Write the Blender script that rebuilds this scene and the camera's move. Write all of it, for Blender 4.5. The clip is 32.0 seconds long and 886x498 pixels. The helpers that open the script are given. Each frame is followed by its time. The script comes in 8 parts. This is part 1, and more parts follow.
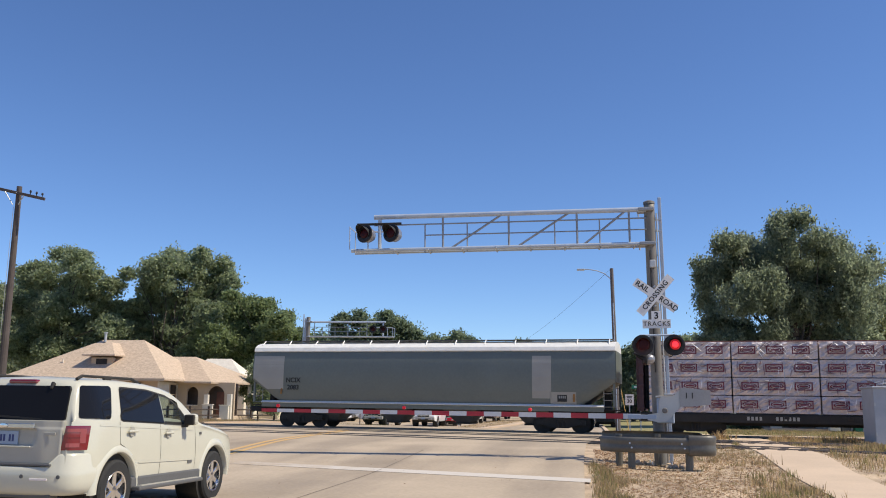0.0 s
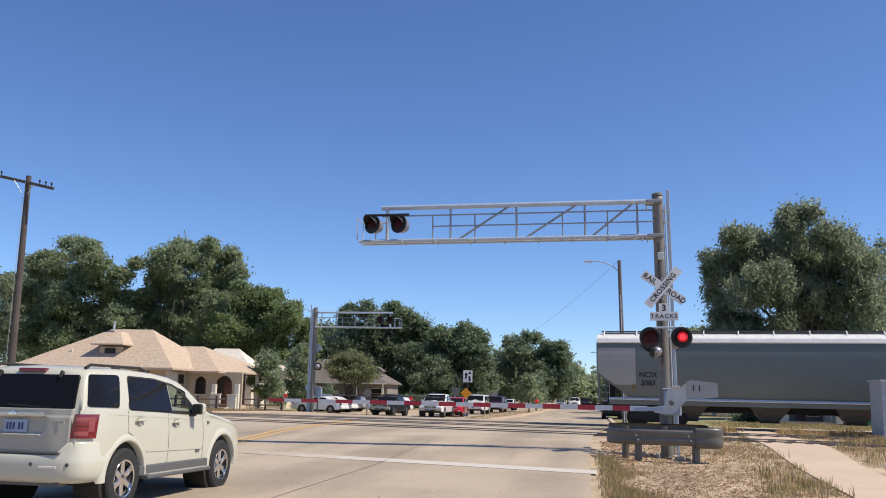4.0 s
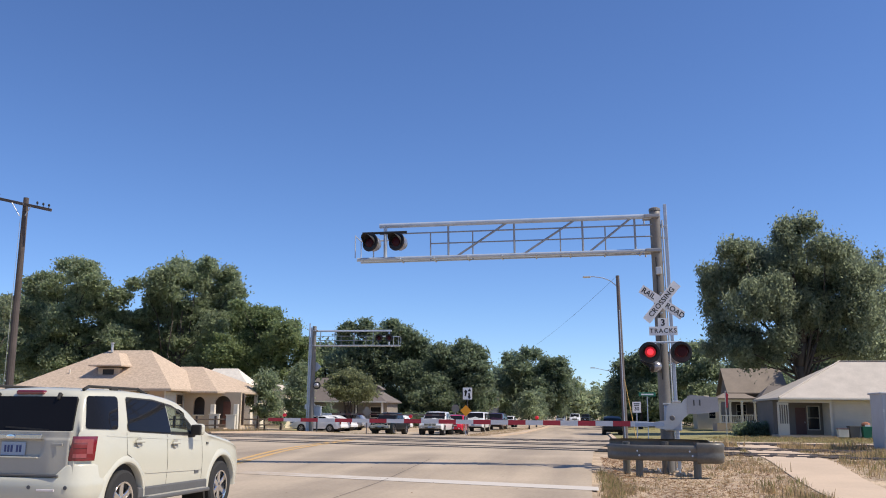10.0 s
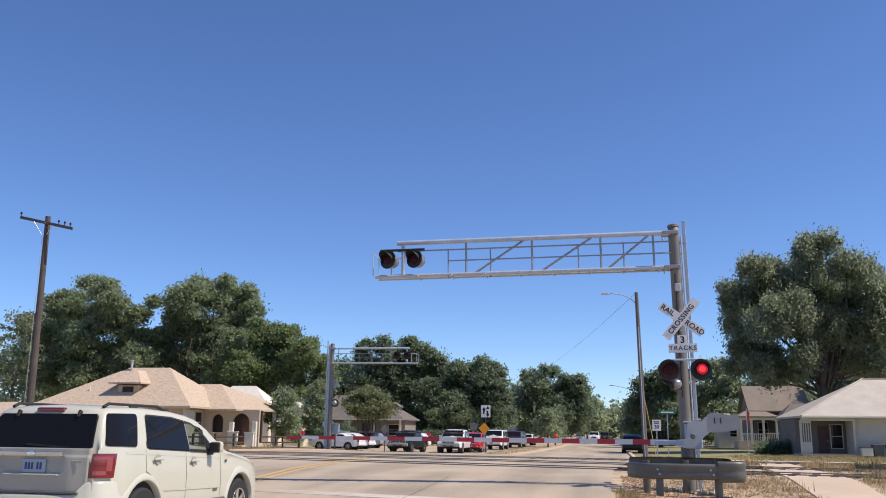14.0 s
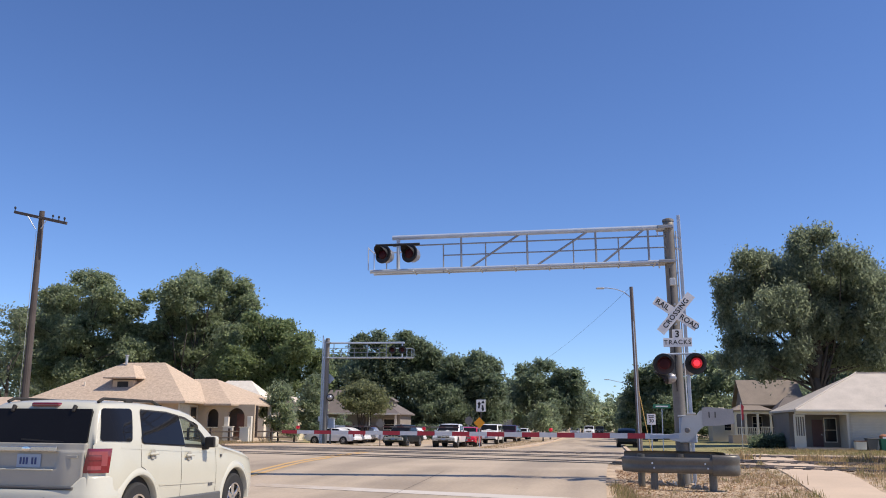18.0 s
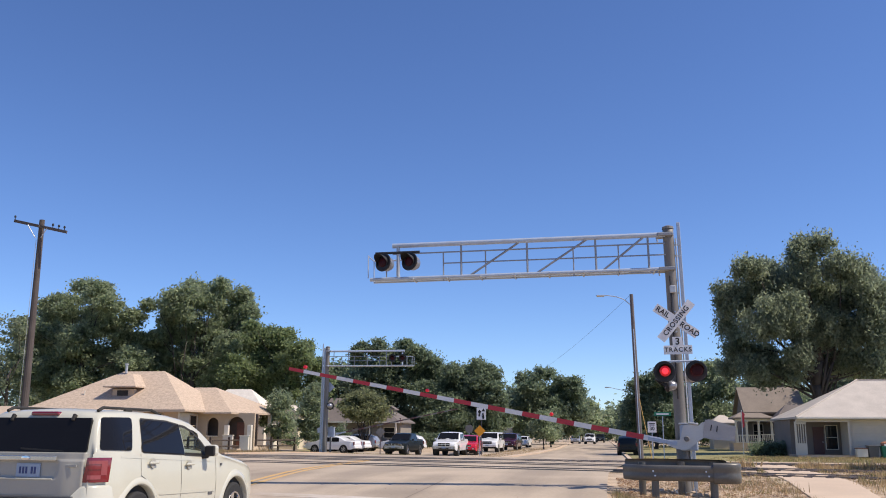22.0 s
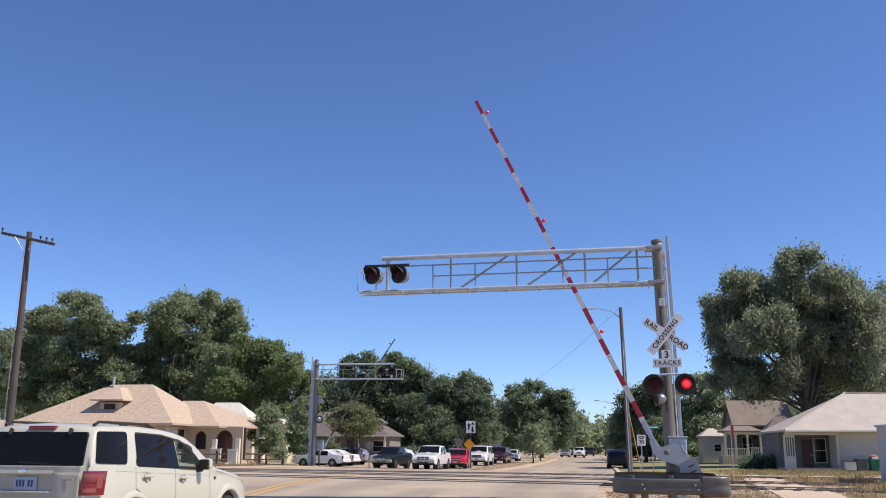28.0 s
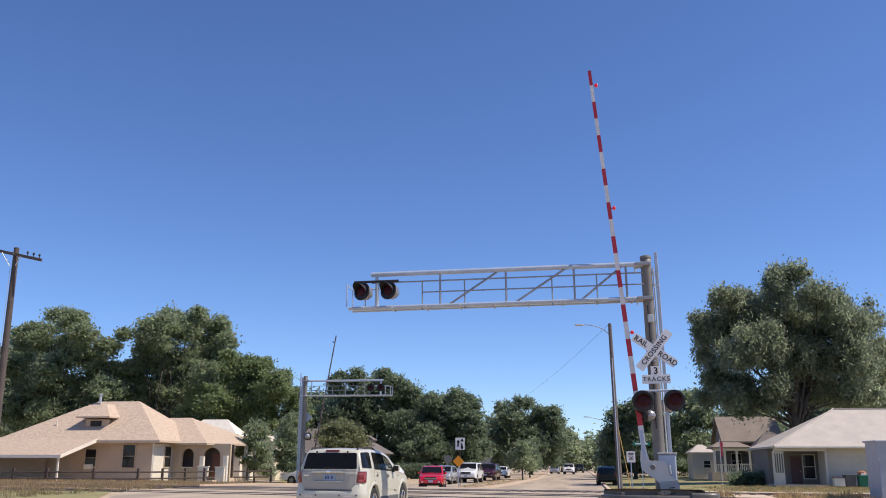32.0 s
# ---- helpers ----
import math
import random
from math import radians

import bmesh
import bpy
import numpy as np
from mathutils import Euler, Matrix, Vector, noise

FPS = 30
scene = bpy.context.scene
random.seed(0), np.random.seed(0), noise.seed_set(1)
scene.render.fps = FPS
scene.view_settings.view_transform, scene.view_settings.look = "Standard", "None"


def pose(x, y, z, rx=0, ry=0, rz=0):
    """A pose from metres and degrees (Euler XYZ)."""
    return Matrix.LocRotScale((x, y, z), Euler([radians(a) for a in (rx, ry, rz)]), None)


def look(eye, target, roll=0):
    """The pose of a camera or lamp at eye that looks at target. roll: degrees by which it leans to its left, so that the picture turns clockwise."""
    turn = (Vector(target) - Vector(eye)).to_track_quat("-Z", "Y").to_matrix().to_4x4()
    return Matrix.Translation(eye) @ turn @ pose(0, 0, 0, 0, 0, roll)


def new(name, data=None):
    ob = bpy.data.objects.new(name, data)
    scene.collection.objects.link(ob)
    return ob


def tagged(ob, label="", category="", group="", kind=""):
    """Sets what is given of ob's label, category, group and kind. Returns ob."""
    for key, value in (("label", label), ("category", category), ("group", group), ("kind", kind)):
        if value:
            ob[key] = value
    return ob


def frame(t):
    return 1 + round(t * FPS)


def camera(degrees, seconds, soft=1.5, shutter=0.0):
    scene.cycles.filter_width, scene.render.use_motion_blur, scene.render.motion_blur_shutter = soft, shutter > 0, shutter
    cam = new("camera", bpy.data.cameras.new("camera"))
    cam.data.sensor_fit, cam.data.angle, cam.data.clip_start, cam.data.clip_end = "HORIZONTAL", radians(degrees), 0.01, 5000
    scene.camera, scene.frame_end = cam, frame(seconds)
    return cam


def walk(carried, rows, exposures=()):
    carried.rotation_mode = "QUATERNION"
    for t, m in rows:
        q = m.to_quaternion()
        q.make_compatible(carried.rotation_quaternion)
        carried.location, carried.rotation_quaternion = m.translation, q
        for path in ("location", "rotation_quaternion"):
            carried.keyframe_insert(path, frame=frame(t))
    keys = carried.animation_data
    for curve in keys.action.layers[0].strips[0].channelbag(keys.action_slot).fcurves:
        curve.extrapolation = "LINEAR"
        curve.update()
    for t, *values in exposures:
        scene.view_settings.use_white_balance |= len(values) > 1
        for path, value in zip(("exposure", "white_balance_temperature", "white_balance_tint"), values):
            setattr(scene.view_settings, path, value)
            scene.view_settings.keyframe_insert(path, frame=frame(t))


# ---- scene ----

cam = camera(54.0, 32.0, soft=1.0)
EYE = (0.0, 0.0, 1.42)
# seconds and the turn of the hand-held camera in degrees
TURNS = [
    (0.0, 100.158, -0.861, 8.503), (0.5, 100.083, -0.943, 8.724), (1.0, 99.950, -0.832, 8.886), (1.5, 99.759, -0.704, 8.789),
    (2.0, 99.567, -0.739, 8.890), (2.5, 99.498, -0.886, 9.058), (3.0, 99.550, -1.073, 9.031), (3.5, 99.621, -1.196, 8.993),
    (5.5, 99.303, -1.148, 8.866), (6.0, 99.762, -1.251, 8.961), (6.5, 100.140, -1.231, 8.972), (7.0, 100.155, -1.174, 8.918),
    (7.5, 100.054, -1.031, 8.856), (8.0, 100.005, -0.873, 8.834), (8.5, 99.990, -0.829, 8.949), (9.0, 100.233, -0.623, 9.098),
    (9.5, 100.549, -0.533, 9.059), (10.0, 100.698, -0.551, 8.933), (10.5, 100.695, -0.583, 8.920), (11.0, 100.688, -0.762, 8.972),
    (11.5, 100.649, -0.734, 8.978), (12.0, 100.549, -0.692, 8.917), (12.5, 100.580, -0.769, 9.099), (13.0, 100.935, -0.817, 9.707),
    (13.5, 101.464, -0.752, 10.046), (14.0, 101.816, -0.633, 10.108), (14.5, 101.735, -0.593, 10.110), (16.5, 101.126, -0.480, 9.837),
    (17.0, 101.435, -0.465, 9.870), (17.5, 101.540, -0.524, 9.839), (18.0, 101.462, -0.535, 9.802), (18.5, 101.496, -0.553, 9.686),
    (19.0, 101.631, -0.572, 9.516), (19.5, 101.843, -0.632, 9.495), (20.0, 101.813, -0.526, 9.536), (20.5, 101.716, -0.414, 9.555),
    (21.0, 101.733, -0.352, 9.540), (21.5, 101.847, -0.348, 9.687), (22.0, 101.981, -0.408, 9.824), (22.5, 102.108, -0.471, 9.873),
    (23.0, 102.300, -0.362, 9.831), (23.5, 102.417, -0.323, 9.666), (24.0, 102.596, -0.349, 9.591), (24.5, 102.798, -0.413, 9.607),
    (25.0, 102.844, -0.455, 9.535), (25.5, 102.936, -0.578, 9.477), (27.5, 102.747, -0.433, 9.323), (28.0, 102.835, -0.352, 9.135),
    (28.5, 102.947, -0.256, 9.072), (29.0, 103.140, -0.128, 8.877), (29.5, 103.378, -0.186, 8.601), (30.0, 103.492, -0.268, 8.554),
    (30.5, 103.587, -0.191, 8.538), (31.0, 103.775, -0.271, 8.483), (31.5, 103.994, -0.299, 8.438), (32.0, 103.897, -0.235, 8.445),
]
walk(cam, [(t, pose(*EYE, a, b, c)) for t, a, b, c in TURNS],
     exposures=[(0, 0.14, 7020, 8), (4, 0.14, 6920, 9), (9, 0.15, 6820, 10), (16, 0.15, 6820, 12), (25, 0.15, 6800, 13), (32, 0.16, 6780, 13)])

# ---- light ----
SUN_EL, SUN_AZ = 52.0, 94.0  # degrees; azimuth clockwise from +y
world = bpy.data.worlds.new("sky")
scene.world = world
world.use_nodes = True
wn = world.node_tree
sky = wn.nodes.new("ShaderNodeTexSky")
sky.sky_type = "NISHITA"
sky.sun_disc = False
sky.sun_elevation = radians(SUN_EL)
sky.sun_rotation = radians(SUN_AZ)
sky.altitude = 450
sky.air_density = 0.8
sky.dust_density = 0.2
sky.ozone_density = 8.0
deep = wn.nodes.new("ShaderNodeHueSaturation")
deep.inputs["Saturation"].default_value = 1.06
deep.inputs["Hue"].default_value = 0.506
wn.links.new(sky.outputs["Color"], deep.inputs["Color"])
wn.links.new(deep.outputs["Color"], wn.nodes["Background"].inputs["Color"])
wn.nodes["Background"].inputs["Strength"].default_value = 0.15
sun_data = bpy.data.lights.new("sun", "SUN")
sun_data.energy = 4.6
sun_data.angle = radians(0.53)
sun_data.color = (1.0, 0.93, 0.82)
sun = new("sun", sun_data)
_e, _a = radians(SUN_EL), radians(SUN_AZ)
sun_dir = Vector((math.sin(_a) * math.cos(_e), math.cos(_a) * math.cos(_e), math.sin(_e)))
sun.matrix_world = look(sun_dir * 80, (0, 0, 0))
scene.view_settings.exposure = 0.0

# ---- materials ----
def material(name, rgb, rough=0.6, metal=0.0, var=0.2, scale=3.0, fine=40.0, bump=0.15, tint=None, spec=0.5, per_object=0.0, coat=0.0):
    """Two scales of tone over a base colour, fine relief, and a slight change from object to object."""
    m = bpy.data.materials.new(name)
    m.use_nodes = True
    nt = m.node_tree
    bs = nt.nodes["Principled BSDF"]
    bs.inputs["Roughness"].default_value = rough
    bs.inputs["Metallic"].default_value = metal
    bs.inputs["Specular IOR Level"].default_value = spec
    bs.inputs["Coat Weight"].default_value = coat
    co = nt.nodes.new("ShaderNodeTexCoord")
    big = nt.nodes.new("ShaderNodeTexNoise")
    big.inputs["Scale"].default_value = scale
    big.inputs["Detail"].default_value = 5
    sm = nt.nodes.new("ShaderNodeTexNoise")
    sm.inputs["Scale"].default_value = fine
    sm.inputs["Detail"].default_value = 3
    for n in (big, sm):
        nt.links.new(co.outputs["Object"], n.inputs["Vector"])
    ramp = nt.nodes.new("ShaderNodeValToRGB")
    lo = [c * (1 - var) for c in rgb]
    hi = [min(1, c * (1 + var)) for c in (tint or rgb)]
    ramp.color_ramp.elements[0].color, ramp.color_ramp.elements[0].position = (*lo, 1), 0.3
    ramp.color_ramp.elements[1].color, ramp.color_ramp.elements[1].position = (*hi, 1), 0.7
    mix = nt.nodes.new("ShaderNodeMath")
    mix.operation = "MULTIPLY_ADD"
    mix.inputs[1].default_value = 0.4
    nt.links.new(sm.outputs["Fac"], mix.inputs[0])
    half = nt.nodes.new("ShaderNodeMath")
    half.operation = "MULTIPLY"
    half.inputs[1].default_value = 0.6
    nt.links.new(big.outputs["Fac"], half.inputs[0])
    nt.links.new(half.outputs[0], mix.inputs[2])
    nt.links.new(mix.outputs[0], ramp.inputs["Fac"])
    out = ramp.outputs["Color"]
    if per_object:
        info = nt.nodes.new("ShaderNodeObjectInfo")
        hsv = nt.nodes.new("ShaderNodeHueSaturation")
        mr = nt.nodes.new("ShaderNodeMapRange")
        mr.inputs["To Min"].default_value = 1 - per_object
        mr.inputs["To Max"].default_value = 1 + per_object
        nt.links.new(info.outputs["Random"], mr.inputs["Value"])
        nt.links.new(mr.outputs[0], hsv.inputs["Value"])
        nt.links.new(out, hsv.inputs["Color"])
        out = hsv.outputs["Color"]
    nt.links.new(out, bs.inputs["Base Color"])
    if bump:
        bp = nt.nodes.new("ShaderNodeBump")
        bp.inputs["Strength"].default_value = bump
        bp.inputs["Distance"].default_value = 0.02
        nt.links.new(sm.outputs["Fac"], bp.inputs["Height"])
        nt.links.new(bp.outputs[0], bs.inputs["Normal"])
    return m


def glow(name, rgb, strength):
    m = material(name, rgb, 0.3, var=0.1, bump=0)
    bs = m.node_tree.nodes["Principled BSDF"]
    bs.inputs["Emission Color"].default_value = (*rgb, 1)
    bs.inputs["Emission Strength"].default_value = strength
    return m


def leaf_material(name, rgb, var=0.28):
    """Foliage: tone varies from leaf to leaf; thin leaves let some light through."""
    m = bpy.data.materials.new(name)
    m.use_nodes = True
    nt = m.node_tree
    bs = nt.nodes["Principled BSDF"]
    bs.inputs["Roughness"].default_value = 0.55
    geo = nt.nodes.new("ShaderNodeNewGeometry")
    ramp = nt.nodes.new("ShaderNodeValToRGB")
    ramp.color_ramp.elements[0].color = (*[c * (1 - var) for c in rgb], 1)
    ramp.color_ramp.elements[1].color = (rgb[0] * (1 + 1.15 * var), rgb[1] * (1 + var), rgb[2] * (1 + 0.8 * var), 1)
    nt.links.new(geo.outputs["Random Per Island"], ramp.inputs["Fac"])
    nt.links.new(ramp.outputs["Color"], bs.inputs["Base Color"])
    tr = nt.nodes.new("ShaderNodeBsdfTranslucent")
    nt.links.new(ramp.outputs["Color"], tr.inputs["Color"])
    mx = nt.nodes.new("ShaderNodeMixShader")
    mx.inputs[0].default_value = 0.74
    nt.links.new(bs.outputs[0], mx.inputs[1])
    nt.links.new(tr.outputs[0], mx.inputs[2])
    nt.links.new(mx.outputs[0], nt.nodes["Material Output"].inputs["Surface"])
    return m


def tinted_glass(name, rgb=(0.02, 0.025, 0.03), spec=0.6):
    m = material(name, rgb, 0.04, var=0.1, bump=0, spec=spec)
    return m


def wrap_material():
    """Loose glossy plastic wrap: slanting creases over a pinkish grey sheet."""
    m = material("crinkled_lumber_wrap", (0.62, 0.53, 0.51), 0.33, 0.0, var=0.22, scale=0.9, fine=5, bump=0)
    nt = m.node_tree
    bs = nt.nodes["Principled BSDF"]
    co = nt.nodes.new("ShaderNodeTexCoord")
    prev = None
    for rot, sc, strength in ((38, (0.8, 1.0, 5.0), 1.0), (-52, (0.8, 1.0, 4.0), 0.7)):
        mp = nt.nodes.new("ShaderNodeMapping")
        mp.inputs["Rotation"].default_value = (0, radians(rot), 0)
        mp.inputs["Scale"].default_value = sc
        nz = nt.nodes.new("ShaderNodeTexNoise")
        nz.inputs["Scale"].default_value = 1.3
        nz.inputs["Detail"].default_value = 3
        nt.links.new(co.outputs["Object"], mp.inputs["Vector"])
        nt.links.new(mp.outputs[0], nz.inputs["Vector"])
        bp = nt.nodes.new("ShaderNodeBump")
        bp.inputs["Strength"].default_value = strength
        bp.inputs["Distance"].default_value = 0.12
        nt.links.new(nz.outputs["Fac"], bp.inputs["Height"])
        if prev:
            nt.links.new(prev.outputs[0], bp.inputs["Normal"])
        prev = bp
    nt.links.new(prev.outputs[0], bs.inputs["Normal"])
    return m


WRAP = wrap_material()
CONCRETE = material("concrete_road", (0.438, 0.352, 0.257), 0.85, var=0.21, scale=0.35, fine=14, bump=0.2)
WALK = material("concrete_walk", (0.56, 0.43, 0.31), 0.85, var=0.12, scale=0.6, fine=18, bump=0.2)
SOIL = material("dry_grass_soil", (0.355, 0.258, 0.176), 0.95, var=0.42, scale=0.9, fine=16, bump=0.8, tint=(0.47, 0.36, 0.245))
LAWN = material("lawn", (0.26, 0.235, 0.11), 0.95, var=0.5, scale=0.4, fine=6, bump=0.6, tint=(0.25, 0.22, 0.09))


def stained(m, stretch, low, high, dark):
    """Long grey-brown traffic stains over a road's own colour."""
    nt = m.node_tree
    bs = nt.nodes["Principled BSDF"]
    src = bs.inputs["Base Color"].links[0].from_socket
    co = nt.nodes.new("ShaderNodeTexCoord")
    mp = nt.nodes.new("ShaderNodeMapping")
    mp.inputs["Scale"].default_value = stretch
    no = nt.nodes.new("ShaderNodeTexNoise")
    no.inputs["Scale"].default_value = 1.0
    no.inputs["Detail"].default_value = 6
    rp = nt.nodes.new("ShaderNodeValToRGB")
    rp.color_ramp.elements[0].position, rp.color_ramp.elements[0].color = low, (*dark, 1)
    rp.color_ramp.elements[1].position, rp.color_ramp.elements[1].color = high, (1, 1, 1, 1)
    mx = nt.nodes.new("ShaderNodeMix")
    mx.data_type, mx.blend_type = "RGBA", "MULTIPLY"
    mx.inputs["Factor"].default_value = 1.0
    nt.links.new(co.outputs["Object"], mp.inputs["Vector"])
    nt.links.new(mp.outputs["Vector"], no.inputs["Vector"])
    nt.links.new(no.outputs["Fac"], rp.inputs["Fac"])
    nt.links.new(src, mx.inputs[6])
    nt.links.new(rp.outputs["Color"], mx.inputs[7])
    nt.links.new(mx.outputs[2], bs.inputs["Base Color"])
    return m


def worn_paint(name, paint, bare, left=-0.32):
    """Road paint worn through to the concrete, more so towards the centre of the road."""
    m = bpy.data.materials.new(name)
    m.use_nodes = True
    nt = m.node_tree
    bs = nt.nodes["Principled BSDF"]
    bs.inputs["Roughness"].default_value = 0.85
    co = nt.nodes.new("ShaderNodeTexCoord")
    sep = nt.nodes.new("ShaderNodeSeparateXYZ")
    mr = nt.nodes.new("ShaderNodeMapRange")
    mr.inputs["From Min"].default_value, mr.inputs["From Max"].default_value = -9.0, -3.0
    mr.inputs["To Min"].default_value, mr.inputs["To Max"].default_value = left, 0.26
    no = nt.nodes.new("ShaderNodeTexNoise")
    no.inputs["Scale"].default_value = 2.6
    no.inputs["Detail"].default_value = 8
    no.inputs["Roughness"].default_value = 0.7
    ad = nt.nodes.new("ShaderNodeMath")
    rp = nt.nodes.new("ShaderNodeValToRGB")
    rp.color_ramp.elements[0].position, rp.color_ramp.elements[0].color = 0.30, (*bare, 1)
    rp.color_ramp.elements[1].position, rp.color_ramp.elements[1].color = 0.66, (*paint, 1)
    nt.links.new(co.outputs["Object"], sep.inputs[0])
    nt.links.new(co.outputs["Object"], no.inputs["Vector"])
    nt.links.new(sep.outputs["X"], mr.inputs["Value"])
    nt.links.new(mr.outputs[0], ad.inputs[0])
    nt.links.new(no.outputs["Fac"], ad.inputs[1])
    nt.links.new(ad.outputs[0], rp.inputs["Fac"])
    nt.links.new(rp.outputs["Color"], bs.inputs["Base Color"])
    return m


stained(CONCRETE, (0.55, 0.05, 0.3), 0.40, 0.56, (0.76, 0.76, 0.77))
WORN_LINE = worn_paint("worn_stop_line_paint", (0.56, 0.51, 0.45), (0.44, 0.36, 0.275))
YELLOW_LINE = worn_paint("faded_yellow_road_paint", (0.62, 0.36, 0.10), (0.47, 0.355, 0.235), 0.03)
YELLOW_TUBE = material("yellow_plastic_tube", (0.60, 0.37, 0.11), 0.6, var=0.1)
ROAD_JOINT = material("tarred_road_joint", (0.13, 0.105, 0.085), 0.9, var=0.3, scale=2)
RAIL_STEEL = material("worn_rail_steel", (0.22, 0.19, 0.17), 0.4, 0.8, var=0.3)
GALV_MAST = material("weathered_mast_steel", (0.180, 0.168, 0.152), 0.6, 0.15, var=0.18, scale=2, fine=25, bump=0.08)
GALV_DARK = material("dull_grey_guard_steel", (0.125, 0.118, 0.104), 0.45, 0.35, var=0.2, scale=3, fine=25, bump=0.06)
GALV = material("galvanised_steel", (0.41, 0.47, 0.555), 0.5, 0.2, var=0.12, scale=4, fine=30, bump=0.05)
GALV_BAR = material("bluish_truss_steel", (0.27, 0.285, 0.31), 0.55, 0.2, var=0.15, scale=4, fine=30, bump=0.05)
ALU = material("aluminium", (0.50, 0.50, 0.49), 0.4, 0.4, var=0.08, bump=0.03)
SIGNAL_BLACK = material("matt_black_paint", (0.012, 0.012, 0.014), 0.6, var=0.2)
SIGNAL_GREY = material("grey_signal_housing", (0.32, 0.32, 0.34), 0.3, 0.6, var=0.1)
SIGN_WHITE = material("sign_white_sheeting", (0.72, 0.72, 0.72), 0.5, var=0.06)
SIGN_BLACK = material("sign_black_letters", (0.015, 0.015, 0.015), 0.6, var=0.1)
ARM_RED = material("gate_red_sheeting", (0.45, 0.025, 0.04), 0.45, var=0.12)
ARM_WHITE = material("gate_white_sheeting", (0.68, 0.67, 0.66), 0.45, var=0.1)
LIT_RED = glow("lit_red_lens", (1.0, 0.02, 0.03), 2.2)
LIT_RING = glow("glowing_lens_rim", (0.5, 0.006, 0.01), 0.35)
ARM_LAMP = glow("gate_lamp_red", (0.6, 0.012, 0.025), 0.25)
DIM_RED = material("unlit_red_lens", (0.035, 0.003, 0.005), 0.5, var=0.2, spec=0.2)
TIMBER = material("weathered_pole_timber", (0.085, 0.068, 0.062), 0.9, var=0.3, scale=2, fine=30, bump=0.4)
HOPPER_GREY = material("hopper_grey_paint", (0.136, 0.155, 0.142), 0.38, var=0.12, scale=0.5, fine=9, bump=0.03)
HOPPER_PATCH = material("pale_grey_paint", (0.33, 0.32, 0.29), 0.4, var=0.1, scale=1)
HOPPER_ROOF = material("hopper_roof_white", (0.72, 0.71, 0.68), 0.5, var=0.12)
UNDER_BLACK = material("grimy_black_underframe", (0.022, 0.02, 0.018), 0.75, var=0.4)
WRAP_RED = material("maroon_printed_wrap", (0.17, 0.025, 0.045), 0.35, var=0.25)
SUV_PAINT = material("pearl_white_car_paint", (0.53, 0.515, 0.425), 0.25, var=0.03, bump=0, coat=0.3)
CAR_WHITE = material("white_car_paint", (0.74, 0.74, 0.74), 0.25, var=0.03, bump=0, coat=0.5)
CAR_RED = material("red_car_paint", (0.50, 0.012, 0.03), 0.25, var=0.05, bump=0, coat=0.6)
CAR_DARK = material("dark_green_car_paint", (0.010, 0.014, 0.014), 0.3, var=0.1, bump=0, spec=0.25, coat=0.15)
CAR_MAROON = material("dark_maroon_car_paint", (0.05, 0.012, 0.022), 0.2, var=0.1, bump=0, coat=0.6)
CAR_GREY = material("silver_car_paint", (0.40, 0.41, 0.43), 0.25, 0.4, var=0.05, bump=0, coat=0.5)
CAR_GLASS = tinted_glass("dark_car_glass", (0.010, 0.010, 0.011), 0.18)
TYRE = material("tyre_rubber", (0.02, 0.02, 0.02), 0.85, var=0.2, fine=60)
CHROME = material("chrome", (0.72, 0.72, 0.72), 0.15, 1.0, var=0.04, bump=0)
CLADDING = material("grey_plastic_cladding", (0.10, 0.10, 0.10), 0.6, var=0.1)
# silver of real trim; on the suv tailgate this grey paints in shade
SILVER_AND_SHADE = material("silver_trim_and_shaded_paint", (0.36, 0.345, 0.30), 0.4, 0.0, var=0.05, bump=0)
TAIL_RED = material("red_tail_lamp_lens", (0.17, 0.008, 0.016), 0.15, var=0.1, bump=0, coat=0.8)
TAIL_PINK = material("pinkish_lamp_lens", (0.27, 0.055, 0.065), 0.15, var=0.1, bump=0, coat=0.8)
TAIL_CLEAR = material("clear_lamp_lens", (0.65, 0.6, 0.6), 0.1, var=0.1, bump=0, coat=0.8)
PLATE = material("pale_blue_plate", (0.30, 0.37, 0.47), 0.4, var=0.1)
PLATE_BAR = material("dark_blue_bars", (0.03, 0.05, 0.16), 0.5, var=0.1)
ROOF_TAN = material("tan_shingle", (0.485, 0.374, 0.278), 0.9, var=0.26, scale=5, fine=9, bump=0.5, per_object=0.05)
STUCCO = material("tan_stucco", (0.493, 0.384, 0.275), 0.9, var=0.1, scale=1, fine=25, bump=0.3)
TRIM_CREAM = material("cream_trim", (0.68, 0.62, 0.52), 0.7, var=0.08)
ROOF_GREY = material("pale_grey_shingle", (0.50, 0.445, 0.385), 0.9, var=0.15, scale=1, fine=12, bump=0.5)
# tan shingle darkened in colour to stand for the willow's shade
ROOF_DUSK = material("tan_shingle_darkened_for_shade", (0.225, 0.185, 0.15), 0.9, var=0.18, scale=1, fine=12, bump=0.5)
ROOF_BROWN = material("grey_brown_shingle", (0.155, 0.132, 0.122), 0.9, var=0.2, scale=1, fine=12, bump=0.5)
SIDING = material("cream_siding", (0.70, 0.645, 0.55), 0.8, var=0.08, scale=1, fine=20)
SIDING_DULL = material("dull_cream_siding", (0.55, 0.50, 0.42), 0.8, var=0.1, scale=1, fine=20)
SIDING_GREY = material("siding_darkened_for_shade", (0.25, 0.22, 0.19), 0.8, var=0.1, scale=1, fine=20)
WINDOW_DARK = tinted_glass("dark_window_glass", (0.02, 0.02, 0.022), 0.25)
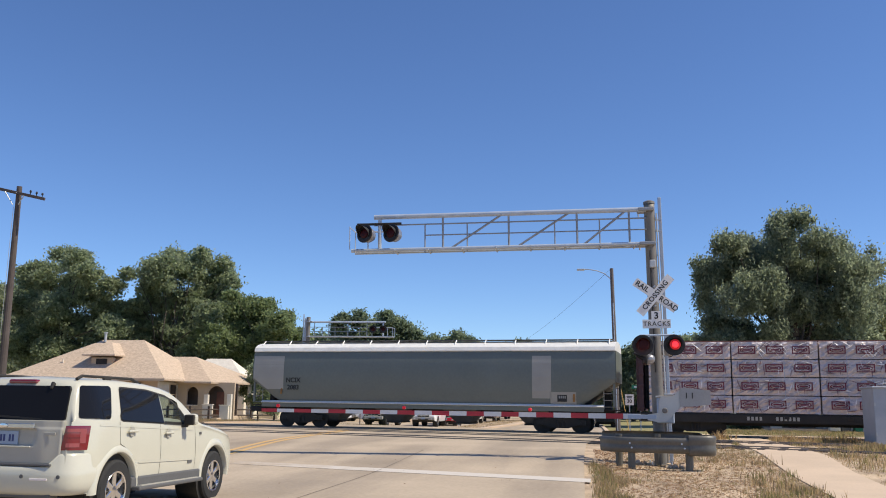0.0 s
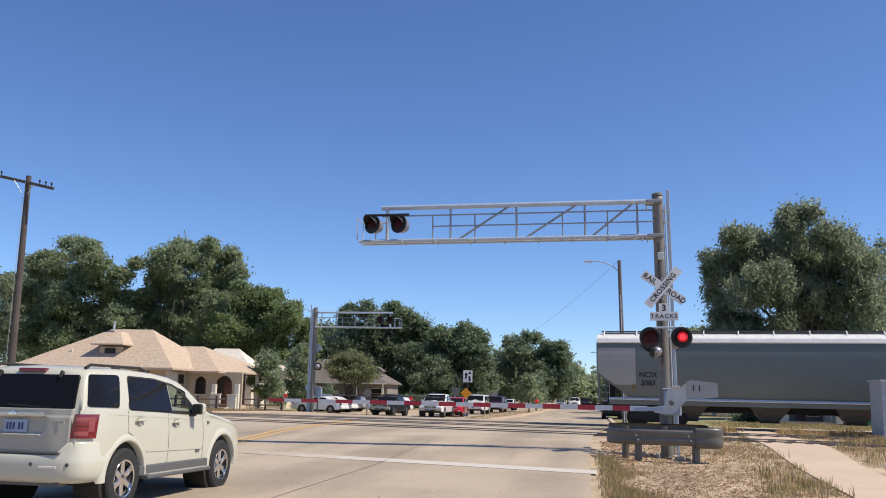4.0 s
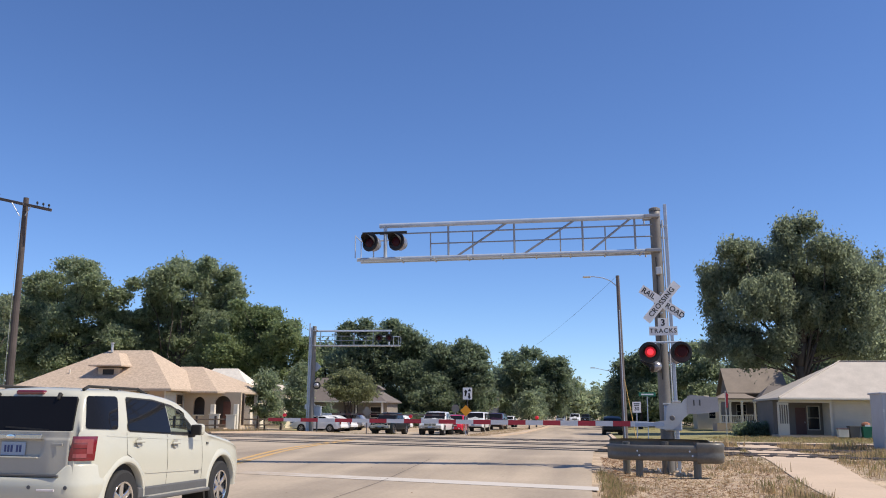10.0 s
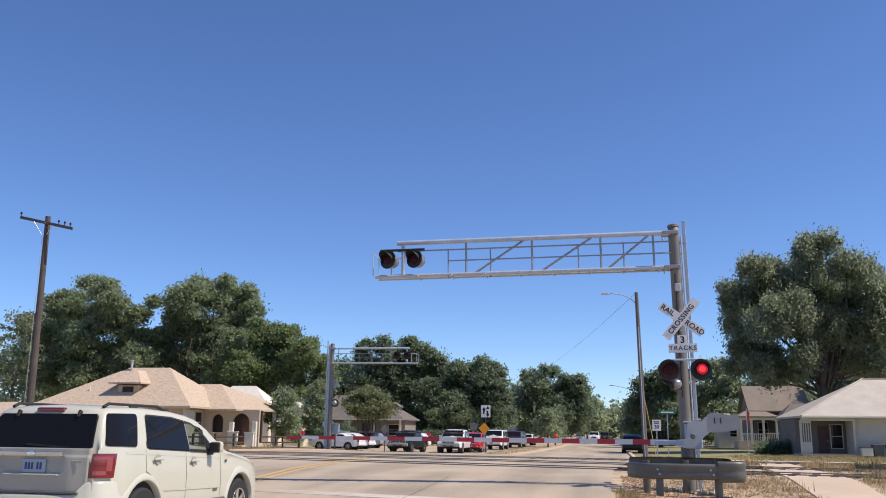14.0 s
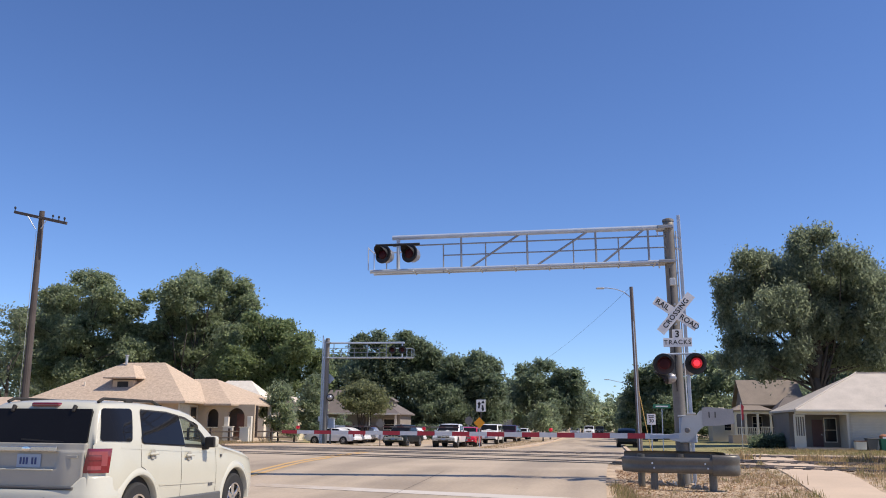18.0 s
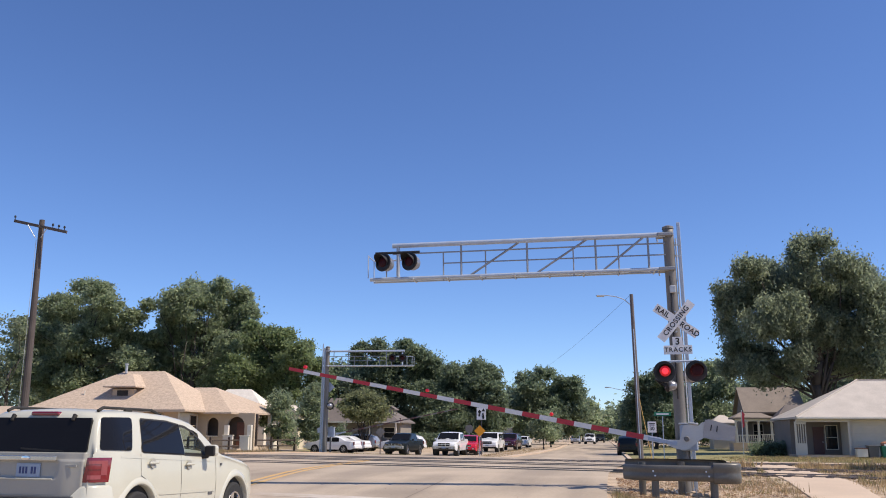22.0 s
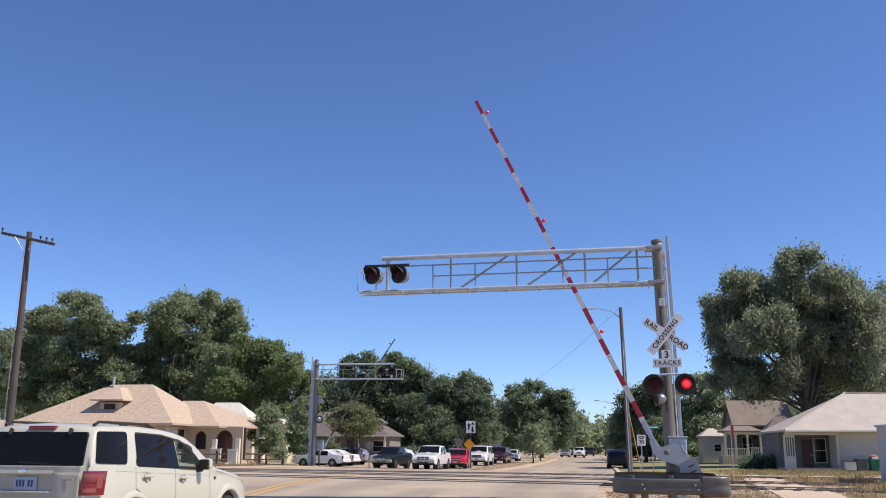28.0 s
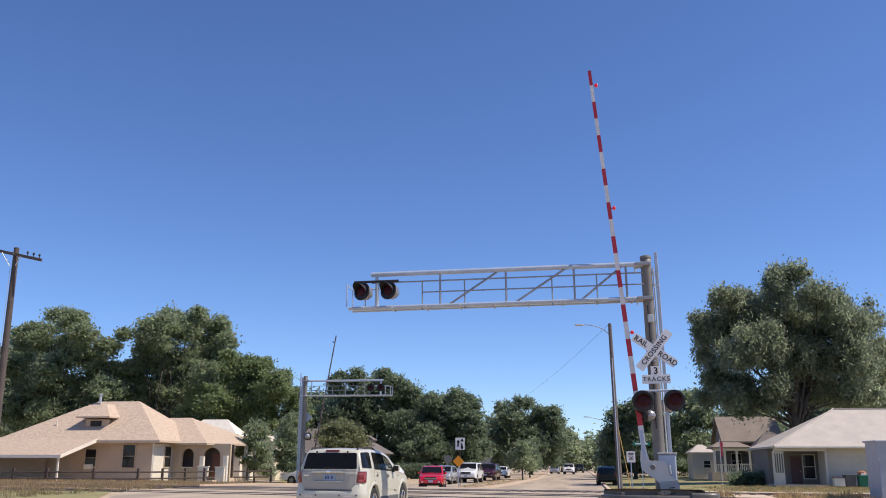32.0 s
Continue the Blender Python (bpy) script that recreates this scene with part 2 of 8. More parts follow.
WOOD_DARK = material("dark_fence_wood", (0.07, 0.05, 0.04), 0.9, var=0.3, bump=0.3)
WOOD_BROWN = material("brown_painted_wood", (0.16, 0.07, 0.05), 0.8, var=0.2)
BARK = material("bark", (0.065, 0.055, 0.045), 0.95, var=0.3, scale=2, fine=20, bump=0.6)
LEAF_DARK = leaf_material("dark_green_leaves", (0.225, 0.29, 0.19))
LEAF_MID = leaf_material("green_leaves", (0.315, 0.38, 0.24))
LEAF_BRIGHT = leaf_material("bright_green_leaves", (0.255, 0.325, 0.165))
LEAF_OLIVE = leaf_material("olive_leaves", (0.255, 0.285, 0.155))
LEAF_GREY = leaf_material("grey_green_leaves", (0.268, 0.318, 0.218))
GRASS_DRY = leaf_material("dry_grass_blades", (0.43, 0.325, 0.19))
GRASS_GREEN = leaf_material("green_weed_blades", (0.25, 0.24, 0.10))
GREEN_SIGN = material("green_sign", (0.01, 0.16, 0.09), 0.5, var=0.1)
AMBER_SIGN = material("amber_sign", (0.75, 0.30, 0.01), 0.5, var=0.1)
LAMP_TIMBER = material("bleached_pole_timber", (0.135, 0.115, 0.11), 0.9, var=0.25, scale=2, fine=30, bump=0.3)
CABINET_GREY = material("grey_steel_cabinet", (0.42, 0.43, 0.45), 0.5, 0.1, var=0.08)


# ---- mesh helpers ----
def part(name, bm, mat, parent=None, label="", smooth=False):
    me = bpy.data.meshes.new(name)
    bmesh.ops.recalc_face_normals(bm, faces=bm.faces)
    bm.to_mesh(me)
    bm.free()
    me.materials.append(mat)
    if smooth:
        me.polygons.foreach_set("use_smooth", [True] * len(me.polygons))
    ob = new(name, me)
    if parent is not None:
        ob.parent = parent
    if label:
        ob["label"] = label
    return ob


def thing(name, m, label, category, group="", kind=""):
    ob = new(name)
    ob.matrix_basis = m
    return tagged(ob, label, category, group, kind)


def mesh_from(name, verts, faces, mat, parent=None, smooth=False):
    me = bpy.data.meshes.new(name)
    me.from_pydata(verts, [], faces)
    me.materials.append(mat)
    if smooth:
        me.polygons.foreach_set("use_smooth", [True] * len(me.polygons))
    ob = new(name, me)
    if parent is not None:
        ob.parent = parent
    return ob


def box(bm, c, s, rz=0.0, rx=0.0, ry=0.0, bev=0.0):
    r = bmesh.ops.create_cube(bm, size=1.0)
    vs = r["verts"]
    bmesh.ops.scale(bm, vec=s, verts=vs)
    if bev:
        es = list({e for v in vs for e in v.link_edges})
        g = bmesh.ops.bevel(bm, geom=es, offset=bev, segments=2, affect="EDGES", profile=0.5)
        vs = list({v for f in g["faces"] for v in f.verts} | {v for v in vs if v.is_valid})
    bmesh.ops.transform(bm, matrix=pose(*c, rx, ry, rz), verts=vs)
    return bm


def boxed(c, s, **k):
    return box(bmesh.new(), c, s, **k)


def rod_between(bm, p, q, r1, r2=None, n=10):
    p, q = Vector(p), Vector(q)
    d = q - p
    m = Matrix.Translation((p + q) / 2) @ d.to_track_quat("Z", "Y").to_matrix().to_4x4()
    bmesh.ops.create_cone(bm, cap_ends=True, segments=n, radius1=r1, radius2=r1 if r2 is None else r2, depth=d.length, matrix=m)
    return bm


def rodded(p, q, r1, r2=None, n=10):
    return rod_between(bmesh.new(), p, q, r1, r2, n)


def prism(bm, pts, a, b, axis="x"):
    """Extrude a flat outline from a to b along an axis."""
    def at(p, d):
        return {"x": (d, p[0], p[1]), "y": (p[0], d, p[1]), "z": (p[0], p[1], d)}[axis]
    lo = [bm.verts.new(at(p, a)) for p in pts]
    hi = [bm.verts.new(at(p, b)) for p in pts]
    n = len(pts)
    for i in range(n):
        bm.faces.new((lo[i], lo[(i + 1) % n], hi[(i + 1) % n], hi[i]))
    bm.faces.new(lo[::-1])
    bm.faces.new(hi)
    return bm


def turned(prof, axis="y", n=20, caps=True):
    """A body of revolution: prof rows of (distance along the axis, radius)."""
    bm = bmesh.new()
    rings = []
    for d, r in prof:
        ring = []
        for i in range(n):
            a = 2 * math.pi * i / n
            c, s = r * math.cos(a), r * math.sin(a)
            ring.append(bm.verts.new({"x": (d, c, s), "y": (c, d, s), "z": (c, s, d)}[axis]))
        rings.append(ring)
    for A, B in zip(rings, rings[1:]):
        for i in range(n):
            bm.faces.new((A[i], A[(i + 1) % n], B[(i + 1) % n], B[i]))
    for R, r in ((rings[0], prof[0][1]), (rings[-1], prof[-1][1])):
        if r > 1e-4 and caps:
            bm.faces.new(R)
    bmesh.ops.remove_doubles(bm, verts=bm.verts, dist=1e-5)
    return bm


def lettering(text, size, mat, parent, m, name="lettering", extrude=0.002, bold=0.006, spacing=1.0):
    """Raised letters in the built-in font, centred, lying in the local xy plane."""
    cu = bpy.data.curves.new(name, "FONT")
    cu.body, cu.size, cu.extrude, cu.align_x, cu.align_y = text, size, extrude, "CENTER", "CENTER"
    cu.offset = bold
    cu.space_character = spacing
    tmp = bpy.data.objects.new(name, cu)
    me = bpy.data.meshes.new_from_object(tmp)
    bpy.data.objects.remove(tmp)
    me.materials.clear()
    me.materials.append(mat)
    ob = new(name, me)
    ob.parent = parent
    ob.matrix_basis = m
    return ob


SKEW = radians(16.5)  # the tracks run obliquely across the road
TU = Vector((math.cos(SKEW), -math.sin(SKEW), 0))
TN = Vector((math.sin(SKEW), math.cos(SKEW), 0))
NEAR_U, NEAR_N = TU, TN


def smooth01(a, b, x):
    t = min(1, max(0, (x - a) / (b - a)))
    return t * t * (3 - 2 * t)


def hz(x, y):
    """Height of the ground: level, with a low rise under the tracks."""
    s = TN.x * x + TN.y * y
    lead = 15 + 4 * smooth01(0.2, 2.2, x)  # the carriageway starts to climb sooner than the dirt beside it
    street = smooth01(-32, -24, x) * (1 - smooth01(7, 11, x))  # the far street lies lower than the yards
    return 0.18 * smooth01(lead, lead + 10, s) - (0.28 + 0.22 * street) * smooth01(44, 58, s)


def strip(name, left, right, dz, mat, parent=None, step=2.0):
    """A sheet on the ground between two lines of equal length (rows of x, y)."""
    V, F = [], []
    rows = []
    for (a, b), (c, d), (e, f), (g, h) in zip(left, left[1:], right, right[1:]):
        n = max(1, int(math.ceil(math.hypot(c - a, d - b) / step)))
        for i in range(n):
            t = i / n
            rows.append(((a + (c - a) * t, b + (d - b) * t), (e + (g - e) * t, f + (h - f) * t)))
    rows.append((left[-1], right[-1]))
    for i, (p, q) in enumerate(rows):
        m = max(1, int(math.hypot(q[0] - p[0], q[1] - p[1]) / 4))
        break
    m = 6
    for p, q in rows:
        for j in range(m + 1):
            t = j / m
            x, y = p[0] + (q[0] - p[0]) * t, p[1] + (q[1] - p[1]) * t
            V.append((x, y, hz(x, y) + dz))
    for i in range(len(rows) - 1):
        for j in range(m):
            k = i * (m + 1) + j
            F.append((k, k + 1, k + m + 2, k + m + 1))
    return mesh_from(name, V, F, mat, parent)


def blades(name, spots, mat, parent=None, h=0.3, w=0.02, n=8, spread=0.25, seed=1, lean=0.5):
    """Tufts of grass: n thin blades at each spot (x, y, scale)."""
    rng = random.Random(seed)
    V, F = [], []
    for x, y, k in spots:
        for _ in range(n):
            a, r = rng.uniform(0, 6.28), spread * k * rng.random()
            px, py = x + r * math.cos(a), y + r * math.sin(a)
            hh = h * k * rng.uniform(0.5, 1.2)
            b = rng.uniform(0, 6.28)
            lx, ly = lean * hh * rng.uniform(0, 1) * math.cos(b), lean * hh * rng.uniform(0, 1) * math.sin(b)
            c = rng.uniform(0, 6.28)
            wx, wy = w * k * math.cos(c), w * k * math.sin(c)
            z = hz(px, py)
            i = len(V)
            V += [(px - wx, py - wy, z), (px + wx, py + wy, z), (px + lx * 0.4 + wx * 0.6, py + ly * 0.4 + wy * 0.6, z + hh * 0.6),
                  (px + lx * 0.4 - wx * 0.6, py + ly * 0.4 - wy * 0.6, z + hh * 0.6), (px + lx, py + ly, z + hh)]
            F += [(i, i + 1, i + 2, i + 3), (i + 3, i + 2, i + 4)]
    return mesh_from(name, V, F, mat, parent)


# ---- ground, road, tracks ----
def build_ground():
    xs = [-1500, -700, -350, -200, -130] + list(range(-100, -30, 4)) + list(range(-30, 22, 2)) + list(range(22, 61, 4)) + [75, 100, 150, 300, 700, 1500]
    ys = [-400, -150, -60, -30] + list(range(-16, 14, 4)) + list(range(14, 80, 2)) + list(range(80, 121, 4)) + [140, 170, 220, 300, 450, 800, 1600, 3200]
    V = [(x, y, hz(x, y) - 0.006) for y in ys for x in xs]
    w = len(xs)
    F = [(j * w + i, j * w + i + 1, (j + 1) * w + i + 1, (j + 1) * w + i) for j in range(len(ys) - 1) for i in range(w - 1)]
    g = mesh_from("ground", V, F, SOIL)
    tagged(g, "dry sun-bleached grass and bare soil beside the road", "ground", kind="structure")
    # lawns
    for lft, rgt, lab in ((((2.6, 56), (2.6, 140)), ((60, 56), (60, 140)), "patchy green lawn in front of the houses"),
                          (((-70, 60), (-70, 110)), ((-24, 64), (-24, 110)), "shaded lawn round the tan house")):
        o = strip("lawn", lft, rgt, 0.012, LAWN, step=4)
        tagged(o, lab, "lawn", kind="structure")


build_ground()

ROAD = strip("road", [(-13.5, -20), (-13.5, 10), (-16.5, 30), (-20.0, 38), (-20.0, 47), (-16.6, 55), (-14.2, 60)],
             [(3.0, -20), (0.12, 12), (0.2, 22), (0.35, 30), (1.2, 40), (1.6, 47), (2.0, 60)][:7], 0.02, CONCRETE, step=1.0)
tagged(ROAD, "pale worn concrete road over the railway crossing", "road", kind="structure")
FAR_ROAD = strip("road", [(-9.2, 60), (-6.6, 66), (-5.2, 80), (-4.6, 110), (-5.5, 300)], [(2.0, 60), (2.1, 66), (2.2, 80), (2.6, 110), (3.5, 300)], 0.021, CONCRETE, step=3)
tagged(FAR_ROAD, "pale concrete carriageway running to the horizon", "road", kind="structure")
FAR_ROAD2 = strip("road", [(-14.2, 60), (-14.0, 70), (-13.2, 90), (-13, 300)], [(-9.2, 60), (-9.0, 70), (-8.2, 90), (-8.2, 300)], 0.022, CONCRETE, step=3)
tagged(FAR_ROAD2, "concrete carriageway of the oncoming traffic", "road", kind="structure")
SIDE = strip("road", [(-40, 72), (-28, 71), (-13.9, 69)], [(-40, 82), (-28, 84), (-13.6, 80)], 0.019, CONCRETE, step=3)
tagged(SIDE, "narrow concrete side street", "road", kind="structure")


def kerb(name, pts, w=0.18, h=0.14, mat=None):
    V, F = [], []
    P = []
    for (a, b), (c, d) in zip(pts, pts[1:]):
        n = max(1, int(math.hypot(c - a, d - b) / 1.5))
        P += [(a + (c - a) * i / n, b + (d - b) * i / n) for i in range(n)]
    P.append(pts[-1])
    for i, (x, y) in enumerate(P):
        q = P[min(i + 1, len(P) - 1)]
        p = P[max(i - 1, 0)]
        dx, dy = q[0] - p[0], q[1] - p[1]
        l = math.hypot(dx, dy)
        nx, ny = dy / l, -dx / l
        z = hz(x, y)
        V += [(x, y, z - 0.05), (x + 0.015 * nx, y + 0.015 * ny, z + h), (x + w * nx, y + w * ny, z + h), (x + w * nx, y + w * ny, z - 0.05)]
    for i in range(len(P) - 1):
        for k in range(3):
            F.append((4 * i + k, 4 * i + k + 1, 4 * i + k + 5, 4 * i + k + 4))
    F += [(0, 1, 2, 3), (len(V) - 4, len(V) - 3, len(V) - 2, len(V) - 1)]
    return tagged(mesh_from(name, V, F, mat or WALK), "pale concrete kerb along the road edge", "kerb", kind="structure")


MEDIAN = strip("median", [(-9.2, 62), (-9.0, 70), (-8.2, 90), (-8.2, 300)], [(-7.8, 62), (-6.6, 67), (-5.3, 80), (-5.5, 300)], 0.09, SOIL, step=3)
tagged(MEDIAN, "dry grass median strip between the carriageways", "median", kind="structure")
kerb("kerb", [(-7.8, 61.5), (-6.55, 66), (-5.2, 80), (-4.6, 110), (-5.4, 290)], w=-0.45, h=0.12)
kerb("kerb", [(2.0, 58), (2.1, 66), (2.2, 80), (2.6, 110), (3.5, 290)], w=0.3, h=0.12)
kerb("kerb", [(-20.5, 47), (-17.0, 55), (-14.5, 60), (-14.05, 68)], w=-0.3, h=0.10)
V_ = strip("verge", [(-30, 58), (-27, 64), (-27, 70.5)], [(-18.6, 53.5), (-14.9, 60), (-14.4, 68.6)], 0.03, LAWN, step=2)
tagged(V_, "sunlit grass verge beside the far mast", "verge", kind="structure")

V_ = strip("verge", [(-46, 22), (-46, 36)], [(-14.6, 25), (-20.6, 38)], 0.008, LAWN, step=2)
tagged(V_, "dry greenish verge on the near side of the tracks", "verge", kind="structure")

# painted lines
STOP_LINE = strip("stop_line", [tuple((TN * 16.35 + TU * u)[:2]) for u in (-13.0, -4.55)], [tuple((TN * 17.05 + TU * u)[:2]) for u in (-13.2, -4.75)], 0.026, WORN_LINE, step=0.5)
tagged(STOP_LINE, "worn white stop line across the lanes", "road marking", kind="structure")
for k in (0, 0.34):
    yl = strip("yellow_line", [(-8.76 - k, 10), (-8.96 - k, 21.5), (-9.91 - k, 32), (-10.31 - k, 40)], [(-8.57 - k, 10), (-8.77 - k, 21.5), (-9.72 - k, 32), (-10.12 - k, 40)], 0.027, YELLOW_LINE)
    tagged(yl, "faded yellow centre line on the concrete", "road marking", kind="structure")
for pts in (((-4.12, 4), (-4.1, 16), (-4.2, 24.5)), ((-8.5, 4), (-8.3, 17))):
    sm = strip("pavement_joint", [(x - 0.008, y) for x, y in pts], [(x + 0.010, y) for x, y in pts], 0.024, ROAD_JOINT)
    tagged(sm, "dark tarred joint between concrete slabs", "road joint", kind="structure")


def rail(s, u0, u1, z, TN, TU):
    """One steel rail with its dark flangeway where it crosses the road."""
    bm = bmesh.new()
    prof = [(-0.07, 0), (0.07, 0), (0.07, 0.02), (0.012, 0.04), (0.012, 0.12), (0.036, 0.13), (0.036, 0.165), (-0.036, 0.165), (-0.036, 0.13), (-0.012, 0.12), (-0.012, 0.04), (-0.07, 0.02)]
    V, F = [], []
    n = 60
    for i in range(n + 1):
        u = u0 + (u1 - u0) * i / n
        P = TN * s + TU * u
        for a, b in prof:
            q = P + TN * a
            V.append((q.x, q.y, z + b - 0.165))
    k = len(prof)
    for i in range(n):
        for j in range(k):
            F.append((i * k + j, i * k + (j + 1) % k, (i + 1) * k + (j + 1) % k, (i + 1) * k + j))
    bm.free()
    return mesh_from("rail", V, F, RAIL_STEEL)


TRACKS = (30.5, 35.4, 42.15)


FAR_SKEW, FAR_S = radians(8.0), 42.15  # the far track bends away from the other two
FAR_U = Vector((math.cos(FAR_SKEW), -math.sin(FAR_SKEW), 0))
FAR_N = Vector((math.sin(FAR_SKEW), math.cos(FAR_SKEW), 0))


def build_tracks():
    for s0 in TRACKS:
        TN, TU, skew = (FAR_N, FAR_U, FAR_SKEW) if s0 == FAR_S else (NEAR_N, NEAR_U, SKEW)
        P = TN * s0 + TU * (-8 if s0 == FAR_S else -12)
        z = hz(P.x, P.y) + 0.03
        tr = thing("railway_track", Matrix.Identity(4), "railway track of worn steel rails crossing the road", "track", "tracks of the crossing")
        tr["kind"] = "structure"
        for ds in (-0.755, 0.755):
            r = rail(s0 + ds, -75, 60, z + 0.02, TN, TU)
            r.parent = tr
        for ds in (-0.755, 0.755):
            uL, uR = -20.5 - s0 * 0.06, -s0 * 0.28 + 0.9
            for off, wd in ((-0.13, 0.12), (0.04, 0.10)):
                V = []
                for i in range(25):
                    u = uL + (uR - uL) * i / 24
                    a, b = TN * (s0 + ds + off) + TU * u, TN * (s0 + ds + off + wd) + TU * u
                    V += [(a.x, a.y, hz(a.x, a.y) + 0.0245), (b.x, b.y, hz(b.x, b.y) + 0.0245)]
                o = mesh_from("flangeway", V, [(2 * i, 2 * i + 1, 2 * i + 3, 2 * i + 2) for i in range(24)], FLANGEWAY, tr)
        # timber sleepers and ballast beside the road
        for u0, u1, nm in ((2.5 - s0 * 0.28, 34, "ballast"), (-60, -24 - s0 * 0.06, "ballast")):
            V, F = [], []
            n = 40
            rng = random.Random(int(s0))
            for i in range(n + 1):
                u = u0 + (u1 - u0) * i / n
                for a, b in ((-1.9, -0.06), (-1.3, 0.0), (1.3, 0.0), (1.9, -0.06)):
                    q = TN * (s0 + a) + TU * u
                    V.append((q.x, q.y, z - 0.04 + b + rng.uniform(-0.02, 0.02)))
            for i in range(n):
                for j in range(3):
                    F.append((i * 4 + j, i * 4 + j + 1, i * 4 + j + 5, i * 4 + j + 4))
            mesh_from(nm, V, F, BALLAST, tr)
            if u0 < -40:
                continue  # timbers are buried under grass beyond the road
            k = int((u1 - u0) / 0.6)
            for i in range(min(k, 55)):
                u = u0 + 0.3 + i * 0.6
                P = TN * s0 + TU * u
                bm = boxed((P.x, P.y, z - 0.06), (0.22, 2.5, 0.12), rz=-math.degrees(skew))
                part("sleeper", bm, WOOD_DARK, tr)


FLANGEWAY = material("dusty_rubber_flangeway", (0.10, 0.085, 0.075), 0.9, var=0.35, scale=2)
BALLAST = material("brown_ballast", (0.17, 0.12, 0.085), 0.95, var=0.5, scale=3, fine=12, bump=1.0)
build_tracks()

# footpath beside the crossing
PATH_L = [(3.5, 8), (4.2, 15.5), (4.75, 21.5), (5.25, 26.5), (5.7, 31.6), (6.6, 41), (7.2, 47), (9.0, 57)]
PATH_R = [(5.0, 8), (5.55, 15.5), (6.25, 21.5), (7.0, 26.5), (7.4, 31.6), (8.0, 41), (8.5, 47), (10.2, 57)]


def on_path(x, y, m=0.08):
    """Whether a spot lies on the footpath."""
    for (a, b), (c, d), (e, _), (g, _) in zip(PATH_L, PATH_L[1:], PATH_R, PATH_R[1:]):
        if b <= y <= d:
            t = (y - b) / (d - b)
            return a + (c - a) * t - m < x < e + (g - e) * t + m
    return False


PATH = strip("pavement", PATH_L,
             PATH_R, 0.014, WALK, step=2)
tagged(PATH, "pale concrete footpath winding over dry ground", "footpath", kind="structure")
PATH2 = strip("pavement", [(2.0, 43.5), (7, 43.0), (16, 41), (44, 33)], [(2.0, 45.0), (7, 44.5), (16, 42.3), (44, 34.3)], 0.028, WALK, step=2)
tagged(PATH2, "narrow concrete path beside the track", "footpath", kind="structure")


# ---- trees ----
def crown_mesh(name, blobs, mat, parent, n_leaf, size, seed, droop=0.0, spray=26):
    """Leaves grouped in sprays through a set of boughs (centre, radii); each leaf is a small bent blade."""
    rng = np.random.default_rng(seed)
    vol = np.array([b[1][0] * b[1][1] + b[1][0] * b[1][2] for b in blobs])
    cnt = np.maximum(1, (n_leaf / spray * vol / vol.sum()).astype(int))
    Vs, total = [], 0
    for (c, r), n in zip(blobs, cnt):
        d = rng.normal(size=(n, 3))
        d /= np.linalg.norm(d, axis=1)[:, None]
        ph = rng.uniform(0, 6.28, 6)
        lump = 1 + 0.16 * np.sin(3.1 * d[:, 0] + ph[0]) * np.sin(2.7 * d[:, 1] + ph[1]) + 0.13 * np.sin(5.3 * d[:, 2] + ph[2]) + 0.10 * np.sin(7 * d[:, 0] + 6 * d[:, 1] + ph[3])
        deep = rng.random(n) ** 1.15
        rad = lump * (1.10 - 0.78 * deep)
        sp = np.array(c) + d * np.array(r) * rad[:, None]
        # each spray: a loose flattened bunch that hangs outwards
        R = size * 3.9 * rng.uniform(0.5, 1.4, n) * min(1.0, 2.2 * min(r) / (size * 6.5))
        k = rng.normal(size=(n, spray, 3)) * np.array([1, 1, 0.55 + 0.75 * droop])
        p = (sp[:, None, :] + k * R[:, None, None] * 0.62).reshape(-1, 3)
        dd = np.repeat(d, spray, 0)
        N = n * spray
        nrm = 0.35 * dd + np.array([0, 0, 0.30 * (1 - droop)]) + 0.75 * rng.normal(size=(N, 3))
        nrm /= np.linalg.norm(nrm, axis=1)[:, None]
        t = np.cross(nrm, rng.normal(size=(N, 3)))
        t[:, 2] -= droop
        t /= np.linalg.norm(t, axis=1)[:, None] + 1e-9
        b = np.cross(nrm, t)
        s = (size * rng.uniform(0.55, 1.25, N) * np.repeat(1 + 0.7 * deep, spray))[:, None]
        q = np.stack([p - t * s, p + b * s * 0.5 + nrm * s * 0.12, p + t * s, p - b * s * 0.5 + nrm * s * 0.12], 1)
        Vs.append(q.reshape(-1, 3))
        total += N
    V = np.concatenate(Vs)
    me = bpy.data.meshes.new(name)
    me.vertices.add(len(V))
    me.vertices.foreach_set("co", V.astype(np.float32).ravel())
    me.loops.add(len(V))
    me.loops.foreach_set("vertex_index", np.arange(len(V), dtype=np.int32))
    me.polygons.add(total)
    me.polygons.foreach_set("loop_start", np.arange(0, len(V), 4, dtype=np.int32))
    me.update(calc_edges=True)
    me.materials.append(mat)
    ob = new(name, me)
    ob.parent = parent
    return ob


def limb_path(bm, p, q, r1, r2, rng, n=4, bend=0.15):
    p, q = Vector(p), Vector(q)
    L = (q - p).length
    prev, pr = p, r1
    for i in range(1, n + 1):
        t = i / n
        w = p.lerp(q, t) + Vector((rng.uniform(-1, 1), rng.uniform(-1, 1), rng.uniform(-0.5, 0.8))) * L * bend * math.sin(math.pi * t) * 0.6
        r = r1 + (r2 - r1) * t
        rod_between(bm, prev, w, pr, r, 7)
        prev, pr = w, r


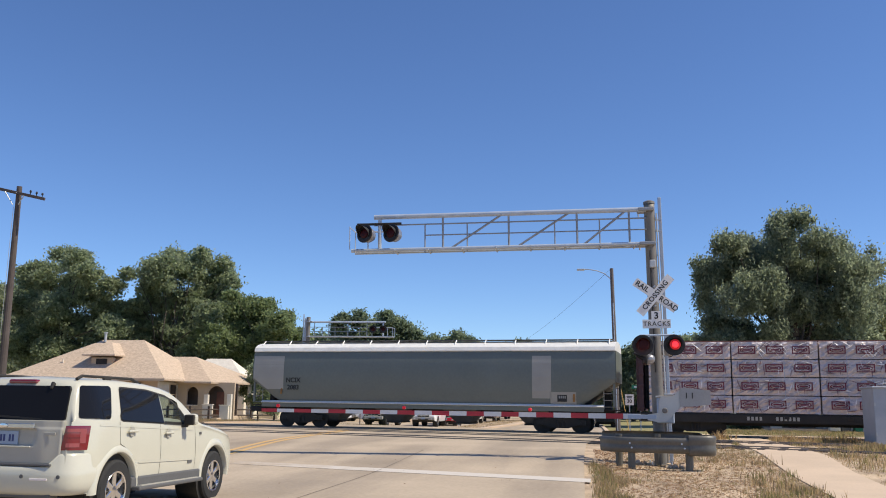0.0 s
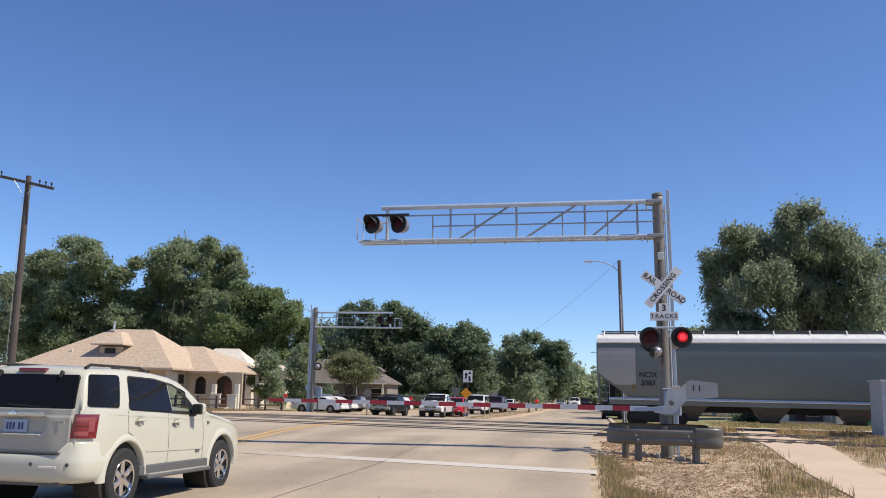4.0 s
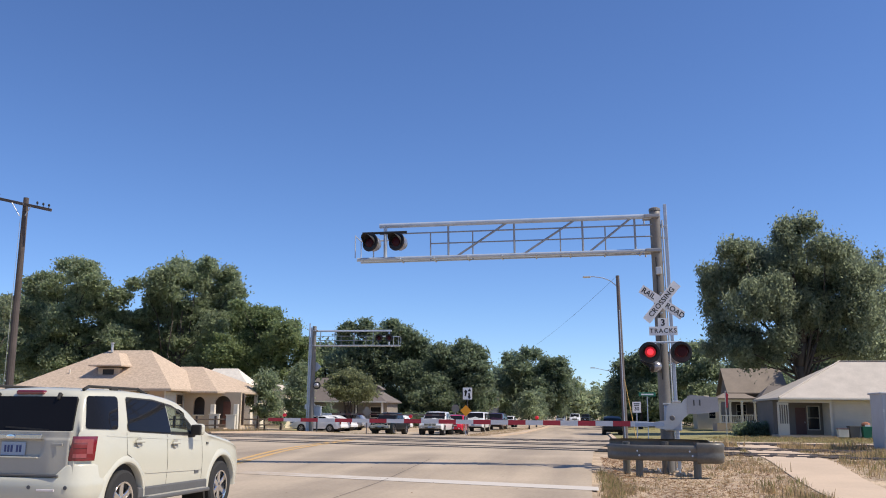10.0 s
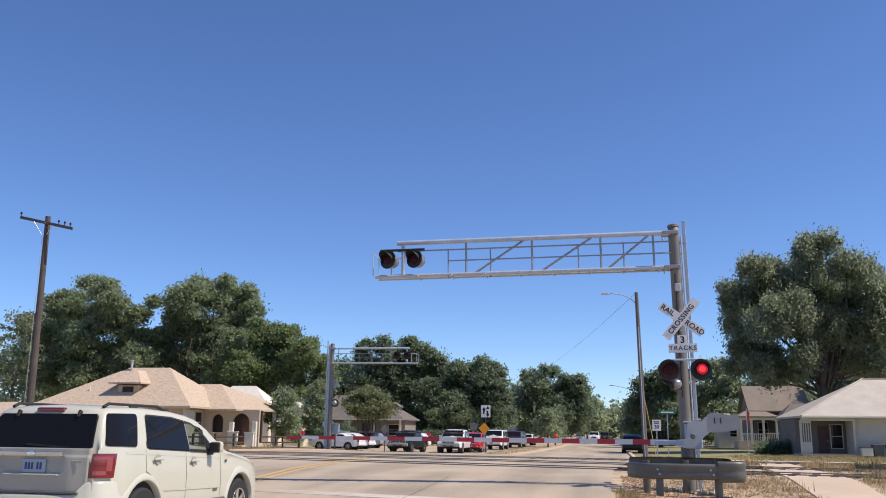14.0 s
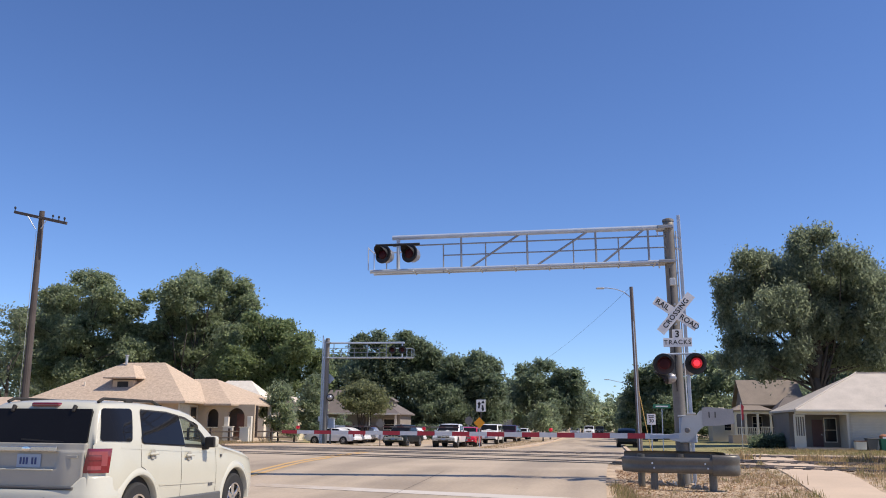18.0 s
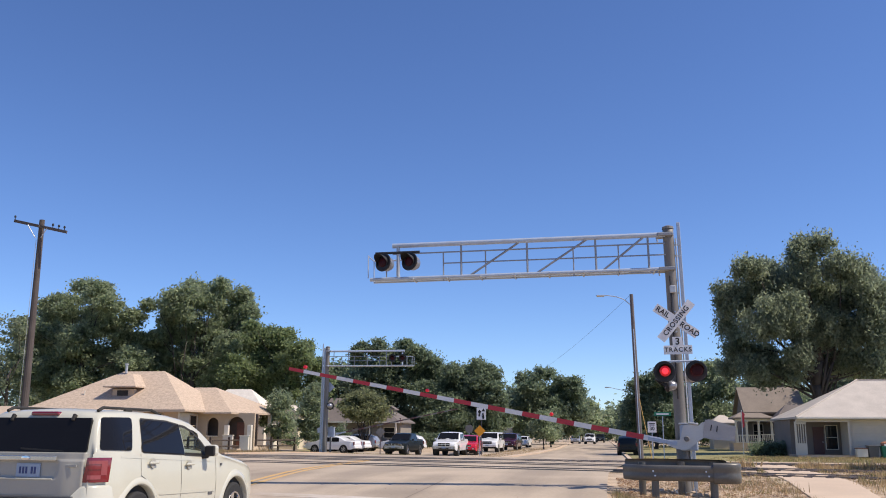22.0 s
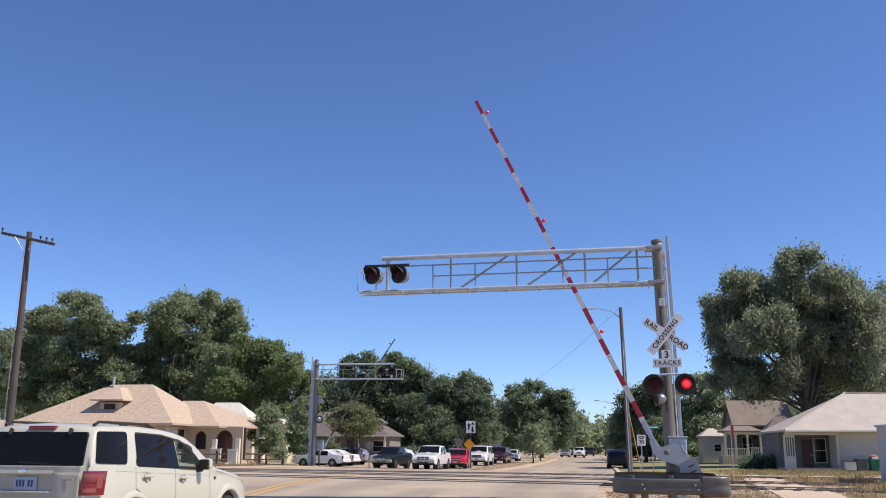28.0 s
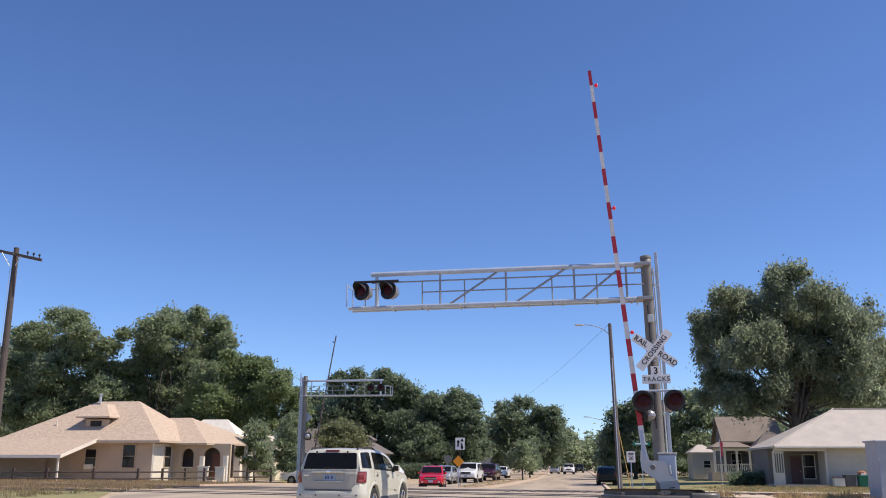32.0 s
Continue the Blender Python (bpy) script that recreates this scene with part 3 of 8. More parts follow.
def tree(x, y, height, radius, mat, label, seed, n_leaf=7000, size=0.30, trunk=0.28, base=0.18, clumps=16, flat=1.0, depth=1.0, droop=0.0, name="tree", category="tree", bulge=0.55, lobes=None, hang=0.75, stems=0):
    """A tapered trunk with limbs that carry a crown of leaf clumps with gaps between them."""
    rng = random.Random(seed)
    tr = thing(name, pose(x, y, hz(x, y) - 0.02), label, category)
    h0 = height * base
    bm = bmesh.new()
    top = height * (base + 0.35)
    limb_path(bm, (0, 0, 0), (rng.uniform(-0.3, 0.3), rng.uniform(-0.3, 0.3), top), trunk, trunk * 0.55, rng, 5, 0.05)
    rod_between(bm, (0, 0, -0.1), (0, 0, 0.35), trunk * 1.5, trunk * 1.02, 9)
    blobs = []
    hc = height - h0
    if lobes:
        clumps = 0
        for dx, z, r in lobes:
            dy = rng.uniform(-0.5, 0.5) * radius * depth
            blobs.append(((dx, dy, z), (r * 0.95, r * 1.05, r * 0.92)))
            for k in range(9 if hang < 1 else 16):
                a, b = rng.uniform(0, 6.28), rng.uniform(-0.5, 1.1)
                q = rng.uniform(0.70, 0.95 if hang < 1 else 1.12) * r
                br = r * (rng.uniform(0.28, 0.45) if hang < 1 else rng.uniform(0.16, 0.36))
                blobs.append(((dx + q * math.cos(a) * math.cos(b), dy + q * math.sin(a) * math.cos(b), z + q * math.sin(b)), (br, br, br * hang)))
    for i in range(clumps):
        t = (i + 0.5) / clumps
        z = h0 + hc * (0.10 + 0.80 * t)
        env = math.sin(math.pi * min(1, (0.16 + 0.84 * t)) ** 0.9) ** bulge if t < 0.97 else 0.2
        a = i * 2.399 + rng.uniform(-0.5, 0.5)
        rr = radius * env * rng.uniform(0.35, 0.80)
        br = radius * rng.uniform(0.30, 0.48)
        c = (rr * math.cos(a), depth * rr * math.sin(a), min(z, height - br * 0.75 * flat))
        blobs.append((c, (br, br * depth, br * flat * rng.uniform(0.7, 0.95))))
    if not lobes:
        blobs.append(((rng.uniform(-0.2, 0.2) * radius, 0, height - radius * 0.33), (radius * 0.4, radius * 0.4, radius * 0.33)))
    for c, r in blobs[:: (17 if hang > 1 else 10) if lobes else 2]:
        z0 = rng.uniform(h0 * 0.9, top)
        limb_path(bm, (0, 0, min(z0, c[2] * 0.85)), (c[0] * 0.85, c[1] * 0.85, c[2]), trunk * (0.22 if lobes else 0.38), trunk * 0.05, rng, 3, 0.12)
    for k in range(stems):  # further stems from the same root
        a = 6.28 * k / stems + 0.4
        limb_path(bm, (0.12 * math.cos(a), 0.12 * math.sin(a), 0), (0.42 * radius * math.cos(a), 0.42 * radius * math.sin(a), top), trunk * 0.7, trunk * 0.3, rng, 5, 0.10)
    part("trunk", bm, BARK, tr, smooth=True)
    crown_mesh("crown", blobs, mat, tr, n_leaf, size, seed, droop)
    return tr


LOBES = {  # sideways offset, height and radius of the main boughs
    "willow": [(0.6, 8.0, 1.3), (3.8, 7.7, 1.4), (6.0, 7.4, 1.1), (-0.1, 17.8, 1.0), (1.1, 18.0, 1.0), (-0.9, 16.9, 1.1), (0.5, 16.4, 1.6), (-2.6, 16.2, 1.1), (-4.3, 15.8, 1.1), (-5.5, 15.7, 1.2), (-6.8, 14.1, 1.1), (-7.1, 12.7, 0.8), (-6.5, 11.2, 1.1), (-5.4, 13.7, 1.8), (-3.4, 14.2, 1.9), (-1.5, 14.1, 2.1), (-6.2, 9.2, 1.3), (-4.6, 10.7, 1.8), (-2.5, 11.1, 2.0), (0.3, 13.6, 2.1), (2.6, 15.5, 1.5), (4.2, 15.7, 1.2), (5.6, 15.5, 1.1), (2.6, 13.0, 2.0), (4.7, 13.2, 1.9), (0.1, 10.6, 1.8), (2.3, 10.1, 1.8), (4.7, 10.3, 1.9), (-5.9, 8.0, 1.1), (-4.3, 8.4, 1.4), (-2.0, 7.9, 1.2), (6.8, 13.9, 1.6), (7.0, 11.0, 1.9), (5.8, 8.1, 1.6), (-5.4, 7.0, 1.1), (-3.2, 7.0, 1.2), (-6.9, 7.2, 0.9), (-4.3, 6.1, 0.6), (-2.3, 6.3, 0.7), (2.6, 7.6, 1.2), (-2.0, 7.6, 1.2), (4.6, 7.0, 1.0)],
    "broad": [(-2.7, 18.6, 1.2), (-0.6, 17.7, 1.5), (1.9, 17.0, 1.5), (3.8, 15.7, 1.3), (5.6, 14.0, 1.3), (-4.7, 16.0, 1.5), (-6.2, 15.3, 1.3), (-2.8, 15.3, 1.8), (0.1, 14.6, 2.1), (3.0, 13.2, 2.0), (-5.2, 12.0, 1.8), (-0.2, 11.3, 2.4), (4.7, 10.7, 2.2), (-2.8, 9.5, 2.4), (6.8, 12.0, 1.0), (2.2, 8.8, 2.4), (-3.6, 18.5, 0.6), (-7.1, 12.7, 1.6), (-5.3, 7.6, 2.4), (-0.3, 6.3, 2.4), (4.4, 6.6, 2.3), (7.2, 9.4, 1.5)],
    "round": [(-4.4, 12.2, 1.0), (-5.2, 15.9, 0.9), (-3.3, 16.7, 1.3), (-0.9, 18.1, 1.4), (1.7, 18.1, 1.4), (4.0, 17.4, 1.4), (5.3, 15.7, 1.1), (-0.6, 15.4, 2.3), (2.6, 14.7, 2.3), (-3.0, 14.4, 1.4), (-1.3, 12.2, 2.1), (1.8, 11.5, 2.3), (4.8, 12.8, 1.8), (-2.8, 9.6, 2.1), (0.7, 8.9, 2.3), (6.2, 15.1, 0.6), (2.8, 18.3, 0.9), (-4.1, 9.0, 1.6), (5.6, 10.8, 1.6), (-5.6, 6.4, 2.1), (-0.4, 6.1, 2.4), (3.6, 7.0, 2.4), (-4.6, 11.0, 1.1), (0.9, 16.4, 1.7), (0.6, 13.0, 2.0), (-3.9, 12.9, 1.5), (-4.6, 14.2, 1.1)],
    "bright": [(-2.1, 12.4, 1.2), (-0.1, 11.7, 1.3), (1.9, 10.6, 1.2), (3.3, 9.2, 1.2), (-1.0, 9.9, 1.8), (1.4, 8.6, 1.7), (-2.9, 9.9, 1.8), (-3.7, 11.7, 1.5), (3.7, 7.4, 1.3), (-0.8, 7.1, 1.8), (-4.1, 8.0, 1.7), (0.5, 12.3, 0.7), (-3.0, 13.0, 0.7), (4.1, 5.9, 1.0), (1.2, 5.9, 1.5), (-3.3, 5.9, 1.8), (-6.4, 8.7, 1.6), (4.2, 8.7, 1.0), (4.8, 6.8, 1.0), (2.7, 10.2, 1.1)],
    "dark": [(-4.9, 12.9, 1.3), (-2.4, 13.4, 1.5), (0.3, 13.6, 1.5), (2.8, 12.6, 1.5), (4.7, 11.6, 1.5), (-6.1, 11.7, 1.3), (-1.1, 10.9, 2.8), (3.0, 10.0, 2.6), (-4.4, 8.5, 2.4), (6.2, 9.6, 1.9), (-0.2, 6.9, 2.9), (4.7, 6.1, 2.9), (-3.4, 5.4, 2.4), (1.7, 13.9, 0.8), (6.3, 3.1, 2.4), (1.5, 3.0, 2.4)],
    "street": [(-1.3, 10.0, 1.3), (0.7, 10.3, 1.3), (2.4, 10.8, 1.2), (4.0, 9.7, 1.2), (5.0, 7.9, 1.0), (-0.8, 7.6, 2.2), (2.3, 7.9, 2.2), (-1.6, 4.5, 2.7), (1.5, 4.5, 2.7), (4.5, 5.7, 1.6), (4.6, 3.6, 1.6), (0.1, 2.3, 2.1), (3.4, 2.3, 1.8)],
    "far": [(-4.6, 11.1, 1.4), (-2.5, 11.3, 1.4), (-0.3, 11.5, 1.4), (1.9, 10.2, 1.3), (3.5, 10.2, 1.3), (4.4, 8.6, 1.3), (-3.7, 8.6, 2.4), (0.1, 8.1, 2.6), (3.4, 6.7, 2.2), (-3.2, 5.3, 2.4), (1.0, 4.9, 2.6), (-6.6, 7.9, 1.2), (-7.0, 6.1, 1.6), (4.8, 4.9, 1.6), (-1.4, 2.9, 2.4), (2.8, 2.9, 2.0)],
    "kerbside": [(-1.1, 7.6, 1.7), (1.2, 8.2, 1.6), (-2.2, 4.9, 1.6), (0.4, 5.1, 1.9), (1.8, 3.3, 1.9), (-3.1, 2.6, 1.1)],
    "yard": [(-0.5, 9.6, 1.7), (1.3, 7.5, 1.8), (-1.5, 6.5, 1.7), (0.4, 3.6, 2.3)],
}
TREES = [
    # x, y, height, radius, leaves, label, leaf count, leaf size, boughs
    (-58.0, 92, 19.6, 6.8, LEAF_MID, "tall broad-crowned green tree behind the tan house", 95000, 0.16, "broad"),
    (-67.5, 99, 16.0, 6.0, LEAF_MID, "green shade tree behind the tan house", 22000, 0.20, None),
    (-45.8, 95, 19.6, 7.0, LEAF_MID, "tall rounded green tree behind the tan house", 95000, 0.16, "round"),
    (-34.3, 92, 13.6, 5.2, LEAF_BRIGHT, "bright green tree beside the tan house", 65000, 0.15, "bright"),
    (-52.0, 101, 10.5, 6.5, LEAF_DARK, "dense dark tree in the row behind the house", 22000, 0.20, None),
    (-51.5, 97.0, 11.5, 5.0, LEAF_MID, "green tree between the two tall crowns", 26000, 0.18, None),
    (-41.5, 103, 10.0, 6.0, LEAF_DARK, "dense dark tree behind the bright tree", 20000, 0.20, None),
    (-38.0, 128, 12.0, 6.0, LEAF_DARK, "dark green tree behind the bungalow", 15000, 0.24, None),
    (-27.9, 122, 14.9, 7.0, LEAF_DARK, "large dark green tree along the street", 70000, 0.18, "dark"),
    (-18.1, 120, 11.4, 6.0, LEAF_DARK, "dark spreading tree along the street", 55000, 0.18, "street"),
    (-22.5, 132, 10.0, 6.0, LEAF_DARK, "dark green tree behind the waiting cars", 15000, 0.24, None),
    (-14.0, 160, 8.5, 5.0, LEAF_MID, "green tree behind the median", 6000, 0.36, None),
    (-7.4, 150, 12.6, 6.0, LEAF_DARK, "round dark tree beside the far road", 36000, 0.21, "far"),
    (-17.4, 190, 11.0, 4.5, LEAF_DARK, "dark distant tree along the street", 5000, 0.45, None),
    (-3.4, 215, 9.5, 5.0, LEAF_MID, "green distant tree along the street", 5000, 0.45, None),
    (2.0, 245, 8.0, 5.0, LEAF_MID, "small distant tree at the end of the road", 4000, 0.45, None),
    (7.0, 110, 9.8, 3.6, LEAF_DARK, "dark tree over the pavement", 24000, 0.17, "kerbside"),
    (6.4, 142, 7.4, 3.2, LEAF_DARK, "dark tree beside the far road", 12000, 0.24, None),
    (11.0, 126, 9.0, 5.0, LEAF_DARK, "dark tree behind the grey houses", 15000, 0.24, None),
    (15.8, 120, 11.3, 4.0, LEAF_MID, "green tree behind the grey houses", 24000, 0.18, "yard"),
    (22.0, 112, 8.0, 5.0, LEAF_DARK, "dense dark tree behind the porch house", 16000, 0.21, None),
    (20.5, 110, 9.5, 4.6, LEAF_DARK, "dense dark tree behind the old house", 22000, 0.18, None),
    (26.0, 98, 10.5, 4.6, LEAF_DARK, "dark green tree behind the low house", 24000, 0.17, None),
    (31.0, 97, 13.5, 5.0, LEAF_OLIVE, "yellowish green tree at the end of the row", 26000, 0.17, None),
]
for i, (x, y, h, r, lm, lab, nl, sz, lobe) in enumerate(TREES):
    tree(x, y, h, r, lm, lab, 11 + i, nl, sz, trunk=0.02 * h + 0.05, lobes=LOBES.get(lobe))
tree(18.8, 80, 19.0, 7.0, LEAF_GREY, "huge shaggy grey-green tree over the grey house", 77, 170000, 0.12, trunk=0.6, base=0.16, droop=0.75, hang=1.35, lobes=LOBES["willow"])
tree(-64.5, 88, 14.5, 4.2, LEAF_GREY, "sparse half-bare tree with thin pale foliage", 78, 2600, 0.15, trunk=0.25, clumps=9)
tree(-22.3, 84, 5.9, 2.5, LEAF_OLIVE, "small olive-green tree with several stems", 79, 11000, 0.11, trunk=0.11, base=0.45, clumps=18, flat=0.55, stems=5)
tree(-25.9, 70, 5.0, 1.7, LEAF_MID, "slim young green tree by the fence", 80, 8000, 0.10, trunk=0.08, base=0.1, clumps=10)
tree(-25.3, 77, 6.2, 1.4, LEAF_MID, "narrow leafy green tree beside the cream house end", 83, 12000, 0.11, trunk=0.1, base=0.08, clumps=14)
tree(-5.9, 100, 4.3, 1.4, LEAF_MID, "small young tree on the median", 81, 4000, 0.11, trunk=0.08, base=0.25, clumps=8)
tree(-5.9, 116, 4.6, 1.6, LEAF_DARK, "small dark tree on the median", 82, 4000, 0.12, trunk=0.1, base=0.25, clumps=8)


def far_woods():
    """The line of far trees that closes the view."""
    rng = random.Random(5)
    blobs = []
    for i in range(150):
        x = rng.uniform(-260, 190)
        y = 270 + rng.uniform(-20, 40) + abs(x) * -0.25
        if abs(x) < 7 and y < 262:
            continue
        r = rng.uniform(4, 7)
        blobs.append(((x, y, r * 0.75), (r, r, r * rng.uniform(0.8, 1.25))))
    e = new("far_woods")
    tagged(e, "far line of dark green trees on the horizon", "woods", kind="stuff")
    crown_mesh("foliage", blobs, LEAF_DARK, e, 30000, 0.9, 3)


far_woods()


# ---- crossing signals ----
LENSES = []  # the two lenses that flash in turn


def flasher(parent, x, y, z, face, lit, name="flashing_light", r=0.26, turn=0, body=0.19, tilt=0, deep=0.18):
    """A round black-backed crossing light with hood and lens. face: -1 looks towards the viewer, +1 away."""
    e = new(name)
    e.parent = parent
    e.matrix_basis = pose(x, y, z, -tilt, 0, (0 if face < 0 else 180) + turn)
    part("background", turned([(0.02, 0.0), (0.02, r), (-0.015, r), (-0.02, r - 0.012), (-0.005, 0.0)], "y", 28), SIGNAL_BLACK, e)
    # hood: open half tube
    bm = bmesh.new()
    n = 18
    rows = []
    for i in range(n + 1):
        a = radians(-35 + 250 * i / n)
        c, s = math.cos(a), math.sin(a)
        L = 0.05 + 0.24 * max(0, math.sin(a)) ** 0.7
        rows.append([bm.verts.new((0.165 * c, -0.01, 0.165 * s)), bm.verts.new((0.172 * c, -0.01 - L, 0.172 * s)), bm.verts.new((0.176 * c, -0.01 - L, 0.176 * s)), bm.verts.new((0.17 * c, -0.01, 0.17 * s))])
    for A, B in zip(rows, rows[1:]):
        for k in range(3):
            bm.faces.new((A[k], A[k + 1], B[k + 1], B[k]))
    part("hood", bm, SIGNAL_BLACK, e)
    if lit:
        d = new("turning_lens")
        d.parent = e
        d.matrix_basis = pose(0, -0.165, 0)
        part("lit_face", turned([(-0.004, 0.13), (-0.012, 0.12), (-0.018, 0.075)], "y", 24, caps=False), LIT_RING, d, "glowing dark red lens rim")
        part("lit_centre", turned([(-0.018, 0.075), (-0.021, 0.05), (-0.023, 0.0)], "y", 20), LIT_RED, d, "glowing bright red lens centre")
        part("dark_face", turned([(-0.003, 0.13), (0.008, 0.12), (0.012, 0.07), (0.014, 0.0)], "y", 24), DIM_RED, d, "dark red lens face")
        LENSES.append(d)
    else:
        part("lens", turned([(-0.015, 0.135), (-0.035, 0.125), (-0.05, 0.08), (-0.055, 0.0)], "y", 24), DIM_RED, e)
    part("housing", turned([(0.02, deep), (body * 0.35, deep * 1.0), (body * 0.62, deep * 0.93), (body * 0.85, deep * 0.68), (body * 0.96, deep * 0.35), (body, 0.0)], "y", 24), SIGNAL_GREY, e, smooth=True)
    return e


def gantry(m, length, z_bot, z_top, mast_h, label, diagonals=True):
    """A mast with a cantilevered truss walkway; local x runs out over the road."""
    g = thing("signal_gantry", m, label, "signal gantry", "signal gantries of the crossing")
    part("mast", turned([(0, 0.155), (0.02, 0.155), (mast_h * 0.98, 0.138), (mast_h, 0.138)], "z", 18), GALV_MAST, g, smooth=True)
    part("mast_cap", turned([(mast_h, 0.15), (mast_h + 0.06, 0.145), (mast_h + 0.09, 0.08), (mast_h + 0.1, 0)], "z", 18), GALV_MAST, g)
    part("base_plate", boxed((0, 0, 0.03), (0.5, 0.5, 0.06), bev=0.01), GALV_MAST, g)
    for i in range(4):
        a = radians(45 + 90 * i)
        part("bolt", rodded((0.33 * math.cos(a), 0.33 * math.sin(a), 0.0), (0.33 * math.cos(a), 0.33 * math.sin(a), 0.13), 0.02, n=6), GALV, g)
    ly, wy = 0.12, -0.32  # lattice plane, and the rail along the walkway behind it
    k = length / 7.886
    part("chord", rodded((0.1, ly, z_top), (length - 0.615, ly, z_top), 0.066, n=14), GALV, g, "thick galvanised top tube")
    part("chord", rodded((0.1, ly, z_bot), (length, ly, z_bot), 0.05, n=14), GALV, g, "galvanised bottom tube")
    part("walkway_edge", rodded((0.1, wy, z_bot), (length, wy, z_bot), 0.03, n=8), GALV, g)
    part("handrail", rodded((0.1, ly, z_bot + 0.675), (length - 0.62, ly, z_bot + 0.675), 0.020, n=6), GALV_BAR, g)
    part("knee_rail", rodded((0.1, ly, z_bot + 0.375), (length - 2.0, ly, z_bot + 0.375), 0.018, n=6), GALV_BAR, g)
    for bx in (0.54, 1.88, 3.66, 5.41):
        part("upright", rodded((bx * k, ly, z_bot), (bx * k, ly, z_top), 0.028, n=8), GALV_BAR, g)
    for bx in (1.30, 2.46, 4.76, 5.89):
        part("rail_post", rodded((bx * k, ly, z_bot - 0.10), (bx * k, ly, z_bot + 0.675), 0.020, n=6), GALV_BAR, g)
    for xa, xb in ((0.59, 1.74), (2.03, 3.45), (3.80, 5.21)) if diagonals else ():
        part("diagonal", rodded((xa * k, ly, z_top), (xb * k, ly, z_bot), 0.028, n=8), GALV_BAR, g)
    part("end_post", rodded((length - 0.77, ly, z_bot), (length - 0.77, ly, z_top), 0.05, n=8), GALV, g)
    part("end_rail", rodded((length - 0.45, ly, z_bot), (length - 0.45, ly, z_bot + 0.6), 0.018, n=6), GALV, g)
    for i in range(int(length / 0.9)):
        part("crossbar", rodded((0.4 + i * 0.9, -0.35, z_bot - 0.03), (0.4 + i * 0.9, 0.35, z_bot - 0.03), 0.025, n=6), GALV, g)
    part("walkway", boxed((length / 2 + 0.2, -0.1, z_bot + 0.03), (length - 0.5, 0.38, 0.02)), GALV, g)
    for zz in (z_bot, z_top):
        part("bracket", boxed((0.10, 0, zz), (0.40, 0.46, 0.085), bev=0.015), GALV_BAR, g)
        for sx in (-0.2, 0.2):
            part("clamp_bolt", rodded((sx * 0.9 + 0.05, -0.5, zz + 0.06), (sx * 0.9 + 0.05, -0.5, zz - 0.06), 0.025, n=6), GALV, g)
    for xx in (length,):
        part("end_rail", rodded((xx, -0.35, z_bot), (xx, -0.35, z_bot + 0.62), 0.015, n=6), GALV, g)
        part("end_rail", rodded((xx, 0.35, z_bot), (xx, 0.35, z_bot + 0.62), 0.015, n=6), GALV, g)
        part("end_rail", rodded((xx, -0.35, z_bot + 0.6), (xx, 0.35, z_bot + 0.6), 0.015, n=6), GALV, g)
    part("lamp_bar", rodded((length - 1.2, -0.35, z_bot + 0.6), (length - 0.0, -0.35, z_bot + 0.6), 0.025, n=8), GALV, g)
    return g


GX, GY = 2.09, 22.7
near = gantry(pose(GX, GY, 0.0, 0, 1.05, 181.5), 7.886, 5.595, 6.497, 6.66, "galvanised crossing gantry with a truss arm over the lanes")
for lx in (7.45, 6.74):
    flasher(near, lx, 0.50, 5.98, 1, False, r=0.245, turn=-26, body=0.36, tilt=6, deep=0.205)
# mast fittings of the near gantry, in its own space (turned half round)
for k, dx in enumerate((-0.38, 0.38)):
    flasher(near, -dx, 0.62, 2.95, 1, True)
flasher(near, 0.30, 0.30, 2.62, -1, False, r=0.15, turn=90, body=0.24, deep=0.13)  # side light towards the side street
part("side_lamp_arm", rodded((0.0, 0.1, 2.72), (0.26, 0.28, 2.64), 0.022, n=8), GALV_BAR, near)
flasher(near, -0.36, -0.42, 2.90, -1, False, r=0.2)
part("lamp_crossarm", rodded((-0.42, 0.52, 3.2), (0.42, 0.52, 3.2), 0.025), GALV, near)
part("lamp_stem", rodded((0, 0.1, 3.2), (0, 0.54, 3.2), 0.03), GALV, near)
for sx in (-0.38, 0.38):
    part("lamp_hanger", rodded((sx, 0.52, 3.2), (sx, 0.52, 3.0), 0.02, n=8), GALV, near)
for zz in (3.95, 4.45):
    part("sign_bracket", rodded((0, 0.1, zz), (0, 0.42, zz), 0.02, n=8), GALV, near)
part("lamp_hanger", rodded((6.5, 0.30, 6.27), (7.7, 0.30, 6.27), 0.035, n=8), SIGNAL_BLACK, near, "black bar that holds the arm lights")
part("junction_box", boxed((0, 0.19, 5.05), (0.14, 0.12, 0.2), bev=0.02), ALU, near)


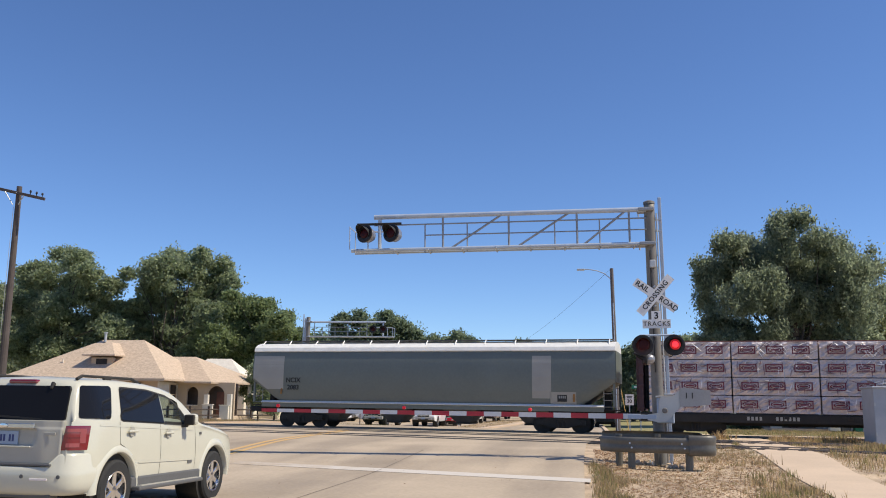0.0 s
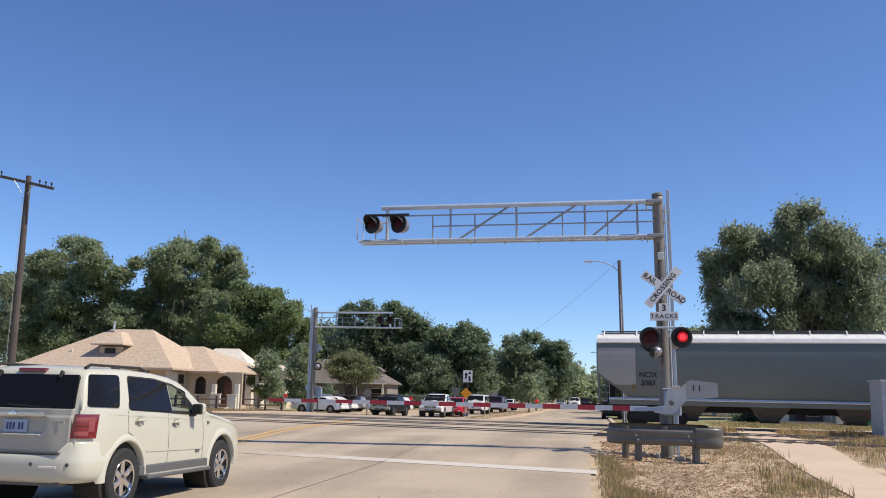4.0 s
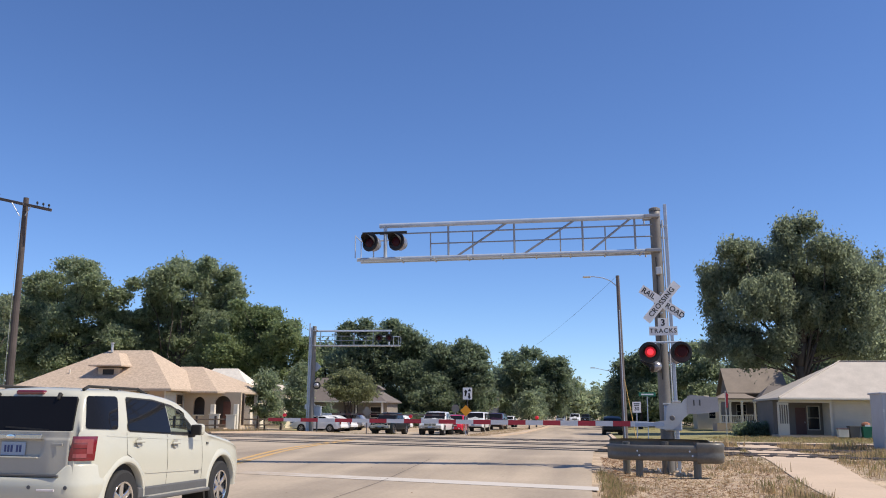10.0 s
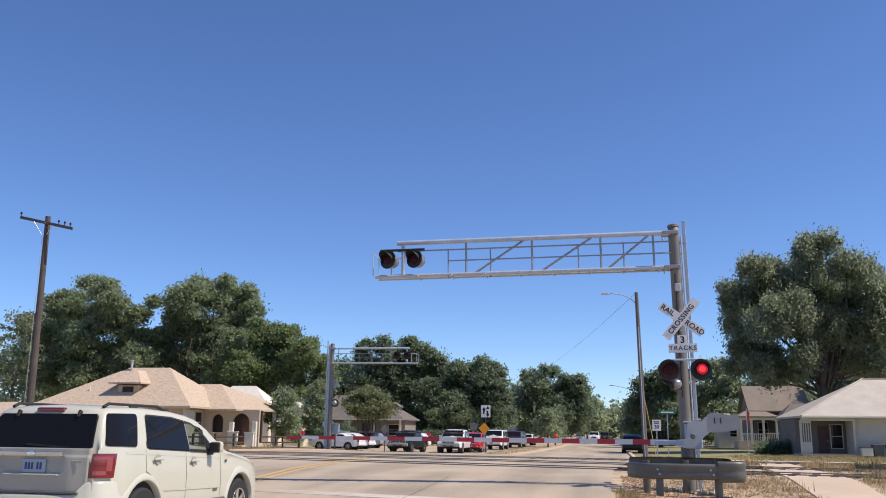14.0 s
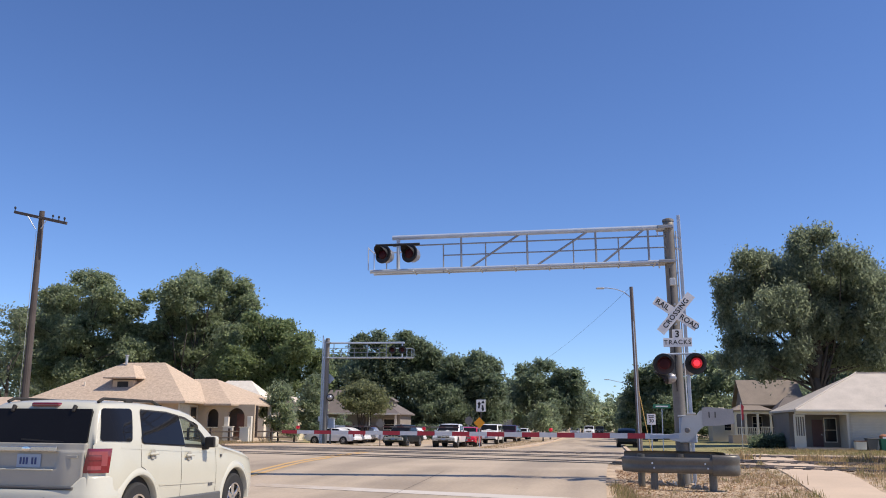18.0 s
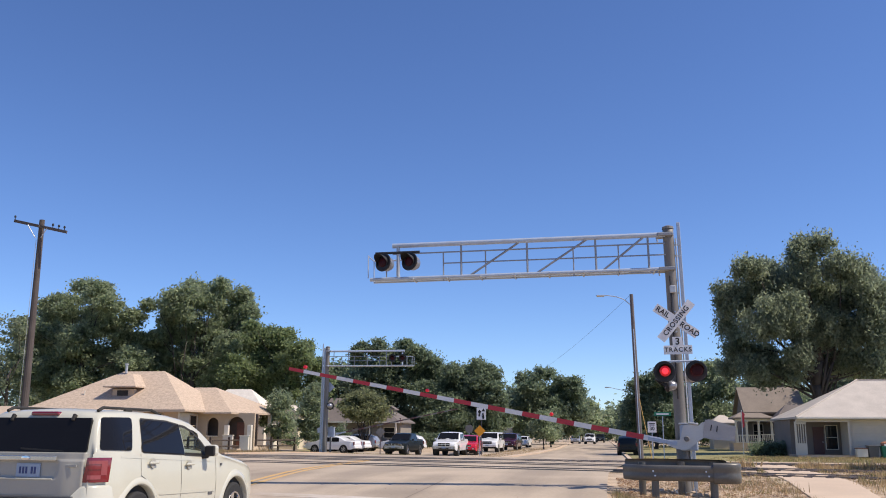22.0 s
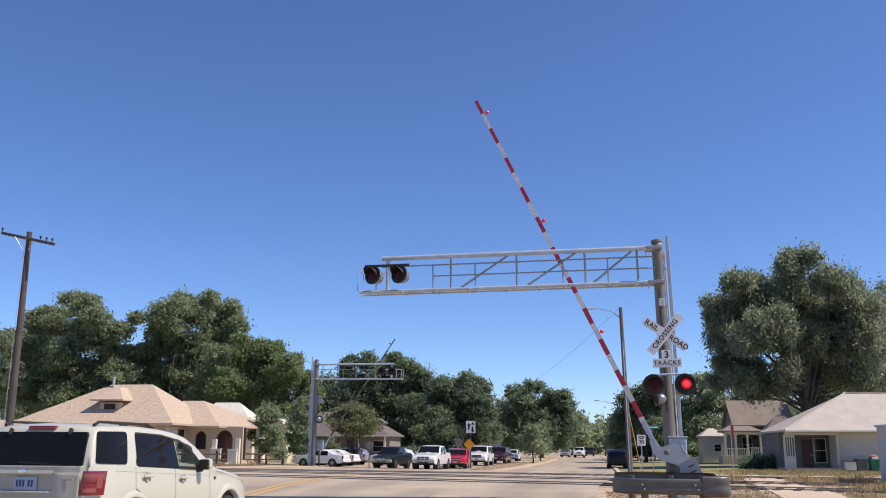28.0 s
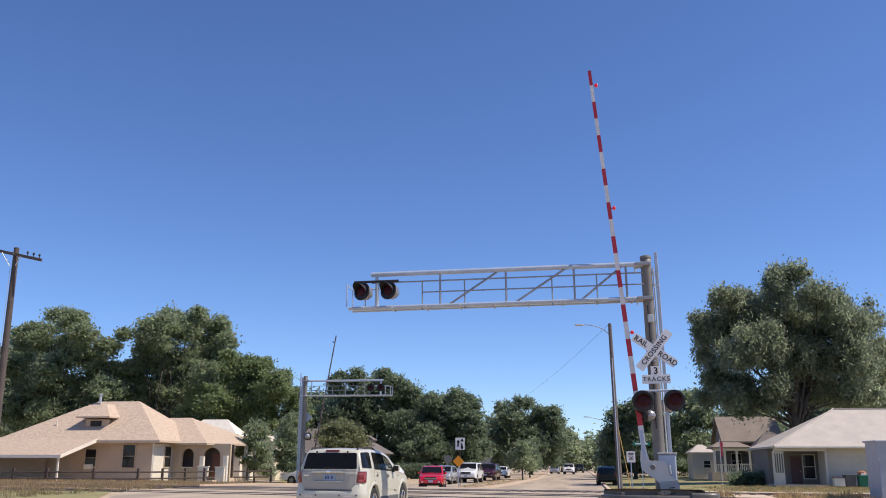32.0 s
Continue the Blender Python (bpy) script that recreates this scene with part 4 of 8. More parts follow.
def crossbuck(parent, z, y):
    """Two crossed boards lettered RAILROAD CROSSING with a track count below."""
    e = new("crossbuck")
    e.parent = parent
    e.matrix_basis = pose(0, y, z, 0, 0, 180)
    for i, (ang, words) in enumerate(((-36, (("RAIL", -0.385), ("ROAD", 0.385))), (49, (("CROSSING", 0.0),)))):
        b = part("board", boxed((0, -0.004 * i, 0), (1.22, 0.006, 0.225), bev=0.0), SIGN_WHITE, e)
        b.matrix_basis = pose(0, -0.008 * i, 0, 0, -ang, 0)
        for w, off in words:
            lettering(w, 0.185 if len(w) < 6 else 0.175, SIGN_BLACK, b, pose(off, -0.008 - 0.004 * i, 0, 90, 0, 0), bold=0.003, spacing=1.0 if len(w) < 6 else 1.12)
    p = part("track_plate", prism(bmesh.new(), [(-0.345, -0.83), (0.345, -0.83), (0.345, -0.61), (0.12, -0.61), (0.12, -0.40), (-0.12, -0.40), (-0.12, -0.61), (-0.345, -0.61)], -0.003, 0.003, "y"), SIGN_WHITE, e)
    lettering("3", 0.23, SIGN_BLACK, p, pose(0, -0.007, -0.52, 90, 0, 0))
    lettering("TRACKS", 0.155, SIGN_BLACK, p, pose(0, -0.007, -0.72, 90, 0, 0), bold=0.002, spacing=1.22)


crossbuck(near, 4.21, 0.45)
part("signal_cable", rodded((0.05, 0.2, 2.3), (0.05, 0.2, 5.4), 0.018, n=6), SIGNAL_BLACK, near)

for k in range(9):
    part("cable_tie", boxed((-0.165, 0.03, 5.3 - 0.33 * k if k < 4 else 6.3 - 0.33 * (k - 4)), (0.03, 0.10, 0.03)), ALU, near)
part("conduit", rodded((-0.185, 0.05, 0.4), (-0.172, 0.05, 6.4), 0.02, n=8), ALU, near, "bright conduit strapped to the mast")
pole2 = thing("antenna_pole", pose(GX + 0.30, GY + 0.35, 0, 0, -1.05, 0), "slim galvanised pole standing beside the signal mast", "pole")
part("pole", boxed((0, 0, 3.46), (0.085, 0.06, 6.92), bev=0.01), GALV, pole2)
for zz in (6.0, 6.3):
    part("bracket", boxed((-0.1, -0.1, zz), (0.25, 0.04, 0.05)), GALV, pole2)


ARM_BACK = material("weathered_arm_back", (0.16, 0.145, 0.135), 0.6, var=0.2)
ARM_BACK_DARK = material("dark_red_arm_back", (0.10, 0.045, 0.045), 0.6, var=0.2)
PLATE_GREY = material("weathered_pale_grey_plate", (0.38, 0.37, 0.355), 0.55, 0.15, var=0.12, scale=3, fine=30, bump=0.05)


def gate(m, arm_len, label, lights=(0.468, 4.01, 7.33), thin=1.0, mats=None, name="crossing_gate", lamp=None, pivot=(0, 0)):
    """The gate machine on its own stand, with a striped arm that swings about local y."""
    g = thing(name, m, label, "crossing gate", "crossing gates")
    part("machine", boxed((0.02, -0.02, 0.0), (0.42, 0.38, 0.62), bev=0.03), GALV, g, "grey cast gate machine housing")
    part("machine_lid", boxed((0.02, -0.02, 0.335), (0.47, 0.43, 0.045), bev=0.015), ALU, g)
    part("stand", rodded((0.02, 0.12, -1.80), (0.02, 0.12, -0.3), 0.055), GALV_MAST, g)
    arm = new("arm")
    arm.parent = g
    # the driving arms and counterweights
    bm = bmesh.new()
    prism(bm, [(-0.42, -0.24), (-0.42, -0.10), (-0.16, -0.06), (-0.12, 0.30), (0.0, 0.36), (0.22, 0.36), (0.30, 0.46), (0.42, 0.50), (0.42, 0.12), (0.28, 0.0), (0.12, -0.20), (0.0, -0.28), (-0.2, -0.28)], -0.33, -0.30, "y")
    part("swing_plate", bm, ALU, arm, "grey swing plate of the gate arm")
    part("counterweight", prism(bmesh.new(), [(0.36, 0.10), (0.36, 0.53), (0.46, 0.56), (1.08, 0.50), (1.10, 0.16), (0.62, 0.10)], -0.37, -0.33, "y"), PLATE_GREY, arm, "wide grey counterweight plate")
    part("counterweight", boxed((0.80, -0.29, 0.32), (0.50, 0.07, 0.30), bev=0.015), GALV, arm)
    part("pivot_hub", turned([(-0.42, 0.0), (-0.42, 0.05), (-0.40, 0.062), (-0.33, 0.066), (-0.33, 0)], "y", 16), GALV_MAST, arm)
    part("clamp_knob", boxed((0.10, -0.34, 0.39), (0.22, 0.10, 0.05), bev=0.015), ALU, arm)
    for k in range(2):
        part("plate_bolt", rodded((0.52 + 0.14 * k, -0.385, 0.30), (0.52 + 0.14 * k, -0.385, 0.44), 0.012, n=6), SIGNAL_BLACK, arm)
    z0 = -0.16
    part("arm_bracket", boxed((-0.55, -0.31, z0), (0.7, 0.05, 0.10), bev=0.01), GALV, arm)
    # striped arm, thinner towards the tip
    red_mat, white_mat = mats or (ARM_RED, ARM_WHITE)
    edge, k = 0.446, 0
    ends = [(0.0, edge)]
    while edge < arm_len - 0.85:
        k += 1
        ends.append((edge, edge + 0.498 - 0.0036 * k))
        edge = ends[-1][1]
    for i, (d0, d1) in enumerate(ends):  # from the tip inwards, red first
        h0 = (0.135 - 0.045 * ((arm_len - d0) / arm_len)) * thin
        red = i % 2 == 0
        part("stripe", boxed((-(arm_len - (d0 + d1) / 2), -0.31, z0 + 0.005), (d1 - d0, 0.035, h0)), red_mat if red else white_mat, arm, "red reflective stripe" if red else "white reflective stripe")
    for d in lights:
        lp = part("arm_light", turned([(-0.06, 0.0), (-0.055, 0.03), (-0.04, 0.046), (0.03, 0.046), (0.05, 0.03), (0.05, 0.0)], "y", 14), lamp or ARM_LAMP, arm, "small red warning light")
        lp.matrix_basis = pose(-(arm_len - d), -0.31, z0 + 0.13)
        part("light_bracket", rodded((-(arm_len - d), -0.31, z0 + 0.04), (-(arm_len - d), -0.31, z0 + 0.09), 0.012, n=6), SIGNAL_BLACK, arm)
    for piece in arm.children:  # the arm turns about a shaft a little off the machine's centre
        piece.matrix_basis = Matrix.Translation((-pivot[0], 0, -pivot[1])) @ piece.matrix_basis
    arm.matrix_basis = pose(pivot[0], 0, pivot[1])
    return g, arm


near_gate, near_arm = gate(pose(2.21, 22.66, 1.362, 0, 0, -4.1), 10.66, "red and white striped crossing gate arm on a grey machine", pivot=(-0.16, 0.188))

# guard rail round the mast
guard = thing("guard_rail", pose(GX - 0.02, GY - 1.75, 0), "curved galvanised guard rail on short posts round the signal mast", "guard rail")


def w_beam(path, z, tall=1.0):
    """A corrugated guard beam swept along a path whose corners are rounded off."""
    for _ in range(2):
        path = [path[0]] + [(p[0] + (q[0] - p[0]) * k, p[1] + (q[1] - p[1]) * k) for p, q in zip(path, path[1:]) for k in (0.25, 0.75)] + [path[-1]]
    bm = bmesh.new()
    prof = [(-0.185, -0.06), (-0.180, 0.0), (-0.155, 0.035), (-0.06, 0.045), (-0.02, 0.030), (0.02, 0.030), (0.06, 0.045), (0.125, 0.045), (0.150, 0.035), (0.168, 0.0), (0.168, -0.11)]
    prof = [(h * tall, o) for h, o in prof]
    rows = []
    for i, (x, y) in enumerate(path):
        p, q = path[max(0, i - 1)], path[min(len(path) - 1, i + 1)]
        dx, dy = q[0] - p[0], q[1] - p[1]
        l = math.hypot(dx, dy)
        nx, ny = dy / l, -dx / l
        rows.append([bm.verts.new((x + nx * o, y + ny * o, z + h)) for h, o in prof] + [bm.verts.new((x + nx * (o - 0.012), y + ny * (o - 0.012), z + h)) for h, o in prof[::-1]])
    k = len(rows[0])
    for A, B in zip(rows, rows[1:]):
        for j in range(k):
            bm.faces.new((A[j], A[(j + 1) % k], B[(j + 1) % k], B[j]))
    bm.faces.new(rows[0])
    bm.faces.new(rows[-1][::-1])
    return bm


arc = [(-1.45, 0.62), (-1.36, 0.36), (-1.22, 0.14), (-1.0, 0.0), (-0.7, -0.05), (-0.3, -0.07), (0.1, -0.07), (0.50, -0.05)]
part("beam", w_beam(arc, 0.585), GALV_DARK, guard, smooth=True)
part("end_wing", w_beam([(0.48, -0.062), (0.72, -0.075), (0.90, -0.05), (1.03, 0.03), (1.09, 0.16), (1.07, 0.30)], 0.595, 1.32), GALV_DARK, guard, "flared end piece", smooth=True)
for k, x0 in enumerate((-0.84, -0.80, 0.32, 0.38)):
    part("bolt", turned([(-0.012, 0.0), (-0.012, 0.018), (0.0, 0.022), (0.0, 0.0)], "y", 8), GALV, guard).matrix_basis = pose(x0, -0.118, 0.62 - 0.1 * (k % 2))
for px, py, top in ((-0.79, 0.06, 0.72), (0.50, 0.08, 0.72), (-1.05, 0.60, 0.80), (-0.1, 1.22, 0.80), (0.62, 0.95, 0.80)):
    part("post", rodded((px, py, -0.15), (px, py, top), 0.085, n=14), GALV_DARK, guard)
part("beam", w_beam([(0.80, 0.40), (0.86, 0.75), (0.7, 1.1), (0.3, 1.3), (-0.6, 1.4), (-1.1, 1.30), (-1.40, 1.05)], 0.69), GALV_DARK, guard, smooth=True)

# far side of the crossing
FX, FY = -18.25, 58.3
footing = thing("mast_footing", pose(FX, FY, hz(FX, FY)), "square concrete footing under the far mast", "footing")
part("block", boxed((-0.1, 0.05, -0.06), (1.1, 0.9, -2 * hz(FX, FY) + 0.08), bev=0.03), WALK, footing)
far = gantry(pose(FX, FY, 0.0), 6.05, 5.92, 6.95, 7.2, "galvanised gantry facing the oncoming lanes", False)
for xx in (4.75, 5.45):
    flasher(far, xx, -0.62, 6.4, -1, False)
flasher(far, 0.40, -0.30, 3.2, 1, False, body=0.3)
part("sign_back", prism(bmesh.new(), [(-0.2, 4.5), (0.15, 4.85), (0.5, 4.5), (0.15, 4.15)], 0.24, 0.25, "y"), GALV, far)
part("mast_pole", boxed((-0.24, 0.1, 3.6), (0.10, 0.10, 7.2)), GALV, far)
part("mast_pole", boxed((-0.40, 0.2, 3.75), (0.07, 0.07, 7.5)), GALV, far)
far_gate, far_arm = gate(pose(FX + 0.3, FY + 0.5, 1.45, 0, 0, 180), 8.85, "far crossing gate with a slim weathered arm on a grey machine", thin=0.8, mats=(ARM_BACK_DARK, ARM_BACK), lamp=DIM_RED)


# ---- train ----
# two crease colours that paint highlights and shading onto the wrap
WRAP_GLINT = material("painted_wrap_glint", (0.90, 0.86, 0.84), 0.15, var=0.1)
WRAP_SHADE = material("painted_wrap_shade", (0.24, 0.16, 0.175), 0.4, var=0.2)
BULKHEAD = material("dark_maroon_steel", (0.055, 0.022, 0.026), 0.6, var=0.35, scale=2)
RAIL_Z = hz(*(FAR_N * FAR_S + FAR_U * -8)[:2]) + 0.05


def bogie(parent, x, side_y=1.02):
    """A freight bogie with two axles, cast side frames and springs."""
    e = new("bogie")
    e.parent = parent
    e.matrix_basis = pose(x, 0, 0)
    for ax in (-0.89, 0.89):
        for sy in (-1, 1):
            w = part("wheel", turned([(-0.07, 0.10), (-0.07, 0.455), (-0.045, 0.455), (-0.04, 0.42), (0.05, 0.415), (0.05, 0.10)], "y", 24), UNDER_BLACK, e)
            w.matrix_basis = pose(ax, 0.755 * sy, 0.42, 0, 0, 0 if sy < 0 else 180)
        part("axle", rodded((ax, -1.1, 0.42), (ax, 1.1, 0.42), 0.08), UNDER_BLACK, e)
    for sy in (-1, 1):
        pr = [(-1.15, 0.34), (-1.15, 0.56), (-0.75, 0.62), (-0.35, 0.78), (0.35, 0.78), (0.75, 0.62), (1.15, 0.56), (1.15, 0.34), (0.85, 0.36), (0.35, 0.20), (-0.35, 0.20), (-0.85, 0.36)]
        part("side_frame", prism(bmesh.new(), pr, sy * side_y - 0.06, sy * side_y + 0.06, "y"), UNDER_BLACK, e)
        for k in (-0.12, 0.12):
            part("spring", rodded((k, sy * (side_y + 0.07), 0.26), (k, sy * (side_y + 0.07), 0.5), 0.07, n=8), UNDER_BLACK, e)
    part("bolster", boxed((0, 0, 0.68), (0.4, 2.2, 0.25), bev=0.02), UNDER_BLACK, e)
    return e


def hopper_car(L=18.4):
    """A long grey covered hopper: curved sides, white roof, sloped ends, four outlet hoppers."""
    c = thing("hopper_car", Matrix.Identity(4), "long grey covered hopper railcar with a white roof", "railcar")
    W = 1.60
    # side profile: rows of (half width, height), bottom to top
    prof = [(1.42, 1.20), (1.50, 1.45), (1.57, 1.9), (1.60, 2.5), (1.59, 3.1), (1.53, 3.55), (1.45, 3.80)]
    n = 44
    V, F = [], []
    half = L / 2
    for sy in (-1, 1):
        base = len(V)
        for i in range(n + 1):
            x = -half + L * i / n
            e = max(0.0, abs(x) - (half - 2.6))  # end slope sheets
            low = 1.20 + max(0.0, e - 1.0) * 0.70
            for w, z in prof:
                V.append((x, sy * w, max(z, min(low, 3.4)) if z < low else z))
        k = len(prof)
        for i in range(n):
            for j in range(k - 1):
                a = base + i * k + j
                f = (a, a + 1, a + k + 1, a + k)
                F.append(f if sy > 0 else f[::-1])
    body = mesh_from("body", V, F, HOPPER_GREY, c, smooth=True)
    # roof: rounded cap with overhanging eave
    rp = [(-1.52, 3.74), (-1.54, 3.78), (-1.47, 3.95), (-1.2, 4.12), (-0.7, 4.22), (0, 4.25), (0.7, 4.22), (1.2, 4.12), (1.47, 3.95), (1.54, 3.78), (1.52, 3.74)]
    part("roof", prism(bmesh.new(), rp, -half, half, "x"), HOPPER_ROOF, c, "white curved roof")
    # end walls and slope sheets
    for sx in (-1, 1):
        part("end_wall", prism(bmesh.new(), [(-1.45, 2.32), (1.45, 2.32), (1.45, 3.76), (-1.45, 3.76)], sx * half - 0.02 * sx, sx * (half + 0.02), "x"), HOPPER_GREY, c)
        V = [(sx * half, -1.5, 2.34), (sx * half, 1.5, 2.34), (sx * (half - 1.6), 1.42, 1.22), (sx * (half - 1.6), -1.42, 1.22)]
        mesh_from("slope_sheet", V, [(0, 1, 2, 3)], UNDER_GREY, c)
        for yy in (-1.45, 1.45):
            part("corner_post", boxed((sx * (half - 0.08), yy, 2.5), (0.10, 0.10, 2.6)), HOPPER_GREY, c)
            part("ladder_rail", rodded((sx * (half - 0.55), yy, 1.1), (sx * (half - 0.55), yy, 2.55), 0.018, n=6), HOPPER_PATCH, c)
            for k in range(5):
                part("rung", rodded((sx * (half - 0.55), yy, 1.2 + 0.3 * k), (sx * (half - 0.1), yy, 1.2 + 0.3 * k), 0.014, n=6), HOPPER_PATCH, c)
        part("brake_stand", boxed((sx * (half - 0.5), 0, 1.45), (0.3, 0.5, 0.9)), UNDER_BLACK, c)
        part("coupler", boxed((sx * (half + 0.35), 0, 0.85), (0.9, 0.28, 0.26), bev=0.04), UNDER_BLACK, c)
        part("end_platform", boxed((sx * (half - 1.0), 0, 1.05), (2.1, 2.6, 0.06)), UNDER_BLACK, c)
    for sy in (-1, 1):
        part("side_sill", boxed((0, sy * 1.47, 1.10), (L - 1.1, 0.10, 0.26), bev=0.01), HOPPER_GREY, c)
        part("sill_flange", boxed((0, sy * 1.545, 1.235), (L - 1.1, 0.15, 0.03), rx=-32 * sy), HOPPER_ROOF, c, "pale worn sill edge")
    part("centre_sill", boxed((0, 0, 0.85), (L - 0.4, 0.55, 0.34)), UNDER_BLACK, c)
    for k, hx in enumerate((-5.2, -1.75, 1.75, 5.2)):
        bm = bmesh.new()
        vs = [bm.verts.new(p) for p in ((hx - 1.0, -1.35, 1.15), (hx + 1.0, -1.35, 1.15), (hx + 1.0, 1.35, 1.15), (hx - 1.0, 1.35, 1.15),
                                        (hx - 0.35, -0.55, 0.36), (hx + 0.35, -0.55, 0.36), (hx + 0.35, 0.55, 0.36), (hx - 0.35, 0.55, 0.36))]
        for f in ((0, 1, 5, 4), (1, 2, 6, 5), (2, 3, 7, 6), (3, 0, 4, 7), (4, 5, 6, 7)):
            bm.faces.new([vs[i] for i in f])
        part("outlet_hopper", bm, UNDER_GREY, c)
        part("outlet_gate", boxed((hx, 0, 0.33), (0.8, 1.3, 0.08)), UNDER_BLACK, c)
    # running board on stub brackets
    part("running_board", boxed((0, -0.62, 4.32), (L - 0.3, 0.6, 0.03)), UNDER_GREY, c)
    part("running_board", boxed((0, 0.62, 4.32), (L - 0.3, 0.6, 0.03)), UNDER_GREY, c)
    for k in range(13):
        x = -half + 0.3 + (L - 0.6) * k / 12
        for sy in (-1, 1):
            part("board_bracket", rodded((x, sy * 1.25, 4.08), (x, sy * 0.9, 4.32), 0.03, n=6), HOPPER_ROOF, c)
    # lighter panels, following the curved side
    for x0, x1, z0, z1, nm in ((-half + 0.05, -half + 1.75, 1.85, 3.52, "corner"), (5.35, 6.25, 1.55, 3.52, "panel"), (6.2, 7.4, 1.3, 1.85, "stencil")):
        rows = 6
        V = []
        for i in range(rows + 1):
            z = z0 + (z1 - z0) * i / rows
            for (w0, a), (w1, b) in zip(prof, prof[1:]):
                if a <= z <= b:
                    w = w0 + (w1 - w0) * (z - a) / (b - a)
            cut = max(0.0, (2.40 - z) * 1.43) if nm == "corner" else 0
            V += [(min(x0 + cut, x1), -w - 0.008, z), (x1, -w - 0.008, z)]
        mesh_from("pale_panel", V, [(2 * i, 2 * i + 1, 2 * i + 3, 2 * i + 2) for i in range(rows)], HOPPER_PATCH, c)
    part("rust_streak", boxed((-half + 1.66, -1.555, 1.98), (0.10, 0.01, 0.75), rx=-9), RUST, c)
    part("rust_streak", boxed((half - 1.9, -1.555, 1.75), (0.10, 0.01, 0.7), rx=-8), RUST, c)
    lettering("NCIX", 0.33, SIGN_BLACK, c, pose(-half + 2.3, -1.612, 2.30, 90, 0, 0), bold=0.006)
    lettering("2083", 0.33, SIGN_BLACK, c, pose(-half + 2.3, -1.604, 1.94, 84, 0, 0), bold=0.006)
    sp = part("data_panel", boxed((6.75, -1.545, 1.58), (0.44, 0.012, 0.34)), SIGN_BLACK, c)
    for k in range(4):
        part("stencil_bar", boxed((6.62 + 0.09 * k, -1.553, 1.62), (0.05, 0.012, 0.12)), HOPPER_PATCH, c)
    for x in (-half + 2.6, half - 2.6):
        bogie(c, x)
    return c


